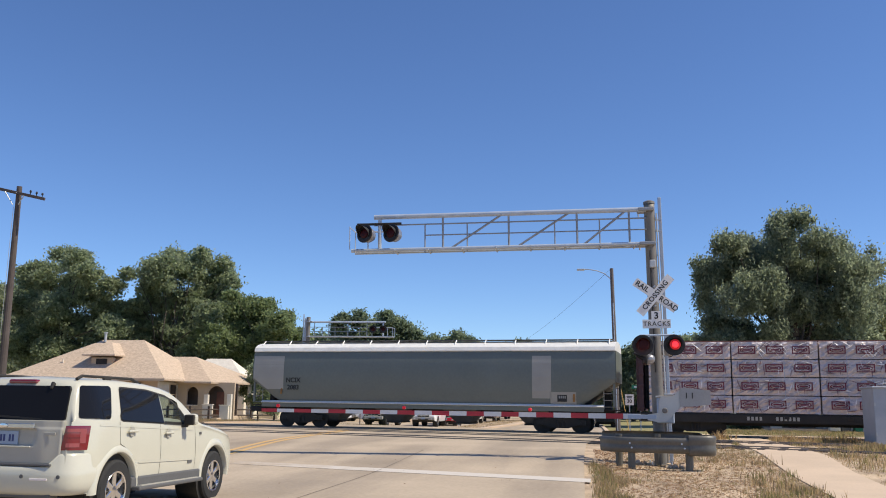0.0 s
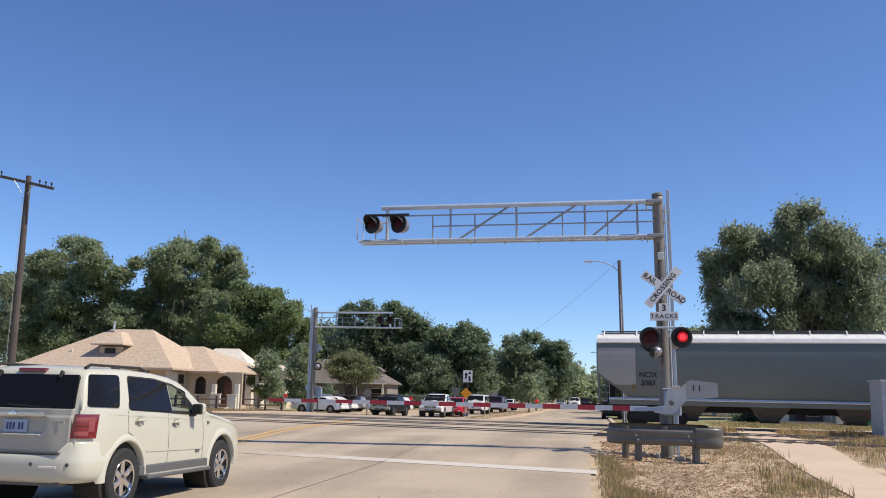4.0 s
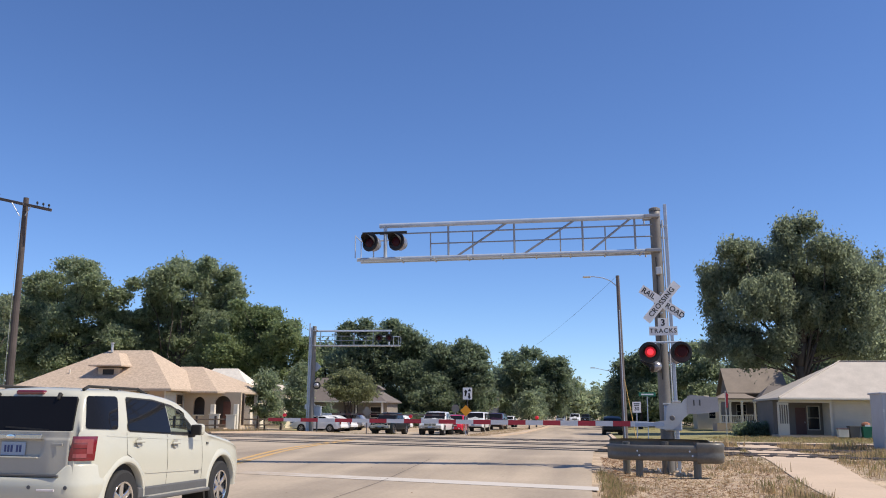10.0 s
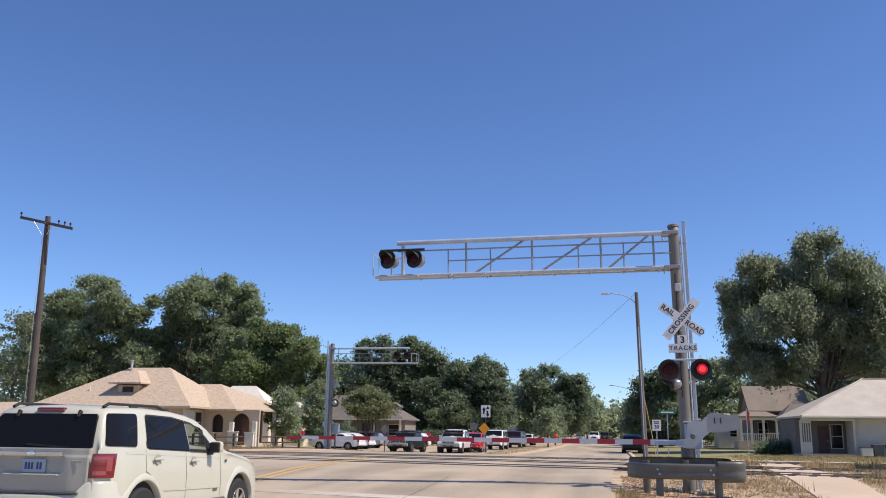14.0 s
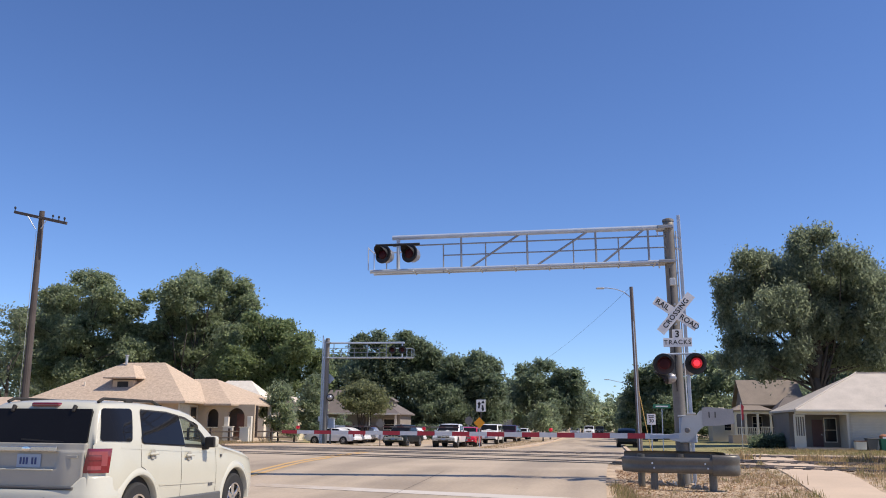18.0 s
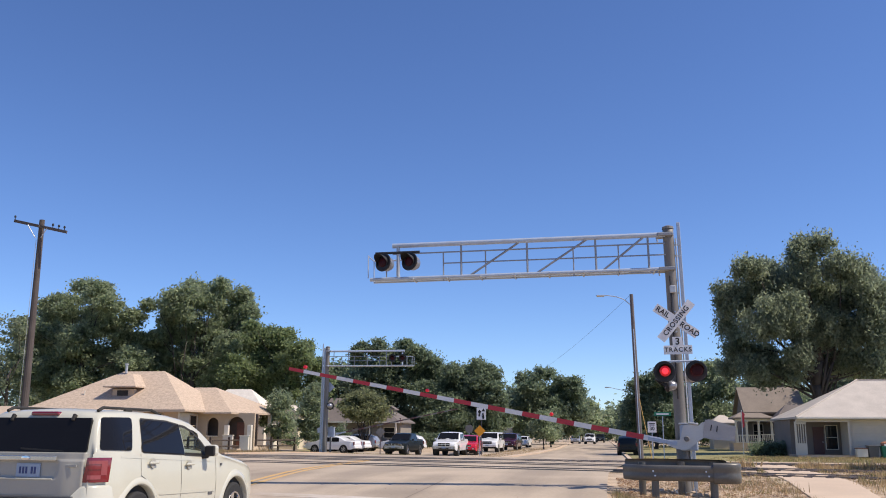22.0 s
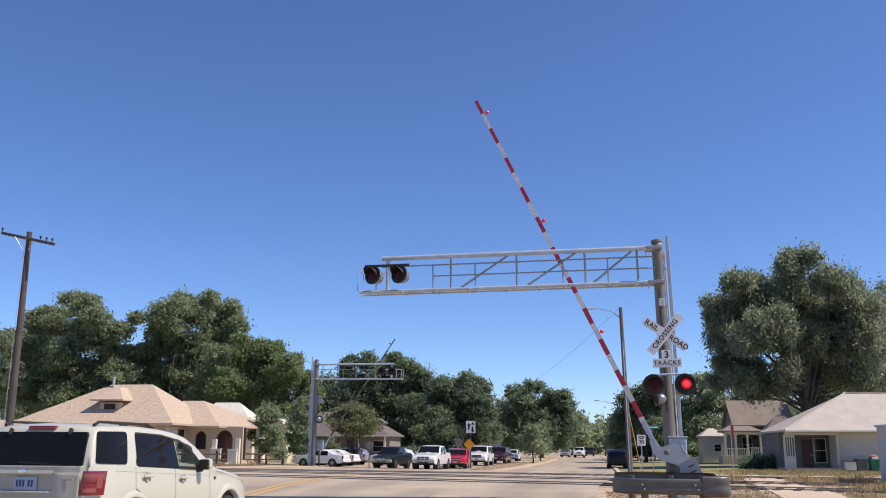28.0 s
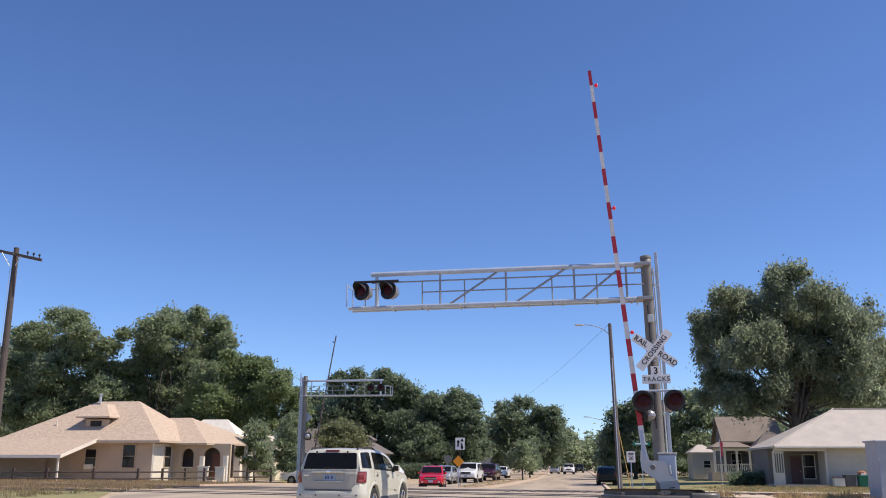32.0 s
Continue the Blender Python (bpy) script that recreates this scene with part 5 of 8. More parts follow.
def lumber_car(L=22.5):
    """A centre-beam flat wagon stacked four tiers high with wrapped lumber."""
    c = thing("lumber_car", Matrix.Identity(4), "centre-beam flat railcar stacked with plastic-wrapped lumber", "railcar")
    half = L / 2
    part("deck", boxed((0, 0, 0.89), (L, 2.8, 0.20), bev=0.01), UNDER_BLACK, c)
    part("side_sill", boxed((0, -1.4, 0.78), (L, 0.08, 0.34)), UNDER_BLACK, c)
    part("centre_sill", boxed((0, 0, 0.72), (L - 1, 0.7, 0.5)), UNDER_BLACK, c)
    part("centre_beam", boxed((0, 0, 2.6), (L - 0.4, 0.08, 2.9)), UNDER_GREY, c)
    part("top_chord", boxed((0, 0, 4.20), (L - 0.2, 0.9, 0.10)), WOOD_BROWN, c, "dark red top chord")
    for sx in (-1, 1):
        bk = part("bulkhead", boxed((sx * (half - 0.12), 0, 2.55), (0.2, 2.75, 3.05), bev=0.02), BULKHEAD, c, "dark maroon ribbed bulkhead")
        for q in range(5):
            part("rib", boxed((sx * (half + 0.03), -1.2 + 0.6 * q, 2.55), (0.12, 0.10, 3.0), bev=0.01), BULKHEAD, bk)
        for q in range(6):
            part("rib", boxed((sx * (half - 0.12), -1.39, 1.2 + 0.5 * q), (0.26, 0.06, 0.10), bev=0.01), BULKHEAD, bk)
        bogie(c, sx * (half - 2.4))
        part("coupler", boxed((sx * (half + 0.35), 0, 0.85), (0.9, 0.28, 0.26), bev=0.04), UNDER_BLACK, c)
    rng = random.Random(9)
    tiers = ((1.03, 0.74), (1.81, 0.75), (2.60, 0.74), (3.38, 0.75))
    cols = 6
    bl = (L - 0.9) / cols
    for t, (z0, h) in enumerate(tiers):
        for j in range(cols):
            x0 = -half + 0.45 + j * bl
            bm = bmesh.new()
            # slightly baggy wrapped bundle
            nx, nz = 44, 8
            grid = {}
            for i in range(nx + 1):
                for k in range(nz + 1):
                    x, z = x0 + 0.02 + (bl - 0.06) * i / nx, z0 + h * k / nz
                    y = -1.36
                    if 0 < k < nz:
                        a = noise.noise((x * 1.1 + z * 1.3, 6.5 * (z - 0.75 * x), t + 7.0 * j))
                        y -= 0.13 * max(-0.4, min(0.5, a)) + 0.02 * rng.random()
                    grid[i, k] = bm.verts.new((x, y, z))
            for i in range(nx):
                for k in range(nz):
                    bm.faces.new((grid[i, k], grid[i + 1, k], grid[i + 1, k + 1], grid[i, k + 1]))
            back = [bm.verts.new((x, -0.06, z)) for x, z in ((x0 + 0.02, z0), (x0 + bl - 0.04, z0), (x0 + bl - 0.04, z0 + h), (x0 + 0.02, z0 + h))]
            bm.faces.new((grid[0, 0], *[grid[i, 0] for i in range(1, nx + 1)], back[1], back[0]))
            bm.faces.new((grid[0, nz], *[grid[i, nz] for i in range(1, nx + 1)], back[2], back[3]))
            bm.faces.new((back[0], back[3], *[grid[0, k] for k in range(nz, -1, -1)]))
            bm.faces.new((back[1], back[2], *[grid[nx, k] for k in range(nz, -1, -1)]))
            b = part("wrapped_pack", bm, WRAP, c, "lumber pack in crinkled pinkish grey plastic wrap")
            part("dunnage", boxed((x0 + bl / 2, -0.7, z0 - 0.03), (bl - 0.3, 1.2, 0.05)), WOOD_DARK, c)
            # creases of the wrap: slim slanting folds, painted bright for glints and dark for shade
            for fm, cnt, fn in ((WRAP_GLINT, 22 if t == 3 else 11, "crease_glint"), (WRAP_SHADE, 12, "crease_shade")):
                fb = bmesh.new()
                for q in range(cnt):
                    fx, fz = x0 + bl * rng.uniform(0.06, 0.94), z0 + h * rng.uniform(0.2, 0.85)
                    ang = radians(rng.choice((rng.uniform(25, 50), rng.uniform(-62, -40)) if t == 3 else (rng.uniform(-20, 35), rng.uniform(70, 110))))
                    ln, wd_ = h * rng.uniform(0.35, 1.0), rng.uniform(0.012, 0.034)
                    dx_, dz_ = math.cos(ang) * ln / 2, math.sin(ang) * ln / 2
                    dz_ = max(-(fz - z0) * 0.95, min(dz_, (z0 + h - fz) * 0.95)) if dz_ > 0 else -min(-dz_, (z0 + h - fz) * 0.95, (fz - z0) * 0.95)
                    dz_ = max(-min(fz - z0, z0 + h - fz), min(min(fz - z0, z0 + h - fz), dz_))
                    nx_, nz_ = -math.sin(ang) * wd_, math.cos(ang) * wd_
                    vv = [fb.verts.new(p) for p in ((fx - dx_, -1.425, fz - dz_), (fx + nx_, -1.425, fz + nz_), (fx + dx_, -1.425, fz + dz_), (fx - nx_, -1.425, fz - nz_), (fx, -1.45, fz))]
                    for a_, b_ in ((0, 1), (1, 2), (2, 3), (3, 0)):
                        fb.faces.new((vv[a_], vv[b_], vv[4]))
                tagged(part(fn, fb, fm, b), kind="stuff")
            # printed trade marks as plain shapes
            for q in range(3):
                cx = x0 + bl * (0.19 + 0.31 * q) + rng.uniform(-0.05, 0.05)
                cz = z0 + h * 0.52
                bm = bmesh.new()
                wd, hh = 0.36, 0.175
                for (a0, a1, c0, c1) in ((-wd, wd, hh - 0.045, hh), (-wd, wd, -hh, -hh + 0.045), (-wd, -wd + 0.05, -hh, hh), (wd - 0.05, wd, -hh, hh)):
                    box(bm, (cx + (a0 + a1) / 2, -1.435, cz + (c0 + c1) / 2), (a1 - a0, 0.012, c1 - c0))
                ring = [[], []]
                for i in range(20):
                    an = 2 * math.pi * i / 20
                    for rI, kf in enumerate((1.0, 0.80)):
                        ring[rI].append(bm.verts.new((cx + 0.285 * kf * math.cos(an), -1.442, cz + 0.11 * kf * math.sin(an))))
                for i in range(20):
                    bm.faces.new((ring[0][i], ring[0][(i + 1) % 20], ring[1][(i + 1) % 20], ring[1][i]))
                box(bm, (cx, -1.438, cz), (0.34, 0.012, 0.065))
                part("printed_mark", bm, WRAP_RED, b, "dark red printed oval mark")
    for k in range(10):
        part("stencil_bar", boxed((-6.6 + 0.17 * k + (0.5 if k > 3 else 0), -1.447, 0.80), (0.10, 0.01, 0.16)), HOPPER_PATCH, c)
    for k in range(9):
        x = -half + 1.2 + k * (L - 2.4) / 8
        part("strap", boxed((x, -1.385, 2.6), (0.018, 0.008, 2.9)), GALV, c)
        part("winch", boxed((x, -1.42, 0.86), (0.2, 0.1, 0.14), bev=0.02), UNDER_BLACK, c)
    return c


UNDER_GREY = material("dusty_grey_steel", (0.11, 0.105, 0.10), 0.7, var=0.3)
RUST = material("rust_stain", (0.30, 0.15, 0.05), 0.85, var=0.4, scale=6)
hopper = hopper_car()
lumber = lumber_car()


# ---- vehicles ----
def lerp_rows(rows, y):
    if y <= rows[0][0]:
        return rows[0][1]
    for (a, p), (b, q) in zip(rows, rows[1:]):
        if y <= b:
            t = (y - a) / (b - a)
            return p + (q - p) * t
    return rows[-1][1]


class Shape:
    """The form of a car body. Local y runs forward from the rear bumper, x to its right, z up."""

    def __init__(self, L, W, top, belt, wheels, R=0.36, sill=0.30, cabin=(0.1, 3.2), tumble=0.16, arch=0.44):
        self.L, self.W, self.top, self.belt, self.wheels, self.R, self.sill, self.cabin, self.tumble, self.arch = L, W, top, belt, wheels, R, sill, cabin, tumble, arch

    def plan(self, y):
        d = min(y, self.L - y)
        k = max(0.0, 1 - d / 0.55)
        return self.W / 2 * (1 - 0.16 * k ** 2.2)

    def low(self, y):
        z = self.sill
        for w in self.wheels:
            d = abs(y - w)
            if d < self.arch:
                z = max(z, self.R + math.sqrt(max(0, self.arch ** 2 - d * d)))
        e = min(y, self.L - y)
        return max(z, self.sill + 0.12 * max(0, 1 - e / 0.3))

    def half(self, y, z):
        w = self.plan(y)
        b = lerp_rows(self.belt, y)
        if z <= b:
            t = (z - self.sill) / max(0.05, b - self.sill)
            return w * (0.955 + 0.045 * math.sin(math.pi * min(1, max(0, t * 0.85 + 0.12))))
        t = (z - b) / max(0.02, self.H - b)
        return w * 0.965 - self.tumble * t ** 1.1


    def build(self, parent, mat, name="body", holes=None, screen=None):
        self.H = max(z for _, z in self.top)
        ys = [self.L * i / 84 for i in range(85)]
        m_low, m_up = 7, 6
        V, F = [], []
        rings = []
        for y in ys:
            t, b, lo = lerp_rows(self.top, y), lerp_rows(self.belt, y), self.low(y)
            b = min(b, t - 0.02)
            zs = [lo + (b - lo) * i / m_low for i in range(m_low + 1)] + [b + (t - 0.05 - b) * (i + 1) / m_up for i in range(m_up)]
            ring = []
            side = [(self.half(y, z), z) for z in zs]
            ex, ez = side[-1]
            cap = [(ex - 0.05, max(t - 0.018, ez)), (ex * 0.6, t + 0.004), (0.0, t + 0.02)]
            pts = side + cap
            pts = [(x, z) for x, z in pts] + [(-x, z) for x, z in pts[-2::-1]]
            for x, z in pts:
                ring.append(len(V))
                V.append((x, y, z))
            rings.append(ring)
        k = len(rings[0])
        for A, B in zip(rings, rings[1:]):
            open_ = holes and holes[0] < V[A[0]][1] and V[B[0]][1] < holes[1]
            clear = screen and screen[0] < V[A[0]][1] and V[B[0]][1] < screen[1]
            first = m_low + m_up + 1
            for j in range(k - 1):
                if clear and first <= j < k - 1 - first:
                    continue  # opening under the windscreen
                if open_ and (m_low < j < m_low + m_up - 1 or m_low < k - 2 - j < m_low + m_up - 1):
                    continue  # opening for the clear front door windows
                F.append((A[j], B[j], B[j + 1], A[j + 1]))
        F.append(tuple(rings[0]))
        F.append(tuple(rings[-1][::-1]))
        ob = mesh_from(name, V, F, mat, parent, smooth=True)
        ob.data.polygons[len(F) - 1].use_smooth = False
        ob.data.polygons[len(F) - 2].use_smooth = False
        return ob

    def side_panel(self, parent, name, mat, poly_fn, y0, y1, side, off=0.006, ny=14, nz=5):
        """A panel on the body's side between y0 and y1; poly_fn(y) gives its lower and upper height."""
        V, F = [], []
        for i in range(ny + 1):
            y = y0 + (y1 - y0) * i / ny
            a, b = poly_fn(y)
            for j in range(nz + 1):
                z = a + (b - a) * j / nz
                V.append((side * (self.half(y, z) + off), y, z))
        for i in range(ny):
            for j in range(nz):
                q = i * (nz + 1) + j
                f = (q, q + nz + 1, q + nz + 2, q + 1)
                F.append(f if side > 0 else f[::-1])
        return mesh_from(name, V, F, mat, parent, smooth=True)


def wheel(parent, x, y, R, width=0.22, spokes=5, bright=True):
    """A tyre with a spoked rim; it turns about its own axle."""
    e = new("wheel")
    e.parent = parent
    sgn = 1 if x > 0 else -1
    e.matrix_basis = pose(x, y, R)
    w = width / 2
    part("tyre", turned([(-w, R * 0.64), (-w, R * 0.92), (-w * 0.8, R), (w * 0.8, R), (w, R * 0.92), (w, R * 0.64), (w * 0.6, R * 0.62), (-w * 0.6, R * 0.62), (-w, R * 0.64)], "x", 30, caps=False), TYRE, e, smooth=False)
    bm = turned([(sgn * w * 0.95, R * 0.66), (sgn * w * 0.95, R * 0.59), (sgn * w * 0.3, R * 0.56), (sgn * -w * 0.2, R * 0.5), (sgn * -w * 0.2, 0.0)], "x", 26, caps=False)
    part("rim", bm, CLADDING, e)
    part("rim_lip", turned([(sgn * w * 0.9, R * 0.66), (sgn * w * 1.0, R * 0.63), (sgn * w * 0.96, R * 0.57), (sgn * w * 0.7, R * 0.57)], "x", 28, caps=False), CHROME if bright else SILVER_AND_SHADE, e)
    part("hub", turned([(sgn * w * 0.2, 0.11), (sgn * w * 0.75, 0.09), (sgn * w * 0.85, 0.0)], "x", 12), CHROME if bright else SILVER_AND_SHADE, e)
    for i in range(spokes):
        a = 360.0 / spokes * i
        o = part("spoke", boxed((0, 0, 0), (0.04, 0.075, R * 0.54), bev=0.012), CHROME if bright else SILVER_AND_SHADE, e)
        r = radians(a)
        o.matrix_basis = pose(sgn * w * 0.62, -math.sin(r) * R * 0.33, math.cos(r) * R * 0.33, a, 0, 0)
    return e


def quad_panel(bm, pts, thick=0.006):
    """A thin plate through four or more corner points."""
    P = [Vector(p) for p in pts]
    nrm = (P[1] - P[0]).cross(P[-1] - P[0]).normalized() * thick
    a = [bm.verts.new(p) for p in P]
    b = [bm.verts.new(p + nrm) for p in P]
    bm.faces.new(a[::-1])
    bm.faces.new(b)
    for i in range(len(P)):
        bm.faces.new((a[i], a[(i + 1) % len(P)], b[(i + 1) % len(P)], b[i]))
    return bm


def parked(x, y, turn):
    """A place on the road surface for a standing vehicle."""
    return pose(x, y, hz(x, y) + 0.022, 0, 0, turn)


def simple_car(kind, mat, label, m, bright=False, group="", height=1.0, width=1.0):
    """A vehicle seen from some way off: body, glass, lamps, grille, mirrors, wheels."""
    if kind == "pickup":
        L, W, R = 5.75, 2.0, 0.40
        top = [(0, 1.22), (0.05, 1.28), (1.95, 1.30), (2.0, 1.74), (2.2, 1.83), (3.0, 1.84), (3.35, 1.78), (4.15, 1.24), (4.4, 1.18), (5.45, 1.08), (5.7, 0.95), (5.75, 0.8)]
        belt = [(0, 1.16), (4.15, 1.16), (5.75, 0.9)]
        wheels, sill, cab = (1.25, 4.75), 0.42, (2.02, 4.1)
        wins = ((2.12, 2.72), (2.82, 3.72))
    elif kind == "suv":
        L, W, R = 5.0, 1.98, 0.38
        top = [(0, 1.0), (0.04, 1.25), (0.28, 1.80), (0.6, 1.87), (3.0, 1.87), (3.3, 1.80), (4.0, 1.24), (4.2, 1.18), (4.8, 1.08), (4.97, 0.95), (5.0, 0.8)]
        belt = [(0, 1.14), (4.0, 1.12), (5.0, 0.9)]
        wheels, sill, cab = (1.1, 4.05), 0.40, (0.3, 3.9)
        wins = ((0.35, 1.3), (1.42, 2.35), (2.45, 3.5))
    elif kind == "hatch":
        L, W, R = 4.3, 1.76, 0.32
        top = [(0, 0.9), (0.04, 1.05), (0.35, 1.42), (0.9, 1.58), (2.2, 1.60), (2.6, 1.52), (3.35, 1.06), (4.05, 0.9), (4.27, 0.72), (4.3, 0.62)]
        belt = [(0, 1.0), (3.2, 0.96), (4.3, 0.7)]
        wheels, sill, cab = (0.85, 3.45), 0.30, (0.4, 3.2)
        wins = ((0.75, 1.6), (1.7, 2.75))
    else:
        L, W, R = 4.8, 1.82, 0.32
        top = [(0, 0.8), (0.04, 1.0), (0.9, 1.08), (1.55, 1.40), (1.9, 1.45), (2.7, 1.45), (3.0, 1.38), (3.65, 0.98), (4.6, 0.84), (4.78, 0.68), (4.8, 0.6)]
        belt = [(0, 0.92), (3.6, 0.93), (4.8, 0.7)]
        wheels, sill, cab = (1.0, 3.75), 0.28, (1.1, 3.5)
        wins = ((1.45, 2.15), (2.25, 3.1))
    W = W * width
    top, belt = [(y, z * height) for y, z in top], [(y, z * height) for y, z in belt]
    c = thing({"pickup": "pickup_truck", "suv": "suv", "hatch": "hatchback", "sedan": "sedan"}[kind], m, label, {"pickup": "pickup", "suv": "suv", "hatch": "car", "sedan": "car"}[kind], group)
    S = Shape(L, W, top, belt, wheels, R, sill, cab, arch=R + 0.06)
    S.build(c, mat)
    H = S.H

    def win(y):
        t, b = lerp_rows(top, y), lerp_rows(belt, y)
        return b + 0.02, max(b + 0.04, min(H - 0.13, t - 0.10))
    for side in (-1, 1):
        for y0, y1 in wins:
            S.side_panel(c, "side_window", CAR_GLASS, win, y0, y1, side)
        for wy in wheels:
            part("wheel_well", rodded((side * (W / 2 - 0.35), wy, R), (side * (W / 2 - 0.04), wy, R), R + 0.055, n=20), UNDER_BLACK, c)
            wheel(c, side * (W / 2 - 0.10), wy, R, bright=bright)
        part("mirror", boxed((side * (W / 2 + 0.09), (wins[-1][1] + 0.02), lerp_rows(belt, wins[-1][1]) + 0.12), (0.16, 0.10, 0.15), bev=0.03), mat, c)
        hy = L - 0.16
        part("headlight", boxed((side * (W / 2 - 0.30), hy - 0.03, lerp_rows(top, L - 0.3) - 0.20), (0.34, 0.14, 0.16), bev=0.03, rz=-side * 14), TAIL_CLEAR, c, "clear headlamp")
        part("tail_lamp", boxed((side * (W / 2 - 0.14), 0.05, lerp_rows(belt, 0) - 0.12), (0.16, 0.10, 0.3), bev=0.02), TAIL_RED, c, "red tail lamp")
        for y0, y1 in wins:
            part("door_handle", boxed((side * (W / 2 + 0.005), y0 + 0.15, lerp_rows(belt, y0) - 0.12), (0.03, 0.16, 0.03), bev=0.008), mat, c)
    # windscreen on the slope, rear window, grille and bumpers
    ya = max(y for y, z in top if z > H - 0.12)
    yb, zb = [(y, z) for y, z in top if y > ya and z < lerp_rows(belt, y) + 0.14][0]
    za = lerp_rows(top, ya)
    wt, wb = S.half(ya, za - 0.06) - 0.08, S.half(yb, zb) - 0.10
    part("windscreen", quad_panel(bmesh.new(), [(-wb, yb - 0.06, zb + 0.055), (wb, yb - 0.06, zb + 0.055), (wt, ya + 0.08, za + 0.0), (-wt, ya + 0.08, za + 0.0)][::1], 0.03), CAR_GLASS, c)
    gz_ = lerp_rows(top, L - 0.3) - 0.2
    part("grille", boxed((0, L - 0.02, gz_), (W * 0.46, 0.08, 0.24), bev=0.02), UNDER_BLACK, c, "dark grille")
    part("grille_bar", boxed((0, L + 0.01, gz_), (W * 0.48, 0.06, 0.035)), CHROME, c)
    part("bumper", boxed((0, L - 0.03, sill + 0.22), (W * 0.90, 0.22, 0.24), bev=0.05), mat if kind != "pickup" else SILVER_AND_SHADE, c)
    part("number_plate", boxed((0, L + 0.09, sill + 0.24), (0.31, 0.012, 0.15)), PLATE, c)
    part("bumper", boxed((0, 0.03, sill + 0.22), (W * 0.92, 0.2, 0.24), bev=0.05), mat, c)
    part("underbody", boxed((0, L / 2, sill + 0.02), (W * 0.8, L * 0.86, 0.16)), UNDER_BLACK, c)
    part("hood_seam", boxed((0, yb + 0.05, zb + 0.012), (W * 0.8, 0.03, 0.012)), UNDER_BLACK, c)
    for side in (-1, 1):
        part("fog_lamp", boxed((side * W * 0.33, L + 0.075, sill + 0.2), (0.12, 0.02, 0.08), bev=0.01), TAIL_CLEAR, c)
        part("wiper", boxed((side * 0.25, yb - 0.03, zb + 0.085), (0.5, 0.02, 0.015), ry=side * 4), UNDER_BLACK, c)
    if kind == "pickup":
        part("lower_grille", boxed((0, L + 0.075, sill + 0.16), (W * 0.4, 0.02, 0.08)), UNDER_BLACK, c)
        for k in (-1, 1):
            part("grille_bar", boxed((k * 0.14, L + 0.012, gz_), (0.03, 0.06, 0.24)), CHROME, c)
        part("bed_opening", boxed((0, 1.0, 1.30), (W * 0.82, 1.75, 0.05)), UNDER_BLACK, c).matrix_basis = pose(0, 0, 1.3 * height - 1.3)
    return c


TAIL_DARK = material("dark_lamp_rib", (0.06, 0.004, 0.008), 0.2, var=0.1, bump=0)
BAND_SILVER = material("polished_silver_band", (0.50, 0.50, 0.48), 0.18, 0.8, var=0.05, bump=0)


def clear_glass():
    m = bpy.data.materials.new("lightly_tinted_glass")
    m.use_nodes = True
    nt = m.node_tree
    tr = nt.nodes.new("ShaderNodeBsdfTransparent")
    tr.inputs["Color"].default_value = (0.76, 0.81, 0.78, 1)
    mx = nt.nodes.new("ShaderNodeMixShader")
    mx.inputs[0].default_value = 0.16
    bs = nt.nodes["Principled BSDF"]
    bs.inputs["Base Color"].default_value = (0.02, 0.022, 0.022, 1)
    bs.inputs["Roughness"].default_value = 0.05
    nt.links.new(tr.outputs[0], mx.inputs[1])
    nt.links.new(bs.outputs[0], mx.inputs[2])
    nt.links.new(mx.outputs[0], nt.nodes["Material Output"].inputs["Surface"])
    return m


CLEAR_GLASS = clear_glass()
SEAT_TAN = material("tan_seat_leather", (0.22, 0.19, 0.15), 0.6, var=0.15)


def rear_bumper():
    """A deep rounded bumper that wraps round to the wheel arches."""
    half_ = [(0.908, 0.395), (0.907, 0.28), (0.897, 0.17), (0.868, 0.075), (0.81, 0.0), (0.72, -0.045), (0.58, -0.07), (0.40, -0.085), (0.2, -0.093), (0.0, -0.095)]
    plan = half_ + [(-x, y) for x, y in half_[-2::-1]]
    bm = bmesh.new()
    rows_ = []
    for x, y in plan:
        k = min(1.0, max(0.0, (abs(x) - 0.60) / 0.14))
        top_ = 0.672 + 0.150 * k * k * (3 - 2 * k)
        d = Vector((-x, 0.6 - y)).normalized()
        ring = []
        for inset, z in ((0.16, 0.355), (0.075, 0.36), (0.035, 0.39), (0.012, 0.44), (0.003, 0.50), (0.0, 0.57), (0.004, 0.62), (0.022, 0.66), (0.030, max(0.668, top_ - 0.03)), (0.042, max(0.670, top_ - 0.006)), (0.06, top_), (0.16, top_)):
            ring.append(bm.verts.new((x + d.x * inset, y + d.y * inset, z)))
        rows_.append(ring)
    for A, B in zip(rows_, rows_[1:]):
        for a, b, c, d in zip(A, A[1:], B[1:], B):
            bm.faces.new((a, b, c, d))
    return bm


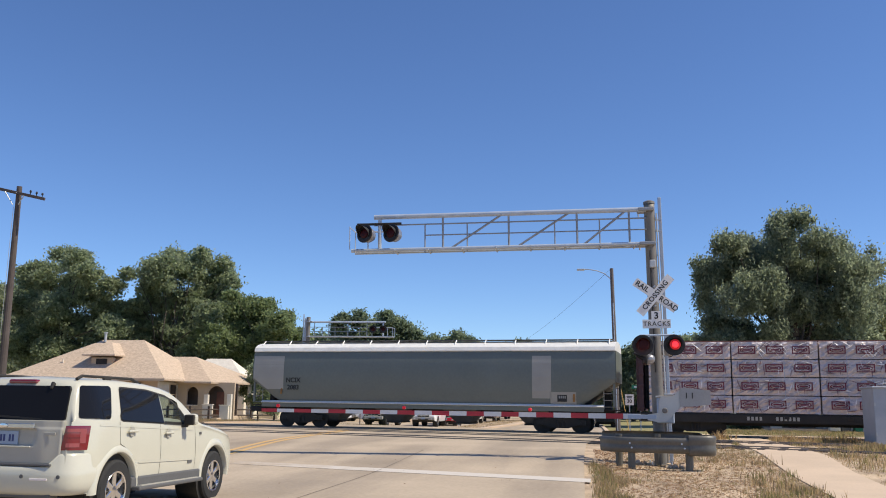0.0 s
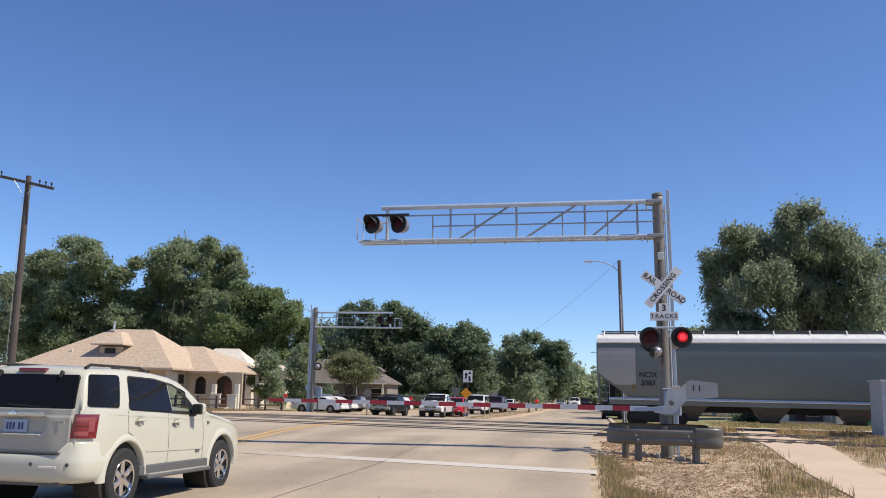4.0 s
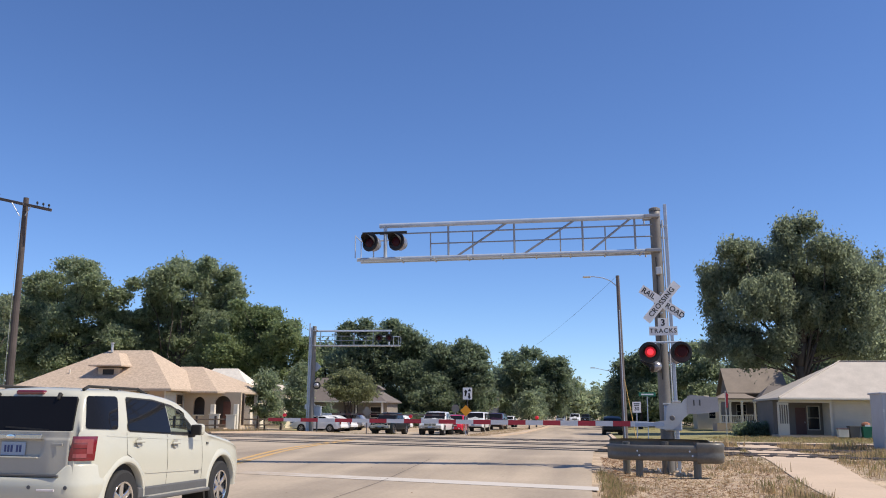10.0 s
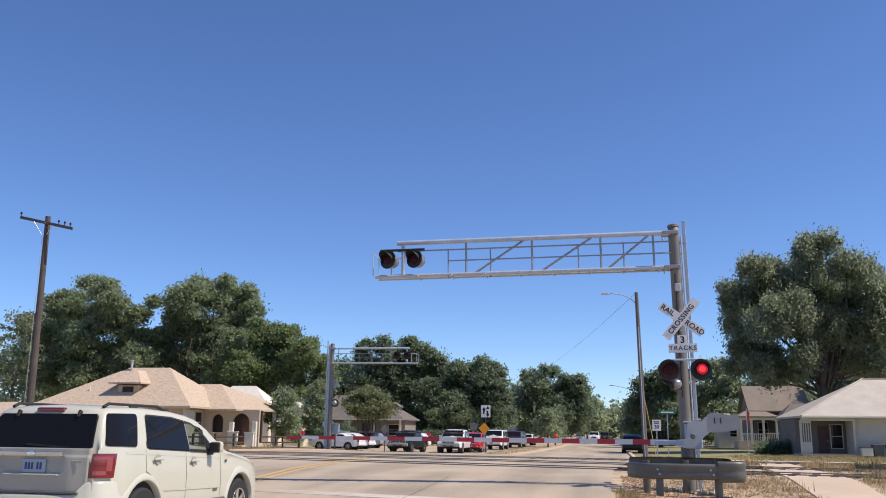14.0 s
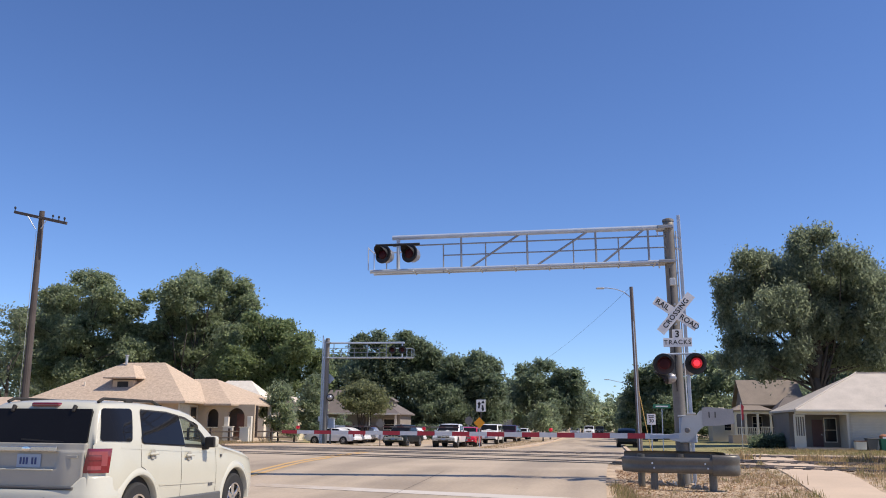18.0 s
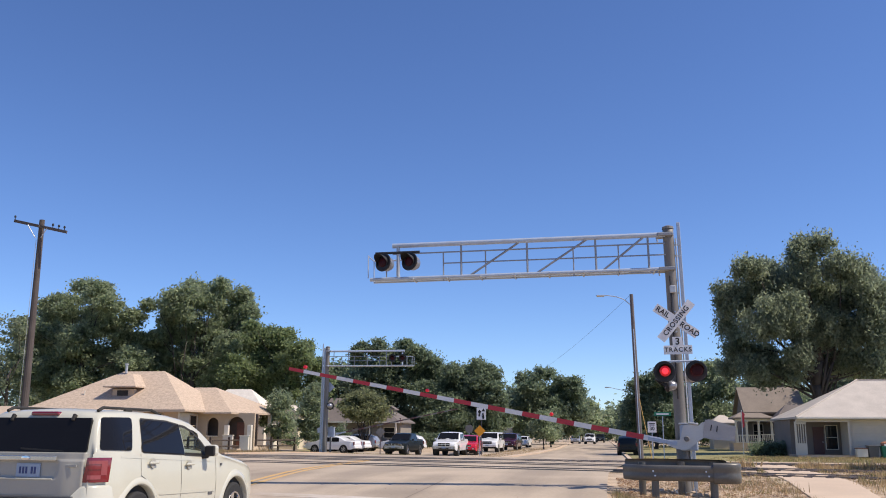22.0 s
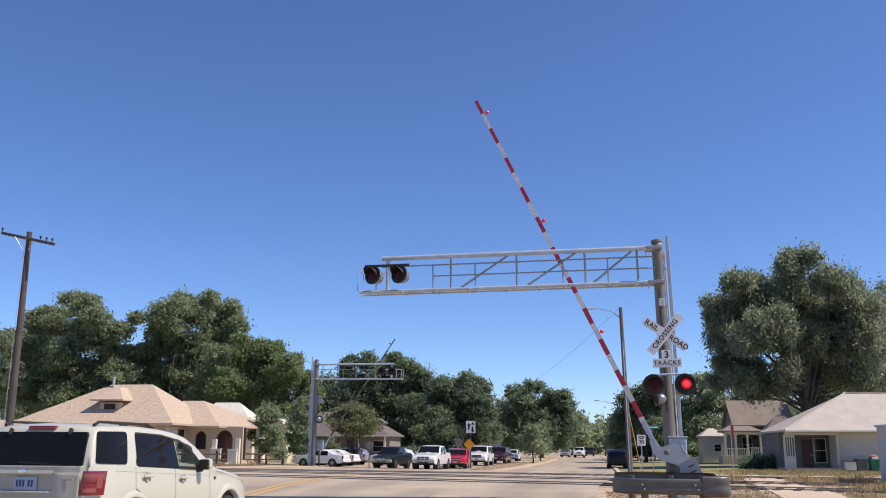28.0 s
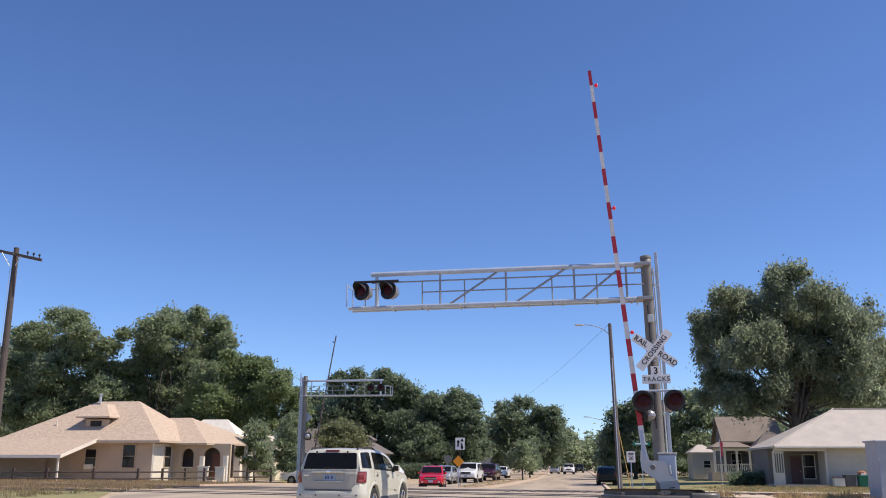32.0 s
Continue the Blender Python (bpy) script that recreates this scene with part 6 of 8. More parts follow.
def tailgate():
    """The tailgate below its glass: a gently curved panel with a crease and a sunk plate recess."""
    bm = bmesh.new()
    nx, nz = 48, 36
    grid = []
    for j in range(nz + 1):
        z = 0.698 + 0.478 * j / nz
        row = []
        for i in range(nx + 1):
            x = -0.70 + 1.40 * i / nx
            y = -0.048 + 0.036 * smooth01(0.45, 0.70, abs(x)) - 0.006 * math.sin(math.pi * j / nz)
            y += 0.016 * smooth01(1.085, 1.10, z)
            half = 0.40 - 0.30 * max(0.0, 0.98 - z)
            sunk = (1 - smooth01(half - 0.03, half + 0.01, abs(x))) * smooth01(0.882, 0.905, z) * (1 - smooth01(1.075, 1.09, z))
            row.append(bm.verts.new((x, y + 0.034 * sunk, z)))
        grid.append(row)
    for A, B in zip(grid, grid[1:]):
        for p, q, r, t in zip(A, A[1:], B[1:], B):
            bm.faces.new((p, q, r, t))
    rim = grid[0] + [r[-1] for r in grid[1:]] + grid[-1][-2::-1] + [r[0] for r in grid[-2:0:-1]]
    back = [bm.verts.new((v.co.x, v.co.y + 0.045, v.co.z)) for v in rim]
    for k in range(len(rim)):
        m = (k + 1) % len(rim)
        bm.faces.new((rim[m], rim[k], back[k], back[m]))
    return bm


def corner_patch(side, z0, z1, depth=0.014, y_end=0.235, nz=5, lean=0.045, span=(0, 7), raised=False):
    """A curved lens that wraps the rear corner of the body between two heights."""
    path = [(0.738, -0.004), (0.757, 0.0), (0.780, 0.012), (0.807, 0.042), (0.838, 0.095), (0.868, 0.165), (0.885, y_end)]
    bm = bmesh.new()
    rows_ = []
    n = len(path) - 1
    for i, (x, y) in list(enumerate(path))[span[0]:span[1]]:
        row = []
        for j in range(nz + 1):
            t = j / nz
            z = z0 + (z1 - z0) * t
            edge = min(i, n - i, j, nz - j)
            o = depth * (0.45 if edge == 0 and not raised else 1.0)
            shift = -lean * (1.12 - z) / 0.27 * (1 if i == 0 else 0.5 if i == 1 else 0.0)
            back = -0.035 * (1.12 - z) / 0.27 * (1 if i == n else 0)
            row.append(bm.verts.new((side * (x + shift + o * min(1.0, i / 4)), y + back - o * max(0.0, 1 - i / 4), z)))
        rows_.append(row)
    for A, B in zip(rows_, rows_[1:]):
        for a, b, c, d in zip(A, A[1:], B[1:], B):
            bm.faces.new((a, b, c, d))
    return bm


def white_suv():
    """The pearl white off-roader waiting in the next lane."""
    c = thing("suv", Matrix.Identity(4), "pearl white suv with dark tinted rear glass and chrome wheels", "suv")
    L, W, R = 4.38, 1.81, 0.358
    top = [(0, 0.98), (0.02, 1.08), (0.06, 1.21), (0.13, 1.42), (0.19, 1.56), (0.25, 1.625), (0.36, 1.655), (0.7, 1.672), (1.2, 1.675), (1.7, 1.655), (2.1, 1.615), (2.35, 1.565), (2.55, 1.475), (2.8, 1.315), (3.04, 1.175),
           (3.16, 1.135), (3.5, 1.09), (3.85, 1.035), (4.1, 0.965), (4.25, 0.875), (4.34, 0.74), (4.38, 0.60)]
    belt = [(0, 1.19), (0.5, 1.19), (1.0, 1.17), (2.7, 1.105), (3.2, 1.07), (4.38, 0.86)]
    wheels = (0.85, 3.51)
    S = Shape(L, W, top, belt, wheels, R, 0.36, (0.3, 3.1), tumble=0.185, arch=0.435)
    S.build(c, SUV_PAINT, holes=(1.98, 2.46), screen=(2.45, 3.03))
    for sx in (-0.38, 0.38):
        st = part("seat", boxed((sx, 1.80, 0.95), (0.48, 0.16, 0.62), rx=-10, bev=0.05), SEAT_TAN, c, "tan leather front seat")
        part("headrest", boxed((sx, 1.75, 1.36), (0.26, 0.10, 0.17), bev=0.04), SEAT_TAN, st)
        part("cushion", boxed((sx, 2.05, 0.68), (0.48, 0.5, 0.16), bev=0.05), SEAT_TAN, st)
    part("dashboard", boxed((0, 2.78, 0.98), (1.45, 0.34, 0.22), bev=0.06), CLADDING, c, "dark dashboard")
    part("cabin_floor", boxed((0, 2.1, 0.50), (1.5, 1.7, 0.05)), UNDER_BLACK, c)
    # black sheet added to pass for the shaded rear of the cabin
    part("cabin_shade_sheet", boxed((0, 1.60, 0.95), (1.46, 0.04, 0.9)), UNDER_BLACK, c, "black sheet standing in for the unlit cabin behind the front seats")

    # outlines of the side glass: lower and upper edge along the body
    q_lo = [(0.135, 1.215), (0.16, 1.205), (0.64, 1.195), (0.672, 1.21), (0.80, 1.50), (0.815, 1.555)]
    q_hi = [(0.135, 1.245), (0.20, 1.45), (0.235, 1.555), (0.265, 1.575), (0.77, 1.585), (0.80, 1.577), (0.815, 1.56)]
    d_lo = [(0.905, 1.20), (0.93, 1.180), (2.60, 1.118), (2.68, 1.118)]
    d_hi = [(0.905, 1.22), (1.00, 1.545), (1.03, 1.568), (1.65, 1.553), (2.12, 1.492), (2.30, 1.43), (2.50, 1.29), (2.66, 1.14), (2.68, 1.119)]

    def outline(lo, hi, grow=0.0):
        return lambda y: (lerp_rows(lo, y) - grow, max(lerp_rows(lo, y) - grow + 0.002, lerp_rows(hi, y) + grow))
    for side in (-1, 1):
        S.side_panel(c, "quarter_window", CAR_GLASS, outline(q_lo, q_hi), 0.135, 0.815, side, ny=40)
        S.side_panel(c, "side_window", CAR_GLASS, outline(d_lo, d_hi), 0.905, 1.955, side, ny=40)
        S.side_panel(c, "side_window", CLEAR_GLASS, outline(d_lo, d_hi), 1.965, 2.66, side, ny=30)
        S.side_panel(c, "window_surround", UNDER_BLACK, outline(d_lo, d_hi, 0.018), 0.89, 1.96, side, off=0.003, ny=40)
        S.side_panel(c, "window_surround", UNDER_BLACK, lambda y: (lerp_rows(d_lo, y) - 0.02, lerp_rows(d_lo, y) + 0.02), 1.96, 2.70, side, off=0.008, nz=1)
        S.side_panel(c, "window_surround", UNDER_BLACK, lambda y: (lerp_rows(d_hi, y) - 0.02, lerp_rows(d_hi, y) + 0.016), 1.96, 2.66, side, off=0.008, nz=1, ny=24)
        S.side_panel(c, "window_surround", UNDER_BLACK, lambda y: (lerp_rows(d_lo, y), max(lerp_rows(d_lo, y) + 0.01, lerp_rows(d_hi, y))), 2.44, 2.68, side, off=0.004)
        # door seams: the rear one follows the wheel arch
        S.side_panel(c, "door_seam", UNDER_BLACK, lambda y: (lerp_rows([(0.868, 0.90), (0.875, 0.90)], y), 1.16), 0.868, 0.875, side, off=0.002, ny=1, nz=8)
        S.side_panel(c, "door_seam", UNDER_BLACK, lambda y: (lerp_rows([(0.87, 0.895), (0.98, 0.85), (1.10, 0.76), (1.19, 0.66)], y), lerp_rows([(0.87, 0.905), (0.98, 0.86), (1.10, 0.77), (1.20, 0.66)], y)), 0.868, 1.20, side, off=0.002, nz=1)
        for yy, z0_, z1_ in ((1.86, 0.46, 1.13), (2.86, 0.50, 1.09)):
            S.side_panel(c, "door_seam", UNDER_BLACK, lambda y: (z0_, z1_), yy, yy + 0.007, side, off=0.002, ny=1, nz=8)
        S.side_panel(c, "door_crease", SUV_PAINT, lambda y: (0.652 - 0.02 * (y - 1.3), 0.672 - 0.02 * (y - 1.3)), 1.32, 2.84, side, off=0.007, nz=2, ny=20)
        S.side_panel(c, "belt_crease", SUV_PAINT, lambda y: (lerp_rows(belt, y) - 0.075, lerp_rows(belt, y) - 0.055), 0.45, 2.84, side, off=0.004, nz=2, ny=20)
        for wy in wheels:
            part("wheel_well", rodded((side * (W / 2 - 0.40), wy, R + 0.01), (side * (W / 2 - 0.07), wy, R + 0.01), 0.43, n=26), UNDER_BLACK, c)
            bm = bmesh.new()
            rows_ = []
            for i in range(23):
                a = radians(-3 + 186 * i / 22)
                rows_.append([bm.verts.new((side * (W / 2 + dx), wy + r * math.cos(a), R + 0.01 + r * math.sin(a))) for dx, r in ((-0.09, 0.425), (0.010, 0.432), (0.016, 0.446), (0.010, 0.475), (-0.012, 0.53), (-0.05, 0.535))])
            for A, B in zip(rows_, rows_[1:]):
                for q in range(5):
                    bm.faces.new((A[q], A[q + 1], B[q + 1], B[q]))
            part("arch_flare", bm, SUV_PAINT, c, smooth=True)
        part("rocker_cladding", boxed((side * (W / 2 - 0.03), 2.10, 0.425), (0.085, 1.86, 0.13), bev=0.02), CLADDING, c, "dark grey sill cladding")
        part("step_bar", boxed((side * (W / 2 + 0.03), 2.10, 0.352), (0.13, 1.74, 0.05), bev=0.016), CLADDING, c, "dark grey side step")
        part("step_tread", boxed((side * (W / 2 + 0.035), 2.10, 0.380), (0.09, 1.60, 0.010), bev=0.003), SILVER_AND_SHADE, c)
        part("badge", boxed((side * (W / 2 + 0.0), 2.70, 0.605), (0.012, 0.12, 0.04)), CLADDING, c)
        part("fender_badge", boxed((side * (W / 2 - 0.012), 3.02, 0.985), (0.012, 0.05, 0.035)), CLADDING, c)
        for yy, zz in ((1.12, 1.045), (2.05, 1.008)):
            part("door_handle", boxed((side * (W / 2 + 0.014), yy, zz), (0.03, 0.21, 0.032), bev=0.012), SUV_PAINT, c)
            part("handle_cup", turned([(-0.003, 0.0), (-0.003, 0.06), (0.003, 0.06), (0.003, 0.0)], "x", 18), SILVER_AND_SHADE, c).matrix_basis = pose(side * (W / 2 + 0.0), yy, zz - 0.004)
        mr = part("mirror", boxed((side * (W / 2 + 0.075), 2.47, 1.178), (0.15, 0.04, 0.14), bev=0.018), UNDER_BLACK, c, "black door mirror")
        part("mirror_shell", boxed((side * (W / 2 + 0.085), 2.53, 1.182), (0.165, 0.11, 0.16), bev=0.045), SUV_PAINT, mr, "white mirror shell")
        part("mirror_stalk", boxed((side * (W / 2 - 0.01), 2.50, 1.10), (0.08, 0.10, 0.05), bev=0.015), UNDER_BLACK, mr)
        part("headlight", boxed((side * 0.60, 4.20, 0.80), (0.3, 0.16, 0.18), bev=0.03), TAIL_CLEAR, c)
        # tail lamps wrap round the corner
        tl = new("tail_lamp")
        tl.parent = c
        part("lens", corner_patch(side, 0.852, 1.122), TAIL_RED, tl, "red lamp lens", smooth=True)
        part("clear_lens", corner_patch(side, 0.885, 0.930, depth=0.0175, nz=2, lean=0.02, span=(1, 5), raised=True), TAIL_PINK, tl, "clear reversing lens")
        part("bright_lens", corner_patch(side, 1.050, 1.090, depth=0.0175, nz=2, lean=0.0, span=(1, 6), raised=True), TAIL_PINK, tl, "pinkish upper lens")
        part("bright_lens", corner_patch(side, 0.930, 1.050, depth=0.0175, nz=4, lean=0.0, span=(4, 6), raised=True), TAIL_PINK, tl, "pinkish upright lens")
        part("lens_rib", corner_patch(side, 0.985, 0.992, depth=0.0175, nz=1, lean=0.02, span=(1, 5), raised=True), TAIL_DARK, tl)
        rr = part("roof_rail", rodded((side * 0.60, 0.42, 1.690), (side * 0.60, 1.50, 1.697), 0.017, n=8), UNDER_BLACK, c, "black roof rail")
        part("rail_end", rodded((side * 0.60, 0.32, 1.650), (side * 0.60, 0.42, 1.690), 0.02, n=8), UNDER_BLACK, rr)
        part("rail_end", rodded((side * 0.60, 1.50, 1.697), (side * 0.60, 1.68, 1.650), 0.02, n=8), UNDER_BLACK, rr)
        part("rail_foot", boxed((side * 0.60, 0.95, 1.675), (0.035, 0.16, 0.045), bev=0.01), UNDER_BLACK, rr)
    # tailgate: glass, silver band, plate recess, lower panel, bumper
    rw = bmesh.new()
    rim_ = [(-0.685, 1.19), (-0.66, 1.175), (0.66, 1.175), (0.685, 1.19), (0.64, 1.53), (0.61, 1.565), (-0.61, 1.565), (-0.64, 1.53)]
    prism(rw, [(x, z) for x, z in rim_], -0.012, 0.03, "y")
    for v in rw.verts:
        v.co.y += 0.042 + (v.co.z - 1.19) * 0.37
    part("rear_window", rw, CAR_GLASS, c, "dark tinted rear window")
    part("third_brake_light", boxed((0, 0.225, 1.612), (0.36, 0.10, 0.05), bev=0.02), TAIL_RED, c, "red high brake light")
    for sx in (-0.40, 0.40):
        part("glass_hinge", boxed((sx, 0.172, 1.565), (0.035, 0.05, 0.085), bev=0.008, rx=-26), UNDER_BLACK, c)
    # grey colour stands in for shade on the pearl white tailgate
    part("tailgate", tailgate(), SILVER_AND_SHADE, c, "pearl white tailgate painted greyer for its shade, with a plate recess", smooth=True)
    part("tailgate_band", boxed((-0.02, -0.052, 1.112), (0.80, 0.03, 0.062), bev=0.012), BAND_SILVER, c, "silver band across the tailgate")
    part("plate_lip", boxed((0, -0.052, 0.884), (0.70, 0.03, 0.016), bev=0.006), SUV_PAINT, c)
    pl = part("number_plate", boxed((0.02, -0.030, 0.978), (0.305, 0.012, 0.150), bev=0.004), PLATE, c, "pale blue number plate")
    for k, bx in enumerate((-0.10, -0.06, -0.02, 0.05, 0.09)):
        part("plate_bar", boxed((bx + 0.02, -0.038, 0.978), (0.022, 0.006, 0.075)), PLATE_BAR, pl)
    part("badge", turned([(-0.012, 0.0), (-0.010, 0.055), (0.0, 0.06), (0.0, 0.0)], "y", 18), CHROME, c, "oval chrome badge").matrix_basis = Matrix.Translation((0.0, -0.068, 1.112)) @ Matrix.Diagonal((1.0, 1.0, 0.42, 1))
    for sx in (-0.57, 0.57):
        part("badge", boxed((sx, -0.046, 1.03), (0.14, 0.010, 0.03), bev=0.004), CHROME if sx < 0 else SILVER_AND_SHADE, c)
    part("wiper", boxed((0.12, 0.038, 1.20), (0.55, 0.02, 0.02), ry=3), UNDER_BLACK, c)
    part("bumper", rear_bumper(), SUV_PAINT, c, "white rear bumper", smooth=True)
    part("tailgate_strip", boxed((0, -0.050, 0.690), (1.24, 0.04, 0.026), bev=0.008), CLADDING, c, "dark strip above the bumper")
    for sx in (-0.50, 0.50):
        part("reflector", boxed((sx, -0.080, 0.535), (0.20, 0.014, 0.026), bev=0.005, rz=8 if sx > 0 else -8), TAIL_CLEAR, c, "small pale bumper reflector")
    part("bumper_skid", boxed((0, 0.06, 0.36), (1.25, 0.16, 0.07), bev=0.02), CLADDING, c)
    for sx in (-0.72, -0.30, 0.30, 0.72):
        part("parking_sensor", turned([(-0.006, 0.0), (-0.006, 0.022), (0.004, 0.022), (0.004, 0.0)], "y", 10), CLADDING, c).matrix_basis = pose(sx, -0.090 if abs(sx) < 0.4 else -0.046, 0.565)
    part("underbody", boxed((0, 2.2, 0.36), (1.5, 3.6, 0.12)), UNDER_BLACK, c)
    part("windscreen", quad_panel(bmesh.new(), [(-0.74, 3.04, 1.20), (0.74, 3.04, 1.20), (0.60, 2.42, 1.565), (-0.60, 2.42, 1.565)], 0.012), CLEAR_GLASS, c)
    ws = [wheel(c, s * (W / 2 - 0.115), wy, R, 0.23, 6, True) for s in (-1, 1) for wy in wheels]
    return c, ws


suv, suv_wheels = white_suv()
pick_dark = simple_car("pickup", CAR_DARK, "dark green pickup truck with a brush bar waiting at the crossing", Matrix.Identity(4), True, group="waiting vehicles", height=0.94, width=0.88)
pick_white = simple_car("pickup", CAR_WHITE, "white pickup truck with chrome grille waiting at the crossing", Matrix.Identity(4), True, group="waiting vehicles")
bar = part("brush_bar", rodded((-0.62, 5.72, 0.50), (-0.62, 5.74, 0.90), 0.03, n=8), CHROME, pick_dark, "chrome tube brush bar")
part("tube", rodded((0.62, 5.72, 0.50), (0.62, 5.74, 0.90), 0.03, n=8), CHROME, bar)
for zz in (0.54, 0.72, 0.90):
    part("tube", rodded((-0.62, 5.74, zz), (0.62, 5.74, zz), 0.028, n=8), CHROME, bar)
red_car = simple_car("hatch", CAR_RED, "bright red hatchback waiting behind the pickup", Matrix.Identity(4), group="waiting vehicles")
white_queue = simple_car("suv", CAR_WHITE, "large white suv waiting in the queue", parked(-10.1, 89.5, 177), group="waiting vehicles")
simple_car("suv", CAR_MAROON, "dark maroon suv in the queue behind the median", parked(-9.2, 100, 176), group="waiting vehicles", height=0.96)
simple_car("hatch", CAR_GREY, "silver car further back in the queue", parked(-11.6, 82, 178), group="waiting vehicles")
simple_car("sedan", CAR_WHITE, "white sedan far back in the queue", parked(-9.55, 121, 176), group="waiting vehicles")
simple_car("sedan", CAR_WHITE, "white sedan parked in the side street", parked(-20.75, 76.0, 82), group="parked cars")
simple_car("sedan", CAR_WHITE, "white sedan parked further back in the side street", parked(-20.9, 80.0, 82), group="parked cars")
simple_car("hatch", CAR_GREY, "silver car parked beyond the stop sign", parked(-21.4, 86, 84), group="parked cars")
simple_car("hatch", CAR_WHITE, "white hatchback parked behind the dark pickup", parked(-16.2, 83, 84), group="parked cars")
simple_car("hatch", CAR_DARK, "dark car parked at the kerb under the lamp pole", parked(2.59, 78.5, -1), group="parked cars")
for cx, cy, kd, mt, lb in ((-1.2, 170, "suv", CAR_WHITE, "white car far down the road"), (-4.0, 178, "sedan", CAR_GREY, "silver car far down the road"), (0.8, 205, "suv", CAR_DARK, "dark car far down the road")):
    simple_car(kd, mt, lb, parked(cx, cy, 178), group="distant cars")


# ---- houses ----
SIDING_SUN = material("pale_yellow_siding", (0.68, 0.60, 0.42), 0.8, var=0.08, scale=1, fine=20)
PORCH_DARK = material("dark_brown_and_porch_shade", (0.10, 0.075, 0.06), 0.8, var=0.15)
# tan with porch and tree shade mixed into its colour
PORCH_TAN = material("tan_with_painted_shade", (0.20, 0.17, 0.145), 0.8, var=0.12, scale=1, fine=20)
ROOF_PALE = material("bleached_cream_shingle", (0.68, 0.62, 0.53), 0.9, var=0.14, scale=2, fine=12, bump=0.4)
def hip_roof(bm, x0, x1, y0, y1, z0, z1, ridge, thick=0.14):
    """A hipped roof over a rectangle; ridge = (xa, xb) or ((xa, ya), (xb, yb))."""
    (xa, ya), (xb, yb) = ridge
    lo = [bm.verts.new(p) for p in ((x0, y0, z0 - thick), (x1, y0, z0 - thick), (x1, y1, z0 - thick), (x0, y1, z0 - thick))]
    ea = [bm.verts.new(p) for p in ((x0, y0, z0), (x1, y0, z0), (x1, y1, z0), (x0, y1, z0))]
    a, b = bm.verts.new((xa, ya, z1)), bm.verts.new((xb, yb, z1))
    bm.faces.new(lo[::-1])
    for i in range(4):
        bm.faces.new((lo[i], lo[(i + 1) % 4], ea[(i + 1) % 4], ea[i]))
    bm.faces.new((ea[0], ea[1], b, a))
    bm.faces.new((ea[1], ea[2], b))
    bm.faces.new((ea[2], ea[3], a, b))
    bm.faces.new((ea[3], ea[0], a))
    return bm


def window(parent, x, y, z, w, h, rz=0, frame_mat=None, name="window", blind=None):
    e = new(name)
    e.parent = parent
    e.matrix_basis = pose(x, y, z, 0, 0, rz)
    fm = frame_mat or TRIM_CREAM
    bm = bmesh.new()
    f = 0.06
    for c, s in (((0, 0, h / 2), (w + 2 * f, 0.08, f)), ((0, 0, -h / 2), (w + 2 * f, 0.1, f)), ((-w / 2 - f / 2, 0, 0), (f, 0.08, h)), ((w / 2 + f / 2, 0, 0), (f, 0.08, h)), ((0, 0.005, 0), (w, 0.05, 0.035))):
        box(bm, c, s)
    part("window_frame", bm, fm, e)
    part("pane", boxed((0, 0.012, h / 4), (w, 0.012, h / 2 - 0.02)), WINDOW_DARK, e)
    part("pane", boxed((0, 0.022, -h / 4), (w, 0.012, h / 2 - 0.02)), WINDOW_DARK, e)
    return e


def arched_wall(x0, x1, z0, z1, y, thick, arches):
    """A wall along x with arched openings cut through it: (centre, width, sill height, spring height)."""
    bm = bmesh.new()
    cuts = {x0, x1}
    for c, w, sill, spring in arches:
        cuts |= {c - w / 2 * math.cos(math.pi * i / 16) for i in range(17)}
    xs = sorted(cuts)
    for xa, xb in zip(xs, xs[1:]):
        xm = (xa + xb) / 2
        hit = [a for a in arches if abs(xm - a[0]) < a[1] / 2]
        if not hit:
            box(bm, (xm, y, (z0 + z1) / 2), (xb - xa, thick, z1 - z0))
            continue
        c, w, sill, spring = hit[0]

        def top(x):
            return spring + math.sqrt(max(0.0, (w / 2) ** 2 - (x - c) ** 2))
        prism(bm, [(xa, top(xa)), (xb, top(xb)), (xb, z1), (xa, z1)], y - thick / 2, y + thick / 2, "y")
        if sill > z0:
            box(bm, (xm, y, (z0 + sill) / 2), (xb - xa, thick, sill - z0))
    bmesh.ops.remove_doubles(bm, verts=bm.verts[:], dist=0.0005)
    return bm


def wing_roof():
    """Hipped roof of the porch wing, with its front corner cut off at a slant."""
    bm = bmesh.new()
    ring = [(-34.0, 65.0), (-28.0, 65.0), (-26.35, 68.0), (-26.35, 74.0), (-34.0, 74.0)]
    lo = [bm.verts.new((x, y, 2.86)) for x, y in ring]
    ea = [bm.verts.new((x, y, 3.0)) for x, y in ring]
    a, b = bm.verts.new((-33.3, 69.5, 5.14)), bm.verts.new((-31.4, 69.5, 5.14))
    bm.faces.new(lo[::-1])
    for i in range(5):
        bm.faces.new((lo[i], lo[(i + 1) % 5], ea[(i + 1) % 5], ea[i]))
    bm.faces.new((ea[0], ea[1], b, a))
    bm.faces.new((ea[1], ea[2], b))
    bm.faces.new((ea[2], ea[3], b))
    bm.faces.new((ea[3], ea[4], a, b))
    bm.faces.new((ea[4], ea[0], a))
    return bm


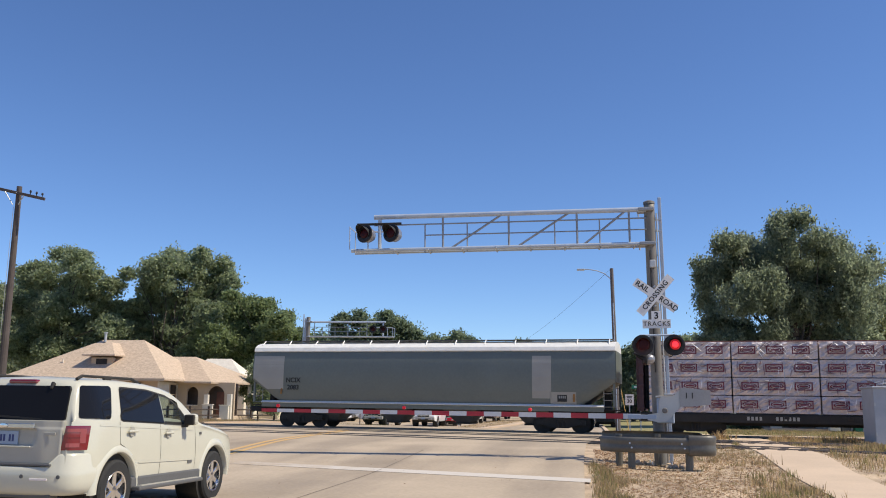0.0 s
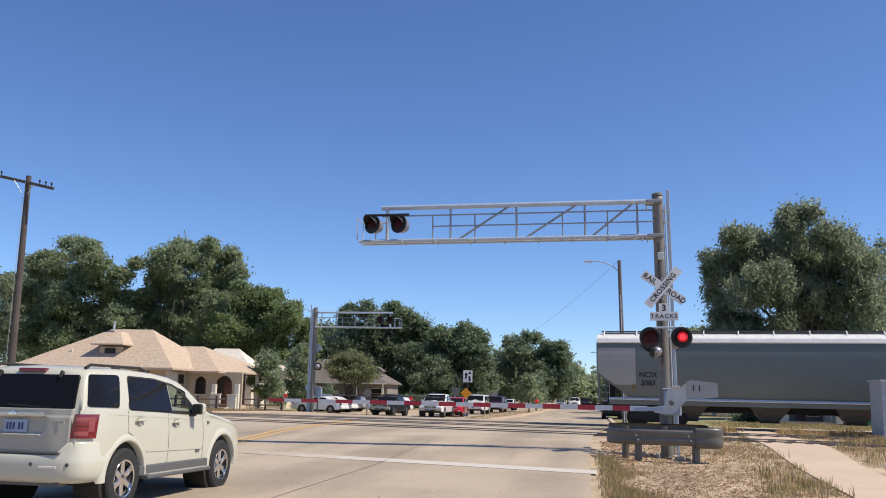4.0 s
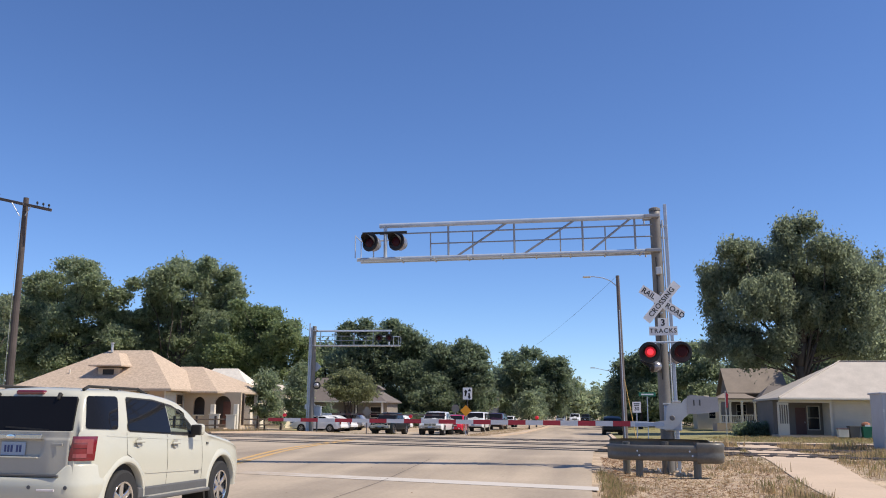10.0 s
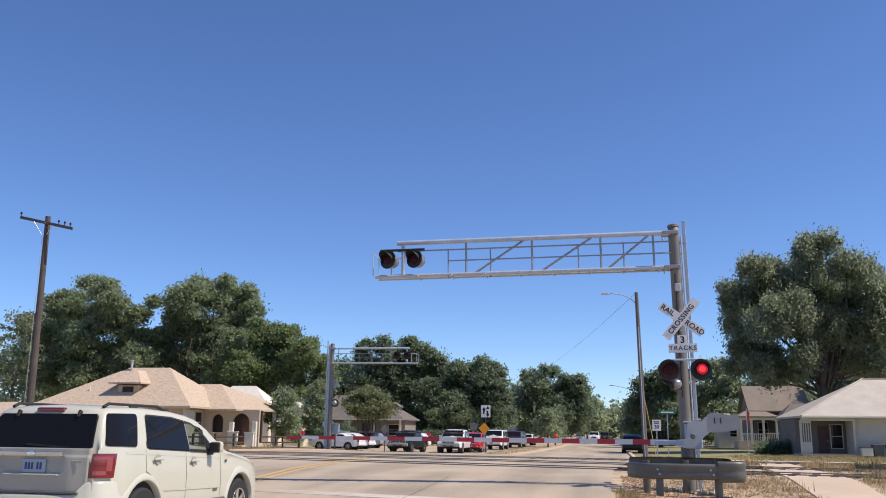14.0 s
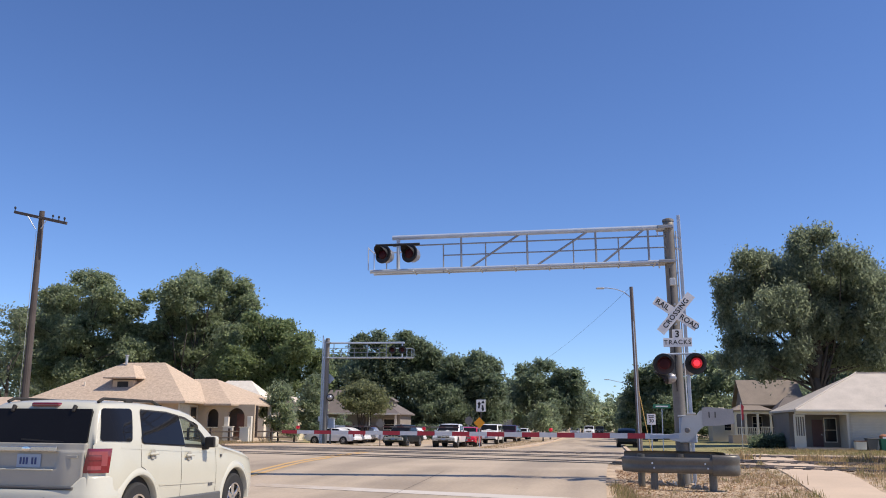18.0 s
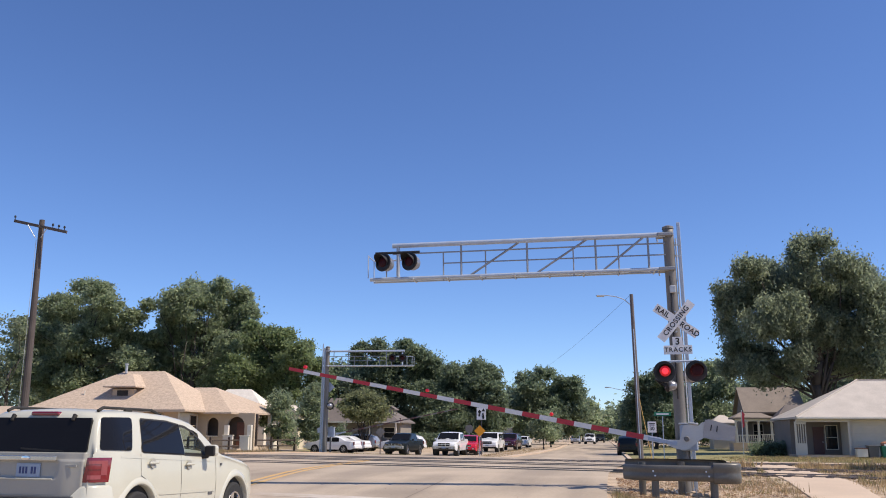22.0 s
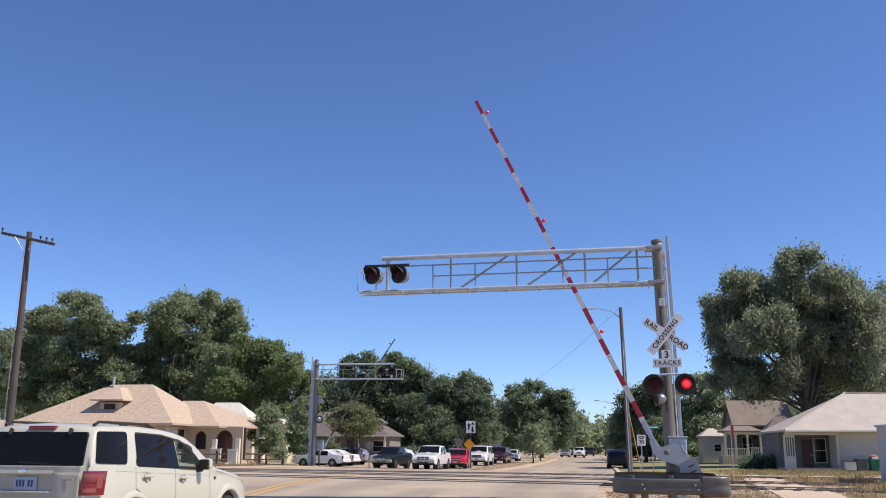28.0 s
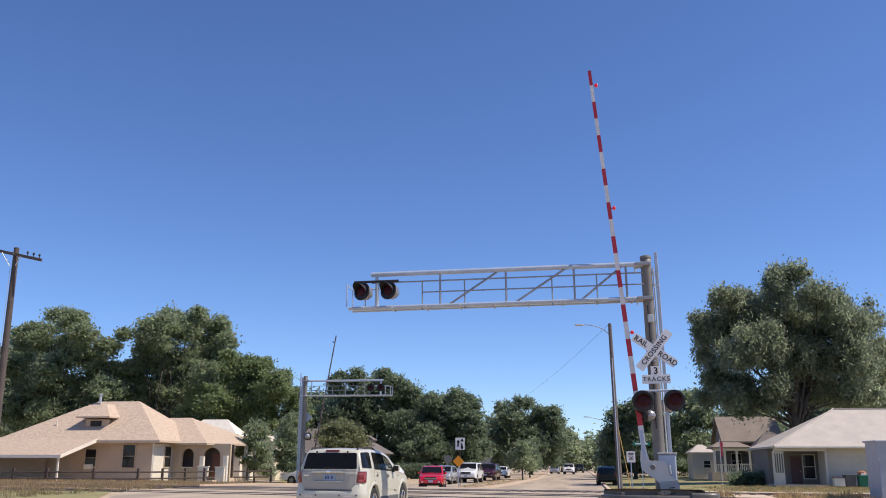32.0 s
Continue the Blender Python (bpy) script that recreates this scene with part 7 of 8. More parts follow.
def tan_house():
    """Single-storey stucco house with a hipped roof, dormer, carport wing and arched porch."""
    h = thing("house", pose(0, 0, -0.08), "single-storey tan stucco house with a pinkish hipped shingle roof", "house")
    # main block
    part("wall", boxed((-37.0, 66.5, 1.55), (11.9, 8.0, 3.1)), STUCCO, h)
    part("roof", hip_roof(bmesh.new(), -43.6, -30.25, 61.7, 71.4, 3.12, 6.29, ((-38.0, 66.3), (-34.45, 66.3))), ROOF_TAN, h, "tan hipped shingle roof")
    part("fascia", boxed((-36.92, 61.72, 3.0), (13.26, 0.06, 0.16)), STUCCO, h)
    # front wing with porch
    part("wall", boxed((-30.6, 69.2, 1.5), (3.6, 5.0, 3.0)), STUCCO, h)
    part("roof", wing_roof(), ROOF_TAN, h, "tan hipped roof of the porch wing")
    # arched porch front with low white walls
    part("porch_front", arched_wall(-31.2, -26.3, -0.0, 2.95, 65.75, 0.22, ((-29.75, 0.95, 1.2, 2.12), (-27.8, 1.4, 0.0, 1.98))), STUCCO, h, "stucco porch front with two arches")
    # wall coloured dark to stand in for the deep shade behind the arches
    part("porch_back", boxed((-28.7, 66.75, 1.45), (4.5, 0.15, 2.9)), PORCH_DARK, h, "back wall of the porch, coloured dark in place of shade")
    part("porch_door", boxed((-27.7, 66.66, 1.25), (0.9, 0.05, 2.0), bev=0.01), WOOD_BROWN, h, "brown front door in the porch")
    part("porch_post", boxed((-26.5, 69.4, 1.45), (0.25, 0.25, 2.9)), TRIM_CREAM, h)
    part("porch_floor", boxed((-28.7, 67.6, 0.2), (4.6, 3.6, 0.4)), WALK, h)
    for px, py, w, d, zt in ((-28.45, 65.40, 0.34, 0.30, 2.0), (-26.55, 65.40, 0.34, 0.30, 2.05)):
        part("porch_post", boxed((px, py, zt / 2), (w, d, zt), bev=0.02), TRIM_CREAM, h)
    for px, w, hh in ((-28.2, 0.80, 1.22), (-26.85, 0.72, 1.18)):
        part("porch_wall", boxed((px, 65.15, hh / 2), (w, 0.22, hh), bev=0.015), TRIM_CREAM, h)
        part("wall_cap", boxed((px, 65.15, hh + 0.03), (w + 0.1, 0.32, 0.06), bev=0.01), TRIM_CREAM, h)
    part("porch_step", boxed((-27.55, 64.7, 0.12), (1.0, 0.8, 0.24), bev=0.01), WALK, h)
    for k in range(4):
        part("sill_brick", boxed((-29.75 + 0.24 * (k - 1.5), 65.62, 1.17), (0.22, 0.12, 0.07), bev=0.008), TRIM_CREAM, h)
    # lit return wall and white panel
    # sunlit white boards on the return wall beside the porch
    for k in range(11):
        part("siding_board", boxed((-31.03, 64.05, 0.14 + 0.262 * k), (0.05, 3.1, 0.256), bev=0.006), TRIM_CREAM, h)
    window(h, -30.98, 64.75, 1.95, 1.05, 1.55, rz=90, frame_mat=STUCCO)
    # carport
    rf = bmesh.new()
    quad_panel(rf, [(-46.5, 57.4, 1.90), (-35.35, 57.4, 1.90), (-35.25, 62.4, 3.24), (-46.5, 62.4, 3.24)], 0.12)
    part("carport_roof", rf, ROOF_TAN, h, "lean-to carport roof")
    part("fascia", boxed((-40.9, 57.37, 1.91), (11.2, 0.05, 0.2)), TRIM_CREAM, h)
    part("rake_board", quad_panel(bmesh.new(), [(-35.31, 57.4, 1.80), (-35.31, 57.4, 2.04), (-35.21, 62.4, 3.40), (-35.21, 62.4, 3.14)], 0.05), TRIM_CREAM, h)
    for px in (-45.8, -41.0, -35.6):
        part("carport_post", boxed((px, 57.6, 0.95), (0.12, 0.12, 1.9)), TRIM_CREAM, h)
    part("carport_back", boxed((-43.0, 62.3, 1.4), (7.0, 0.1, 2.6)), STUCCO, h)
    # dormer
    part("dormer_face", boxed((-36.3, 63.55, 4.36), (1.75, 0.5, 0.72)), STUCCO, h)
    part("dormer_roof", hip_roof(bmesh.new(), -37.7, -34.95, 62.75, 66.3, 4.93, 5.98, ((-36.32, 64.6), (-36.32, 66.2)), 0.10), ROOF_TAN, h, "small hipped dormer roof")
    part("dormer_vent", boxed((-36.3, 63.28, 4.40), (0.9, 0.06, 0.42)), UNDER_BLACK, h)
    part("roof_shadow_gap", boxed((-36.3, 63.45, 3.96), (2.3, 0.1, 0.12)), STUCCO, h)
    # flue and vent
    part("flue", rodded((-37.67, 66.0, 6.1), (-37.67, 66.0, 6.80), 0.10, n=10), ALU, h)
    part("flue_cap", rodded((-37.67, 66.0, 6.80), (-37.67, 66.0, 6.90), 0.16, n=10), ALU, h)
    part("vent_pipe", rodded((-39.6, 63.4, 3.9), (-39.6, 63.4, 4.6), 0.05, n=8), TRIM_CREAM, h)
    part("downpipe", rodded((-30.95, 62.2, 0), (-30.95, 62.2, 2.95), 0.05, n=8), TRIM_CREAM, h)
    window(h, -32.95, 62.46, 1.98, 0.95, 1.7, frame_mat=STUCCO)
    window(h, -36.0, 62.46, 1.85, 0.85, 1.3, frame_mat=STUCCO)
    ac = part("air_conditioner", boxed((-36.0, 62.25, 1.2), (0.55, 0.4, 0.35), bev=0.02), TRIM_CREAM, h)
    return h


tan_house()


def plain_house(cx, cy, w, d, wall_h, ridge_h, wall_mat, roof_mat, label, rz=0, gable=False, wins=(), name="house", porch=False, o=0.45):
    h = thing(name, pose(cx, cy, hz(cx, cy) + 0.02, 0, 0, rz), label, "house")
    part("wall", boxed((0, 0, wall_h / 2), (w, d, wall_h)), wall_mat, h)
    if gable:
        bm = bmesh.new()
        prism(bm, [(-d / 2 - o, wall_h - 0.1), (0, ridge_h), (d / 2 + o, wall_h - 0.1), (d / 2 + o, wall_h + 0.05), (0, ridge_h + 0.16), (-d / 2 - o, wall_h + 0.05)], -w / 2 - o, w / 2 + o, "x")
        part("roof", bm, roof_mat, h)
        part("gable_wall", prism(bmesh.new(), [(-d / 2, wall_h), (d / 2, wall_h), (0, ridge_h - 0.05)], -w / 2, w / 2, "x"), wall_mat, h)
    else:
        r = max(0.3, w / 2 - d / 2)
        part("roof", hip_roof(bmesh.new(), -w / 2 - o, w / 2 + o, -d / 2 - o, d / 2 + o, wall_h + 0.02, ridge_h, ((-r, 0), (r, 0))), roof_mat, h)
    for wx, wz, ww, wh in wins:
        window(h, wx, -d / 2 - 0.03, wz, ww, wh)
    if porch:
        part("porch_floor", boxed((0, -d / 2 - 1.0, 0.25), (w * 0.8, 2.0, 0.5)), WALK, h)
        part("porch_roof", quad_panel(bmesh.new(), [(-w * 0.42, -d / 2 - 2.2, wall_h - 0.5), (w * 0.42, -d / 2 - 2.2, wall_h - 0.5), (w * 0.42, -d / 2, wall_h + 0.1), (-w * 0.42, -d / 2, wall_h + 0.1)], 0.1), roof_mat, h)
        for k in range(4):
            part("porch_post", boxed((-w * 0.38 + k * w * 0.253, -d / 2 - 1.95, (wall_h - 0.5) / 2 + 0.25), (0.16, 0.16, wall_h - 1.0)), SIDING, h)
        part("porch_rail", boxed((0, -d / 2 - 1.95, 1.15), (w * 0.76, 0.06, 0.08)), SIDING, h)
        for k in range(16):
            part("baluster", boxed((-w * 0.37 + k * w * 0.74 / 15, -d / 2 - 1.95, 0.82), (0.05, 0.05, 0.62)), SIDING, h)
    return h


def low_house():
    """Cream house with a pale hipped roof and a recessed porch at its corner."""
    h = thing("house", pose(0, 0, -0.08), "low cream house with a pale grey hipped roof and corner porch", "house")
    part("wall", boxed((23.36, 72.0, 1.35), (10.86, 8.0, 2.7)), SIDING_DULL, h)
    for k in range(14):
        part("siding_board", boxed((23.36, 67.985, 0.10 + 0.19 * k), (10.86, 0.05, 0.184), rx=4), SIDING_DULL, h)
    part("corner_board", boxed((17.90, 67.95, 1.36), (0.12, 0.14, 2.68), bev=0.01), SIDING_DULL, h)
    # this wall's colour carries the shade under the porch roof
    part("porch_back_wall", boxed((16.16, 73.4, 1.35), (3.6, 6.0, 2.7)), PORCH_TAN, h)
    part("roof", hip_roof(bmesh.new(), 14.16, 29.5, 67.2, 77.0, 2.86, 5.76, ((19.75, 71.6), (25.4, 71.6))), ROOF_GREY, h, "pale grey shingle roof")
    part("ridge_cap", boxed((22.55, 71.6, 5.765), (5.7, 0.26, 0.05), bev=0.015), ROOF_GREY, h)
    for sx, ex, ey in ((14.16, 19.75, 67.2), (29.5, 25.4, 67.2)):
        part("hip_cap", rodded((sx, ey, 2.87), (ex, 71.6, 5.77), 0.07, n=6), ROOF_GREY, h)
    part("gutter", boxed((21.85, 67.16, 2.77), (15.3, 0.10, 0.12), bev=0.02), TRIM_CREAM, h)
    part("soffit", boxed((21.85, 67.6, 2.71), (15.2, 0.80, 0.03)), SIDING_DULL, h)
    part("porch_beam", boxed((16.05, 67.62, 2.60), (3.7, 0.16, 0.18)), SIDING_DULL, h)
    dr = part("door", boxed((16.32, 70.36, 1.12), (0.74, 0.08, 2.1), bev=0.01), DOOR_RED, h, "dark red-brown front door")
    part("door_handle", boxed((16.60, 70.30, 1.08), (0.05, 0.06, 0.12), bev=0.01), ALU, dr)
    part("door_panel", boxed((16.32, 70.315, 1.60), (0.46, 0.02, 0.7), bev=0.005), DOOR_RED, dr)
    for px in (14.16, 17.78):
        part("porch_post", boxed((px, 67.6, 1.30), (0.14, 0.14, 2.46)), SIDING_DULL, h)
    sc = new("porch_screen")
    sc.parent = h
    sc.matrix_basis = pose(14.52, 67.62, 0)
    part("lower_panel", boxed((0.0, 0, 0.52), (0.72, 0.06, 0.95)), SIDING_DULL, sc)
    part("top_rail", boxed((0.0, 0, 2.42), (0.72, 0.07, 0.14)), SIDING_DULL, sc)
    for k in range(5):
        part("slat", boxed((-0.32 + 0.16 * k, 0, 1.67), (0.055, 0.05, 1.36)), SIDING_DULL, sc)
    part("porch_slab", boxed((16.1, 68.8, 0.08), (3.9, 3.0, 0.2)), WALK, h)
    window(h, 17.24, 70.34, 1.42, 0.80, 1.75)
    return h


DOOR_RED = material("dark_red_brown_door_paint", (0.10, 0.045, 0.038), 0.6, var=0.15)
low_house()


def wheelie_bin(x, y, mat, label, w=0.55, hh=1.0):
    b = thing("wheelie_bin", pose(x, y, hz(x, y)), label, "bin")
    bm = bmesh.new()
    vs = [bm.verts.new((sx * w / 2 * k, sy * w / 2 * k, z)) for k, z in ((0.8, 0.08), (1.0, hh)) for sx, sy in ((-1, -1), (1, -1), (1, 1), (-1, 1))]
    for f in ((0, 1, 5, 4), (1, 2, 6, 5), (2, 3, 7, 6), (3, 0, 4, 7), (3, 2, 1, 0), (4, 5, 6, 7)):
        bm.faces.new([vs[q] for q in f])
    part("body", bm, mat, b)
    part("lid", boxed((0, 0, hh + 0.03), (w * 1.1, w * 1.12, 0.07), bev=0.02), mat, b)
    for sx in (-1, 1):
        part("wheel", turned([(-0.03, 0), (-0.03, 0.1), (0.03, 0.1), (0.03, 0)], "x", 12), TYRE, b).matrix_basis = pose(sx * w * 0.42, w * 0.4, 0.1)
    return b


bin_green = wheelie_bin(19.85, 66.7, GREEN_SIGN, "green wheelie bin with orange and white bags on it", 0.6, 0.82)
BAG_ORANGE = material("orange_plastic_bag", (0.42, 0.17, 0.09), 0.5, var=0.2)
bag = thing("plastic_bag", pose(19.84, 66.7, hz(19.84, 66.7) + 0.88), "crumpled orange bag on the green bin", "bag")
part("body", turned([(0.0, 0.0), (0.0, 0.24), (0.10, 0.31), (0.22, 0.28), (0.30, 0.12), (0.32, 0.0)], "z", 9), BAG_ORANGE, bag)
part("label_patch", boxed((0.02, -0.29, 0.04), (0.36, 0.06, 0.16), bev=0.02), SIGN_WHITE, bag, "white folded flap")
crate = thing("storage_box", pose(18.2, 66.5, 0.0), "small pale wooden box on the grass", "box")
part("body", boxed((0, 0, 0.3), (0.7, 0.5, 0.55), bev=0.01), TRIM_CREAM, crate)
part("lid", boxed((0, 0, 0.6), (0.76, 0.56, 0.06)), WOOD_BROWN, crate)
wheelie_bin(19.05, 66.9, CLADDING, "dark grey rubbish bin by the wall", 0.7, 0.85)


def hedge(x0, x1, y, hgt, label, seed):
    e = thing("hedge", pose(0, 0, hz((x0 + x1) / 2, y)), label, "hedge")
    rng_ = random.Random(seed)
    n = max(2, int((x1 - x0) / 0.6))
    blobs = [((x0 + (x1 - x0) * (i + 0.5) / n, y + rng_.uniform(-0.2, 0.2), hgt * 0.5), (0.6, 0.7, hgt * 0.55)) for i in range(n)]
    crown_mesh("foliage", blobs, LEAF_DARK, e, 900 * n, 0.09, seed)
    for i in range(n):
        part("stem", rodded((blobs[i][0][0], y, 0), (blobs[i][0][0], y, hgt * 0.6), 0.03, n=5), BARK, e)


hedge(12.0, 14.6, 72.5, 0.98, "dark clipped hedge in front of the porch", 31)
hedge(-27.5, -25.6, 90.0, 2.4, "leafy green bush in front of the bungalow", 32)
# bushes added as a dark mass where the trees only throw shade
hedge(-22.5, -17.4, 106.0, 1.7, "dark bushes added for the shade under the street trees", 33)
flag = thing("flag_pole", pose(11.0, 71.0, -0.05), "thin pole with a small hanging red flag", "flag pole")
part("pole", rodded((0, 0, 0), (0, 0, 3.4), 0.03, n=8), ALU, flag)
part("flag", prism(bmesh.new(), [(0.03, 2.15), (0.10, 2.05), (0.17, 2.2), (0.20, 2.9), (0.24, 3.1), (0.03, 3.3)], -0.02, 0.02, "y"), ARM_RED, flag, "red folded flag cloth")
def old_house():
    """Two-storey old house: steep tan roof, low dark side roof, open porch with white columns and rail."""
    h = thing("house", pose(0, 0, -0.08), "old house with a steep tan roof and a white-railed porch", "house")
    # walls and roofs below are coloured darker in place of tree shade
    part("wall", boxed((18.05, 98.9, 1.9), (5.5, 6.2, 3.8)), PORCH_TAN, h)
    bm = prism(bmesh.new(), [(95.2, 3.75), (99.0, 6.44), (102.8, 3.75), (102.8, 3.9), (99.0, 6.60), (95.2, 3.9)], 14.95, 21.2, "x")
    part("roof", bm, ROOF_DUSK, h, "steep tan shingle roof, darkened in colour for tree shade")
    part("gable_wall", prism(bmesh.new(), [(95.9, 3.8), (102.1, 3.8), (99.0, 6.35)], 15.3, 20.8, "x"), PORCH_TAN, h)
    part("chimney", boxed((19.6, 99.3, 6.3), (0.55, 0.55, 1.5), bev=0.02), ROOF_BROWN, h, "squat brick chimney")
    part("side_roof", hip_roof(bmesh.new(), 17.2, 22.4, 91.8, 96.4, 2.85, 4.62, ((19.0, 94.6), (21.0, 94.6))), ROOF_BROWN, h, "low grey-brown side roof")
    part("side_wall", boxed((19.9, 94.4, 1.4), (4.4, 3.6, 2.8)), PORCH_TAN, h)
    part("porch_floor", boxed((15.9, 93.9, 0.40), (5.0, 2.9, 0.8)), WALK, h)
    part("porch_roof", hip_roof(bmesh.new(), 13.5, 17.4, 92.2, 96.0, 3.28, 3.85, ((14.6, 95.4), (16.6, 95.4))), ROOF_DUSK, h)
    part("porch_beam", boxed((15.45, 92.5, 3.04), (3.6, 0.18, 0.26)), SIDING, h)
    for px in (13.75, 14.75, 15.9, 17.15):
        col = part("porch_column", turned([(0.80, 0.17), (0.88, 0.17), (0.90, 0.13), (2.78, 0.11), (2.82, 0.16), (2.92, 0.16)], "z", 12), SIDING, h, "white porch column")
        col.matrix_basis = pose(px, 92.5, 0)
    for x0, x1, z0, z1 in ((16.1, 18.35, 0.86, 1.62), (13.8, 15.8, 0.86, 1.55)):
        rl = part("porch_rail", boxed(((x0 + x1) / 2, 92.45, z1), (x1 - x0, 0.07, 0.08)), SIDING, h, "white porch railing")
        part("bottom_rail", boxed(((x0 + x1) / 2, 92.45, z0), (x1 - x0, 0.06, 0.06)), SIDING, rl)
        n = int((x1 - x0) / 0.17)
        for k in range(n):
            part("baluster", boxed((x0 + (k + 0.5) * (x1 - x0) / n, 92.45, (z0 + z1) / 2), (0.055, 0.045, z1 - z0)), SIDING, rl)
    window(h, 16.4, 95.78, 1.95, 0.9, 1.5)
    window(h, 18.6, 92.57, 1.7, 0.8, 1.2)
    return h


old_house()
plain_house(14.2, 106.0, 2.5, 4.0, 2.9, 3.8, SIDING_DULL, ROOF_GREY, "small pale garage beside the old house", wins=((0.4, 1.6, 0.7, 0.8),), o=0.2)
hedge(5.5, 27.0, 128.0, 2.3, "line of dark bushes behind the back yards", 34)
plain_house(-29.2, 82.5, 1.8, 1.9, 3.2, 4.0, SIDING_SUN, ROOF_GREY, "narrow cream gabled house end behind the young tree", rz=90, gable=True, o=0.12)
plain_house(-35.2, 83.5, 7.5, 5.0, 3.0, 5.7, SIDING, ROOF_PALE, "cream house with a pale roof behind the tan house", porch=True)
def bungalow():
    """Brown-roofed bungalow with a deep shaded porch under the eave, half behind the olive tree."""
    h = thing("house", pose(0, 0, -0.08), "brown-roofed bungalow with a shaded porch behind the olive tree", "house")
    x0, x1 = -31.60, -21.72
    # siding colour lowered to imitate the shade of porch and trees
    part("wall", boxed(((x0 + x1) / 2, 102.2, 1.4), (x1 - x0 - 0.8, 6.0, 2.8)), SIDING_GREY, h)
    part("roof", hip_roof(bmesh.new(), x0, x1, 97.0, 105.6, 2.77, 5.52, ((-31.11, 101.2), (-25.97, 101.2))), ROOF_BROWN, h, "grey-brown shingle roof")
    part("fascia", boxed(((x0 + x1) / 2, 96.97, 2.69), (x1 - x0, 0.05, 0.16)), SIDING, h, "white fascia board")
    part("dormer", prism(bmesh.new(), [(-0.55, 0.0), (0.55, 0.0), (0.55, 0.55), (0.0, 0.85), (-0.55, 0.55)], -0.9, 0.9, "y"), SIDING_GREY, h, "small roof dormer").matrix_basis = pose(x1 - 1.6, 99.4, 3.59)
    part("dormer_roof", prism(bmesh.new(), [(-0.75, 0.5), (0.0, 0.95), (0.75, 0.5), (0.75, 0.6), (0.0, 1.05), (-0.75, 0.6)], -1.1, 0.9, "y"), ROOF_BROWN, h).matrix_basis = pose(x1 - 1.6, 99.4, 3.59)
    part("porch_slab", boxed(((x0 + x1) / 2, 98.2, 0.15), (x1 - x0 - 0.6, 2.2, 0.8)), WALK, h)
    for k in range(4):
        part("porch_post", boxed((x0 + 0.5 + k * (x1 - x0 - 1.0) / 3, 97.25, 1.45), (0.18, 0.18, 2.49)), SIDING, h, "white porch post")
    for wx in (x0 + 1.6, x1 - 1.7):
        window(h, wx, 99.17, 1.55, 1.2, 1.2)
    part("door", boxed(((x0 + x1) / 2, 99.16, 1.3), (0.9, 0.08, 2.0), bev=0.01), PORCH_DARK, h)
    return h


bungalow()
plain_house(-15.6, 152.0, 3.0, 2.6, 4.6, 6.2, SIDING, ROOF_BROWN, "two-storey cream house far along the road", gable=True, rz=90, wins=((0, 2, 1, 1.4),))


# ---- street furniture ----
def utility_pole():
    x, y, H = -26.9, 38.0, 11.35
    p = thing("utility_pole", pose(x, y, hz(x, y)), "weathered timber utility pole with a crossarm and insulators", "utility pole")
    part("pole", rodded((0.12, 0, 0), (0, 0, H + 0.14), 0.19, 0.125, 12), TIMBER, p)
    arm = part("crossarm", boxed((0.04, -0.14, H - 0.22), (3.0, 0.10, 0.14), ry=13.0, bev=0.008), TIMBER, p)
    for k, dx in enumerate((-1.40, 0.72, 1.05, 1.36)):
        zz = H - 0.22 - dx * math.tan(radians(13.0)) + 0.17
        part("insulator", turned([(-0.1, 0.02), (0.0, 0.02), (0.02, 0.055), (0.08, 0.05), (0.12, 0.03), (0.13, 0)], "z", 10), SIGNAL_BLACK, p).matrix_basis = pose(dx, -0.14, zz)
    for sx, ex, ez in ((-0.62, -0.16, -0.80), (0.42, 0.14, -0.80)):
        part("brace", rodded((sx, -0.20, H - 0.27 - sx * 0.23), (ex, -0.16, H + ez), 0.022, n=6), ALU, p, "pale flat brace")
    part("through_bolt", rodded((0, -0.22, H - 0.22), (0, 0.16, H - 0.22), 0.02, n=6), ALU, p)
    part("ground_wire", rodded((-0.05, -0.20, 0.3), (-0.12, -0.14, H - 0.9), 0.012, n=5), ALU, p)
    return p


utility_pole()


def lamp_pole():
    x, y, H = 2.6, 60.5, 11.2
    p = thing("street_lamp", pose(x, y, hz(x, y)), "tall timber pole with a cobra-head street lamp on a curved arm", "street lamp")
    part("pole", rodded((0.25, 0, 0), (0, 0, H), 0.17, 0.12, 12), LAMP_TIMBER, p)
    bm = bmesh.new()
    pts = [(-0.05, 0, H - 0.75), (-0.5, 0, H - 0.35), (-1.0, 0, H - 0.15), (-1.6, 0, H - 0.05), (-1.9, 0, H - 0.05)]
    for a, b in zip(pts, pts[1:]):
        rod_between(bm, a, b, 0.035, n=6)
    part("lamp_arm", bm, GALV, p)
    part("lamp_head", boxed((-2.1, 0, H - 0.07), (0.55, 0.24, 0.12), bev=0.05), ALU, p)
    part("conduit", rodded((0.2, -0.2, 0.2), (0.05, -0.14, 8.8), 0.03, n=6), GALV, p)
    return p


lamp_pole()


def far_lamp(x, y, H, reach, label):
    p = thing("street_lamp", pose(x, y, hz(x, y)), label, "street lamp")
    part("pole", rodded((0, 0, 0), (0, 0, H), 0.10, 0.07, 10), GALV, p)
    part("lamp_arm", rodded((0, 0, H - 0.3), (reach, 0, H + 0.25), 0.035, n=6), GALV, p)
    part("lamp_head", boxed((reach * 1.12, 0, H + 0.25), (0.6, 0.24, 0.12), bev=0.04), ALU, p)


far_lamp(4.2, 118.0, 7.6, -2.4, "slim steel street lamp far along the kerb")
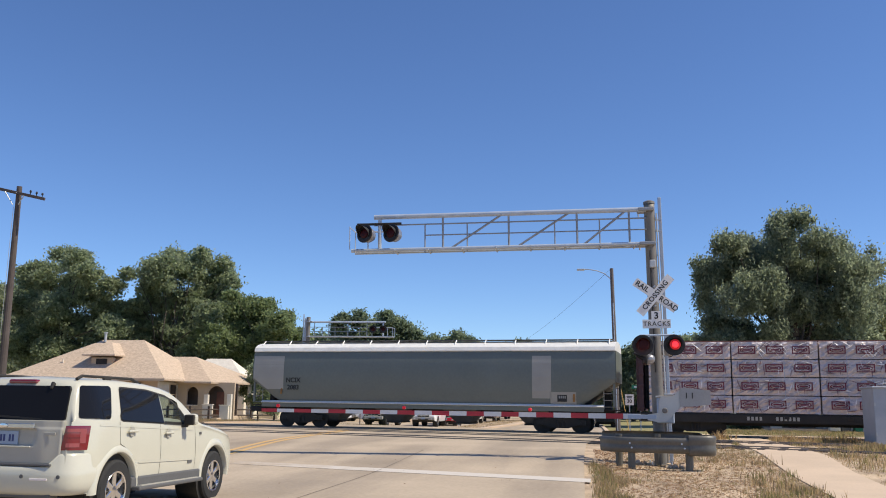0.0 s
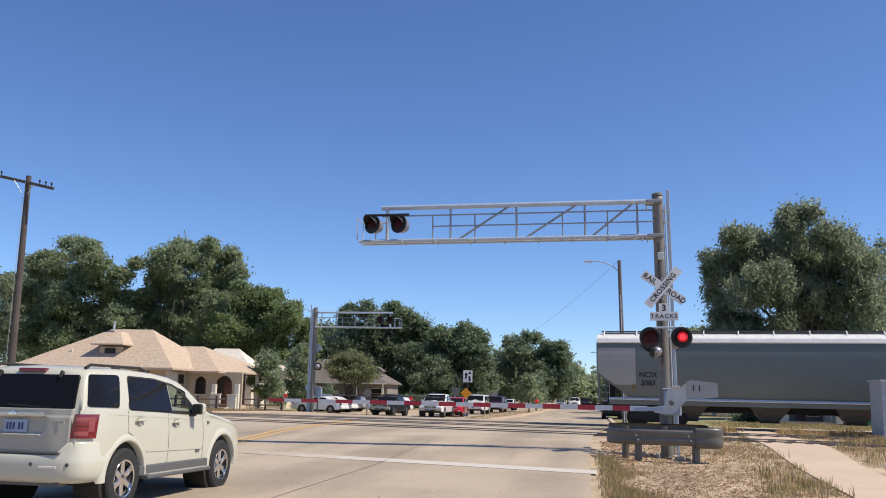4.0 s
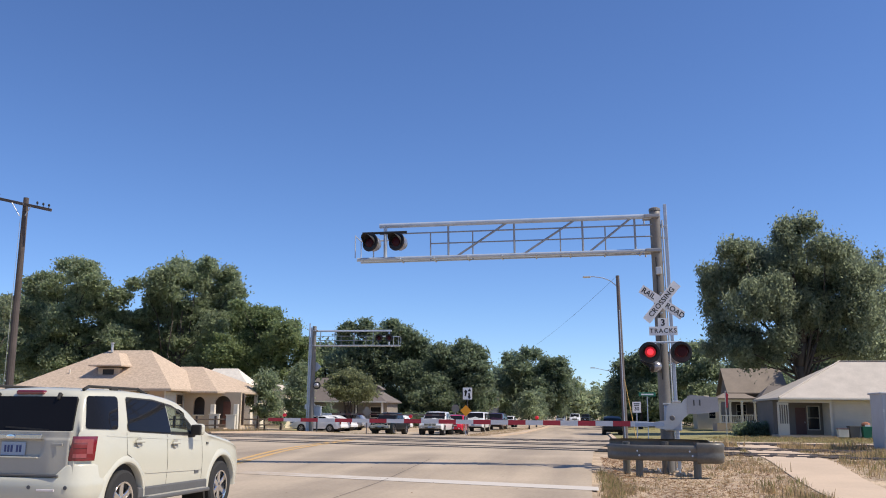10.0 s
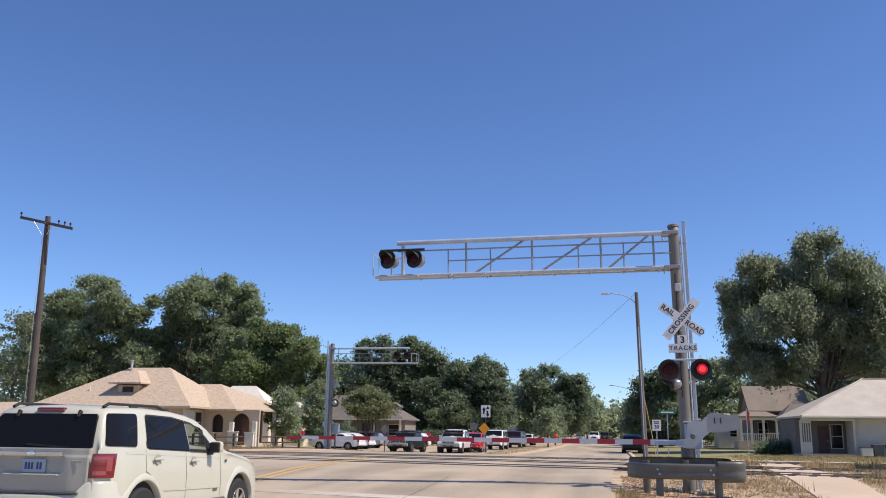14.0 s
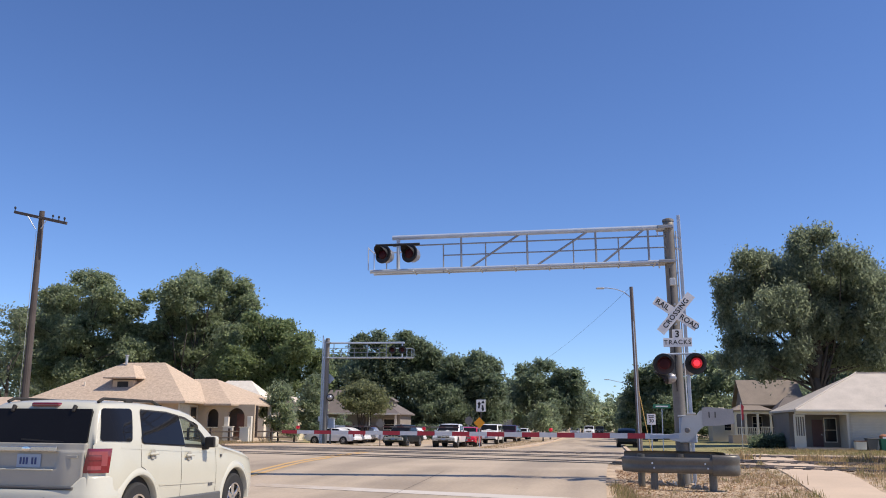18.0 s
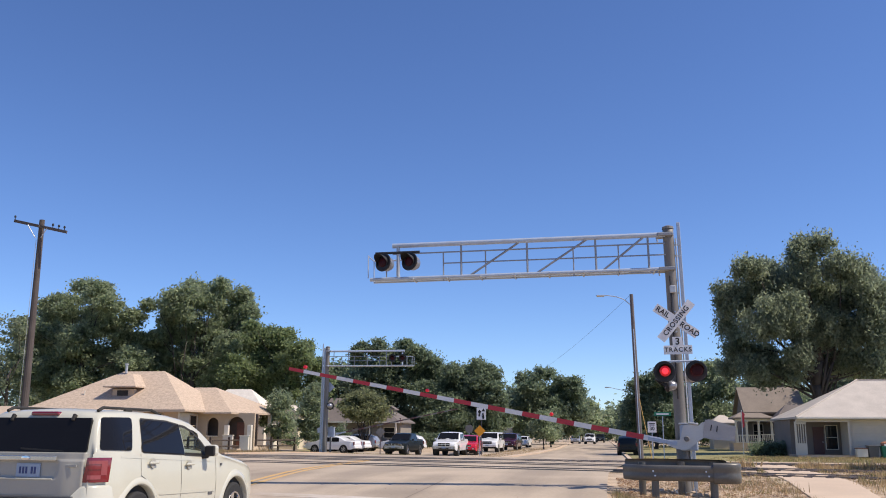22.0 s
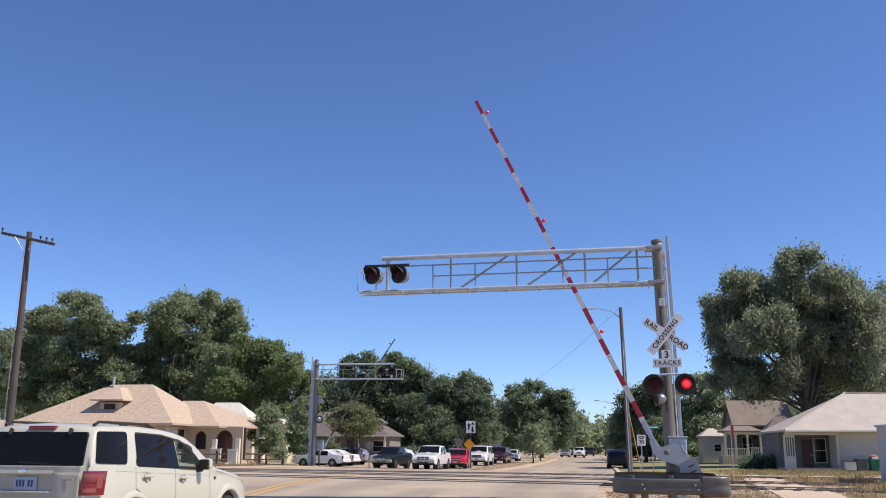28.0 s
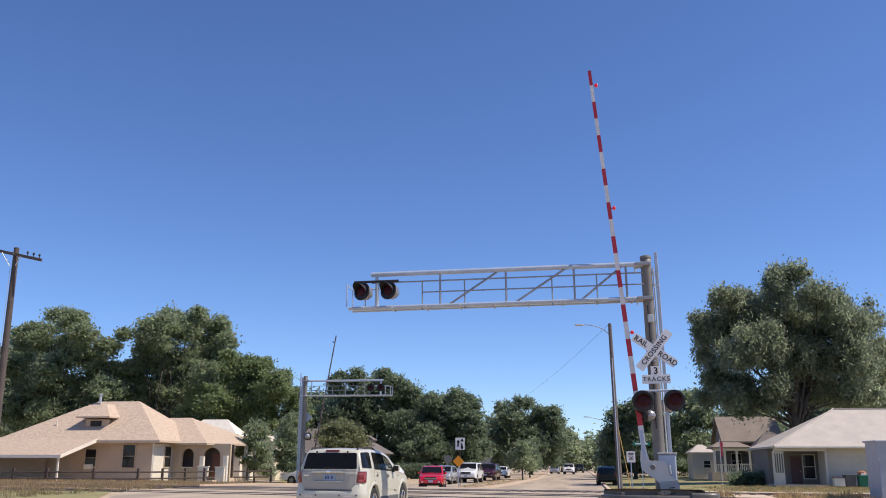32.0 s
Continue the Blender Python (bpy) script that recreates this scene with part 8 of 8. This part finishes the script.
far_lamp(-13.6, 128.0, 8.4, -0.8, "slim steel street lamp behind the median")


def cable(name, a, b, sag, r, label):
    a, b = Vector(a), Vector(b)
    bm = bmesh.new()
    n = 24
    prev = a
    for i in range(1, n + 1):
        t = i / n
        q = a.lerp(b, t)
        q.z -= sag * 4 * t * (1 - t)
        rod_between(bm, prev, q, r, n=5)
        prev = q
    o = part(name, bm, SIGNAL_BLACK)
    return tagged(o, label, "cable")


cable("overhead_cable", (2.6, 60.5, 10.9), (-15.0, 150.0, 9.5), 1.2, 0.009, "thin overhead cable from the lamp pole")


def sign(x, y, z, w, h, mat, label, post_h=None, rot=0, mark=None, diamond=False, post_mat=None):
    s = thing("road_sign", pose(x, y, hz(x, y), 0, 0, rot), label, "road sign")
    part("post", boxed((0, 0.03, (z + h / 2) / 2), (0.06, 0.04, z + h / 2)), post_mat or GALV, s)
    if diamond:
        r = w / math.sqrt(2)
        bm = prism(bmesh.new(), [(-r, z), (0, z - r), (r, z), (0, z + r)], -0.012, 0.0, "y")
    else:
        bm = boxed((0, -0.006, z), (w, 0.012, h), bev=0.004)
    b = part("panel", bm, mat, s)
    return s, b


s_, b_ = sign(-9.1, 70.5, 3.32, 0.75, 0.95, SIGN_WHITE, "white sign with two black curved arrows", post_mat=LAMP_TIMBER)
for ox, flip in ((-0.14, 1), (0.16, -1)):
    bm = bmesh.new()
    box(bm, (ox, -0.018, 3.30 if flip > 0 else 3.16), (0.13, 0.01, 0.4), ry=12 * flip)
    tz = 3.48 if flip > 0 else 3.50
    if flip > 0:
        prism(bm, [(ox - 0.13, tz), (ox, tz - 0.28), (ox + 0.13, tz), (ox, tz + 0.16)], -0.024, -0.014, "y")
    else:
        prism(bm, [(ox - 0.15, tz), (ox + 0.15, tz), (ox + 0.02, tz + 0.24)], -0.024, -0.014, "y")
        box(bm, (ox - 0.03, -0.019, 3.03), (0.12, 0.01, 0.26), ry=-16)
    part("arrow", bm, SIGN_BLACK, b_)
sign(-8.9, 68.0, 1.95, 0.62, 0.62, AMBER_SIGN, "amber diamond marker on the median", diamond=True)
s_, b_ = sign(3.35, 56.0, 2.15, 0.52, 0.66, SIGN_WHITE, "white speed limit sign reading 30")
lettering("30", 0.30, SIGN_BLACK, b_, pose(0, -0.016, 2.05, 90, 0, 0))
part("text_bar", boxed((0, -0.014, 2.36), (0.36, 0.01, 0.05)), SIGN_BLACK, b_)
part("text_bar", boxed((0, -0.014, 2.27), (0.30, 0.01, 0.05)), SIGN_BLACK, b_)
s_, b_ = sign(4.3, 60.0, 3.1, 1.1, 0.26, GREEN_SIGN, "green street name sign on a thin post")
part("text_bar", boxed((0, -0.014, 3.1), (0.8, 0.01, 0.09)), SIGN_WHITE, b_)
# sign backs take the darker mast steel so that they look shaded
sign(-14.45, 58.6, 1.62, 0.48, 0.48, GALV_MAST, "back of a diamond sign on a thin post", diamond=True, post_mat=LAMP_TIMBER)
sr, _b = sign(-12.0, 84.0, 2.2, 0.3, 0.3, GALV_MAST, "back of a round sign seen over the queue")
rs = part("panel", turned([(-0.03, 0.0), (-0.03, 0.38), (-0.018, 0.38), (-0.018, 0.0)], "y", 20), GALV_MAST, sr)
rs.matrix_basis = pose(0, 0, 2.2)
gw = thing("guy_guard", pose(2.9, 55.5, 0), "slanted yellow guy-wire guard", "guy guard")
part("tube", rodded((0.35, 0, 0), (-0.25, 0.3, 3.6), 0.022, n=8), YELLOW_TUBE, gw)

# steel cabinet by the footpath
cb = thing("signal_cabinet", pose(12.13, 36.0, hz(12.13, 36) - 0.20), "grey steel signal equipment cabinet", "cabinet")
part("body", boxed((0, 0, 1.18), (2.0, 1.4, 2.3), bev=0.03), CABINET_GREY, cb)
part("roof", boxed((0, 0, 2.34), (2.12, 1.52, 0.07), bev=0.02), CABINET_GREY, cb)
part("base", boxed((0, 0, 0.03), (2.1, 1.5, 0.2)), WALK, cb)
for k in (0.6, 1.7):
    part("hinge", boxed((-0.97, -0.72, k), (0.05, 0.04, 0.12)), ALU, cb)


def rail_fence():
    pts = [(-46, 55.0), (-40, 55.6), (-35.5, 56.3), (-32.4, 56.8), (-29.6, 57.6), (-28.2, 62.0), (-27.0, 66.0), (-24.5, 70.0)]
    f = thing("rail_fence", Matrix.Identity(4), "low dark wooden post-and-rail fence", "fence")
    P = []
    for (a, b), (c, d) in zip(pts, pts[1:]):
        n = max(1, round(math.hypot(c - a, d - b) / 2.6))
        P += [(a + (c - a) * i / n, b + (d - b) * i / n) for i in range(n)]
    P.append(pts[-1])
    for x, y in P:
        part("post", boxed((x, y, 0.5), (0.15, 0.15, 1.1), bev=0.01), WOOD_DARK, f)
    for (a, b), (c, d) in zip(P, P[1:]):
        for z in (0.36, 0.80):
            part("rail", rodded((a, b, z), (c, d, z), 0.055, n=6), WOOD_DARK, f)


rail_fence()


def grass():
    rng = random.Random(4)
    dry, green, fine = [], [], []

    def put(x, y, k, green_share):
        if not on_path(x, y):
            (green if rng.random() < green_share else dry).append((x, y, k))
    for _ in range(6500):
        x, y = rng.uniform(0.35, 5.2), rng.uniform(9, 21.5)
        d = noise.noise((x * 0.6, y * 0.6, 3))
        if x < 1.15 - 0.05 * (y - 9) + 0.5 * d or d > 0.45:
            put(x, y, rng.uniform(0.35, 0.85), 0.30)
        elif rng.random() < 0.16:
            put(x, y, rng.uniform(0.2, 0.5), 0.1)
    for cx, cy, n in ((3.75, 17.6, 45), (4.0, 16.4, 40), (4.35, 20.0, 20), (3.2, 15.0, 40)):
        for _ in range(n):
            put(cx + rng.gauss(0, 0.28), cy + rng.gauss(0, 0.7), rng.uniform(0.5, 1.15), 0.4)
    for _ in range(700):
        put(rng.uniform(1.2, 5), rng.uniform(21, 32), rng.uniform(0.2, 0.6), 0.1)
    for _ in range(9000):
        y = rng.uniform(12, 34)
        x = rng.uniform(5.6 + 0.06 * (y - 16), 20)
        d = noise.noise((x * 0.35, y * 0.35, 7)) + 0.4 * noise.noise((x * 1.4, y * 1.4, 1))
        if d > -0.02:
            put(x, y, (0.35 + 1.6 * d) * rng.uniform(0.6, 1.3), 0.45 if d > 0.3 else 0.12)
        elif rng.random() < 0.25:
            put(x, y, rng.uniform(0.15, 0.4), 0.05)
    for _ in range(4200):
        s, u = rng.choice((23.5, 25.5, 27.5, 33, 37.2, 38.2)) + rng.uniform(-0.9, 0.9), rng.uniform(-4, 24)
        P = TN * s + TU * u
        d = noise.noise((P.x * 0.5, P.y * 0.5, 2))
        if P.x > 2.5 and d > -0.25:
            put(P.x, P.y, (0.7 + 1.3 * max(0, d)) * rng.uniform(0.5, 1.3), 0.25)
    for _ in range(5200):
        x, y = rng.uniform(-46, -20.5), rng.uniform(42, 58)
        d = noise.noise((x * 0.4, y * 0.4, 5))
        if x < -20.5 - 0.35 * max(0, 47 - y) and d > -0.3:
            put(x, y, (0.8 + max(0, d)) * rng.uniform(0.5, 1.4), 0.12)
    for _ in range(2500):
        x, y = rng.uniform(-48, -20), rng.uniform(24, 44)
        if x < -15.5 - 0.36 * max(0, y - 30):
            put(x, y, rng.uniform(0.6, 1.5), 0.2)
    for _ in range(900):
        s, u = 38.6 + rng.uniform(-0.7, 0.5), rng.uniform(-5.5, 26)
        P = TN * s + TU * u
        d = noise.noise((u * 0.9, 4.0, 1.0))
        if P.x > 3.2 and d > -0.15:
            put(P.x, P.y, (1.5 + 2.2 * max(0, d)) * rng.uniform(0.6, 1.2), 0.12)
    for _ in range(3200):
        y = rng.uniform(57, 70)
        put(rng.uniform(-30, -14.4 - 0.45 * max(0, 61 - y)), y, rng.uniform(0.5, 1.3), 0.35)
    for _ in range(1500):
        y = rng.uniform(63, 105)
        put(rng.uniform(-8.8, -6.9 + 0.03 * (y - 63)), y, rng.uniform(0.5, 1.2), 0.2)
    for _ in range(2600):
        put(rng.uniform(2.8, 22), rng.uniform(56, 68), rng.uniform(0.4, 1.2), 0.4)
    g = new("dry_grass")
    tagged(g, "tufts of dry straw-coloured grass and weeds", "grass", kind="stuff")
    blades("blades", dry, GRASS_DRY, g, 0.17, 0.008, 10, 0.22, 1)
    g = new("green_weeds")
    tagged(g, "scattered green weeds along the road edge", "weeds", kind="stuff")
    blades("blades", green, GRASS_GREEN, g, 0.16, 0.008, 11, 0.20, 2)


def mulch():
    """Bark chips and dead leaves over the bare ground round the mast and beside the path."""
    rng = random.Random(8)
    e = new("mulch")
    tagged(e, "scattered bark chips and dead leaves on bare soil", "mulch", kind="stuff")
    for nm, mt, n in (("brown_chips", MULCH_DARK, 15000), ("pale_chips", MULCH_PALE, 14000)):
        V, F = [], []
        for _ in range(n):
            if rng.random() < 0.75:
                x, y = rng.uniform(0.5, 4.9), rng.uniform(10, 27)
            else:
                y = rng.uniform(12, 30)
                x = rng.uniform(6.0, 14)
            if on_path(x, y, 0.02):
                continue
            s, a = 0.012 + 0.045 * rng.random() ** 2, rng.uniform(0, 6.28)
            t = rng.uniform(-0.6, 0.6)
            z = hz(x, y) - 0.02 + rng.uniform(0, 0.02)
            i = len(V)
            ca, sa = math.cos(a) * s, math.sin(a) * s
            V += [(x - ca, y - sa, z), (x + sa * 0.5, y - ca * 0.5, z + s * 0.5 * abs(t)), (x + ca, y + sa, z + s * t * 0.5 + 0.01), (x - sa * 0.5, y + ca * 0.5, z + 0.012)]
            F.append((i, i + 1, i + 2, i + 3))
        mesh_from(nm, V, F, mt, e)


def litter():
    """Leaves and small bits of rubbish lying on the concrete."""
    rng = random.Random(21)
    e = new("road_litter")
    tagged(e, "a few dead leaves and crumbs lying on the concrete road", "litter", kind="stuff")
    V, F = [], []
    for _ in range(30):
        x, y = rng.uniform(-5.5, 0.0), rng.uniform(10.5, 24)
        s, a = rng.uniform(0.008, 0.026), rng.uniform(0, 6.28)
        z = hz(x, y) + 0.028
        ca, sa = math.cos(a) * s, math.sin(a) * s
        i = len(V)
        V += [(x - ca, y - sa, z), (x + sa * 0.5, y - ca * 0.5, z + s * 0.3), (x + ca, y + sa, z + s * 0.2), (x - sa * 0.5, y + ca * 0.5, z)]
        F.append((i, i + 1, i + 2, i + 3))
    mesh_from("leaves", V, F, MULCH_DARK, e)


def rubble():
    """Broken concrete round the foot of the near mast."""
    rng = random.Random(17)
    e = new("rubble")
    tagged(e, "pale broken concrete lumps at the foot of the mast", "rubble", kind="stuff")
    bm = bmesh.new()
    for k in range(22):
        a, d = rng.uniform(0, 6.28), rng.uniform(0.22, 0.75)
        x, y = GX + d * math.cos(a), GY - 0.25 + d * math.sin(a)
        r = rng.uniform(0.03, 0.10)
        box(bm, (x, y, hz(x, y) + r * 0.25), (r * 2, r * rng.uniform(0.8, 1.6), r * 0.8), rz=rng.uniform(0, 180), rx=rng.uniform(-20, 20), ry=rng.uniform(-20, 20))
    part("lumps", bm, WALK, e)


rubble()
MULCH_DARK = leaf_material("dark_bark_chips", (0.23, 0.14, 0.085))
MULCH_PALE = leaf_material("pale_dead_leaves", (0.42, 0.285, 0.175))
grass()
mulch()
litter()


# ---- what moves ----
def along(u, s, z):
    P = FAR_N * s + FAR_U * u
    return Matrix.Translation((P.x, P.y, z)) @ pose(0, 0, 0, 0, 0, -math.degrees(FAR_SKEW))


def motions():
    # train: left end of the hopper along the track
    left_end = [(0, -22.25), (1, -17.9), (2, -13.6), (3, -9.3), (6, 3.5), (7, 7.75), (10, 20.5), (32, 114)]
    walk(hopper, [(t, along(u + 9.2, FAR_S, RAIL_Z)) for t, u in left_end])
    walk(lumber, [(t, along(u + 19.4 + 11.25, FAR_S, RAIL_Z)) for t, u in left_end])
    # near gate arm: degrees above level
    lift = [(0, 0.0), (20.6, 0.0), (21.0, 1.5), (21.5, 5.3), (22, 10.6), (22.5, 14.7), (23, 18.3), (23.5, 22.8), (24, 27.3), (24.5, 31.7), (25, 35.8), (25.5, 40.2), (27.5, 59.0), (28, 64.6), (28.3, 67.5), (28.6, 70.8), (28.9, 74.1), (29.2, 77.6), (29.5, 81.7), (29.8, 85.5), (30.1, 87.0), (30.4, 86.0), (30.7, 84.8), (31, 83.7), (31.4, 84.2), (32, 84.6)]
    walk(near_arm, [(t, pose(-0.16, 0, 0.188, 0, a, 0)) for t, a in lift])
    walk(far_arm, [(t, pose(0, 0, 0, 0, a, 0)) for t, a in [(0, 0), (20.5, 0), (22, 11.5), (24, 27.5), (25, 35), (27.5, 52), (29, 66), (30, 75), (31, 81.5), (32, 81)]])
    # the white suv pulls away
    path = [(0, -6.36, 9.2, -2.0), (27.0, -6.36, 9.2, -2.0), (27.5, -6.38, 9.28, -2.2), (28, -6.42, 9.5, -2.6), (28.5, -6.45, 9.87, -3.0), (29, -6.45, 10.38, -3.3), (29.5, -6.43, 11.15, -3.4),
            (30, -6.38, 12.35, -3.4), (30.5, -6.33, 14.2, -3.5), (31, -6.25, 16.5, -3.7), (31.5, -6.12, 18.9, -4.1), (32, -5.97, 21.3, -4.5)]

    def at(t, k):
        return lerp_rows([(r[0], r[k]) for r in path], t)
    walk(suv, [(t, pose(x, y, 0.005 + 0.5 * (hz(x, y + 0.85) + hz(x, y + 3.5)), -0.5 if t < 30 else 0.3, 0, r)) for t, x, y, r in path])
    rows = [(27.0 + 0.05 * i, -math.degrees((at(27.0 + 0.05 * i, 2) - 9.2) / 0.358)) for i in range(101)]
    for w in suv_wheels:
        p = w.matrix_basis.translation.copy()
        walk(w, [(0, pose(*p))] + [(t, pose(*p, a, 0, 0)) for t, a in rows])
    # oncoming vehicles start when the gates are up
    def drive(ob, rows):
        walk(ob, [(t, pose(x, y, hz(x, y) + 0.022, 0, 0, r)) for t, x, y, r in rows])
    drive(pick_dark, [(0, -15.1, 73.3, 175), (27, -15.1, 73.3, 175), (29, -15.2, 72.7, 175), (30.2, -15.3, 72.3, 175), (32, -15.3, 72.1, 175)])
    drive(pick_white, [(0, -11.55, 74.0, 178), (26, -11.55, 74.0, 178), (28, -11.95, 72.9, 176), (29, -12.55, 70.7, 173), (30, -13.2, 68.3, 172), (30.9, -13.0, 64.6, 173), (31.4, -12.8, 60.4, 175), (32, -12.45, 54.9, 178)])
    drive(red_car, [(0, -10.65, 77, 180), (27, -10.65, 77, 180), (29, -10.6, 76, 181), (30.5, -10.5, 72.5, 183), (31.6, -10.55, 68.6, 185), (32, -10.5, 66.6, 185)])
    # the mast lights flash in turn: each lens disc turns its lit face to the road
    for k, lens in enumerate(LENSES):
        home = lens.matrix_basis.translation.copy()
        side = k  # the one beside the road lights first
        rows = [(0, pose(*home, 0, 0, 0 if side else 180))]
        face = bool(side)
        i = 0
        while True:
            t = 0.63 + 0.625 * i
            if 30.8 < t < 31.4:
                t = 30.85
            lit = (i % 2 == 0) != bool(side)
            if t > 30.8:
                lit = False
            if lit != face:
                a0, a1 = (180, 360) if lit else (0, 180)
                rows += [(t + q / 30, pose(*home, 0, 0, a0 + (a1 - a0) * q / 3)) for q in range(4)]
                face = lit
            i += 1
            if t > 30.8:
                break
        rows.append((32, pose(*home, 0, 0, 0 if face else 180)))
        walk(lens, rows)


motions()
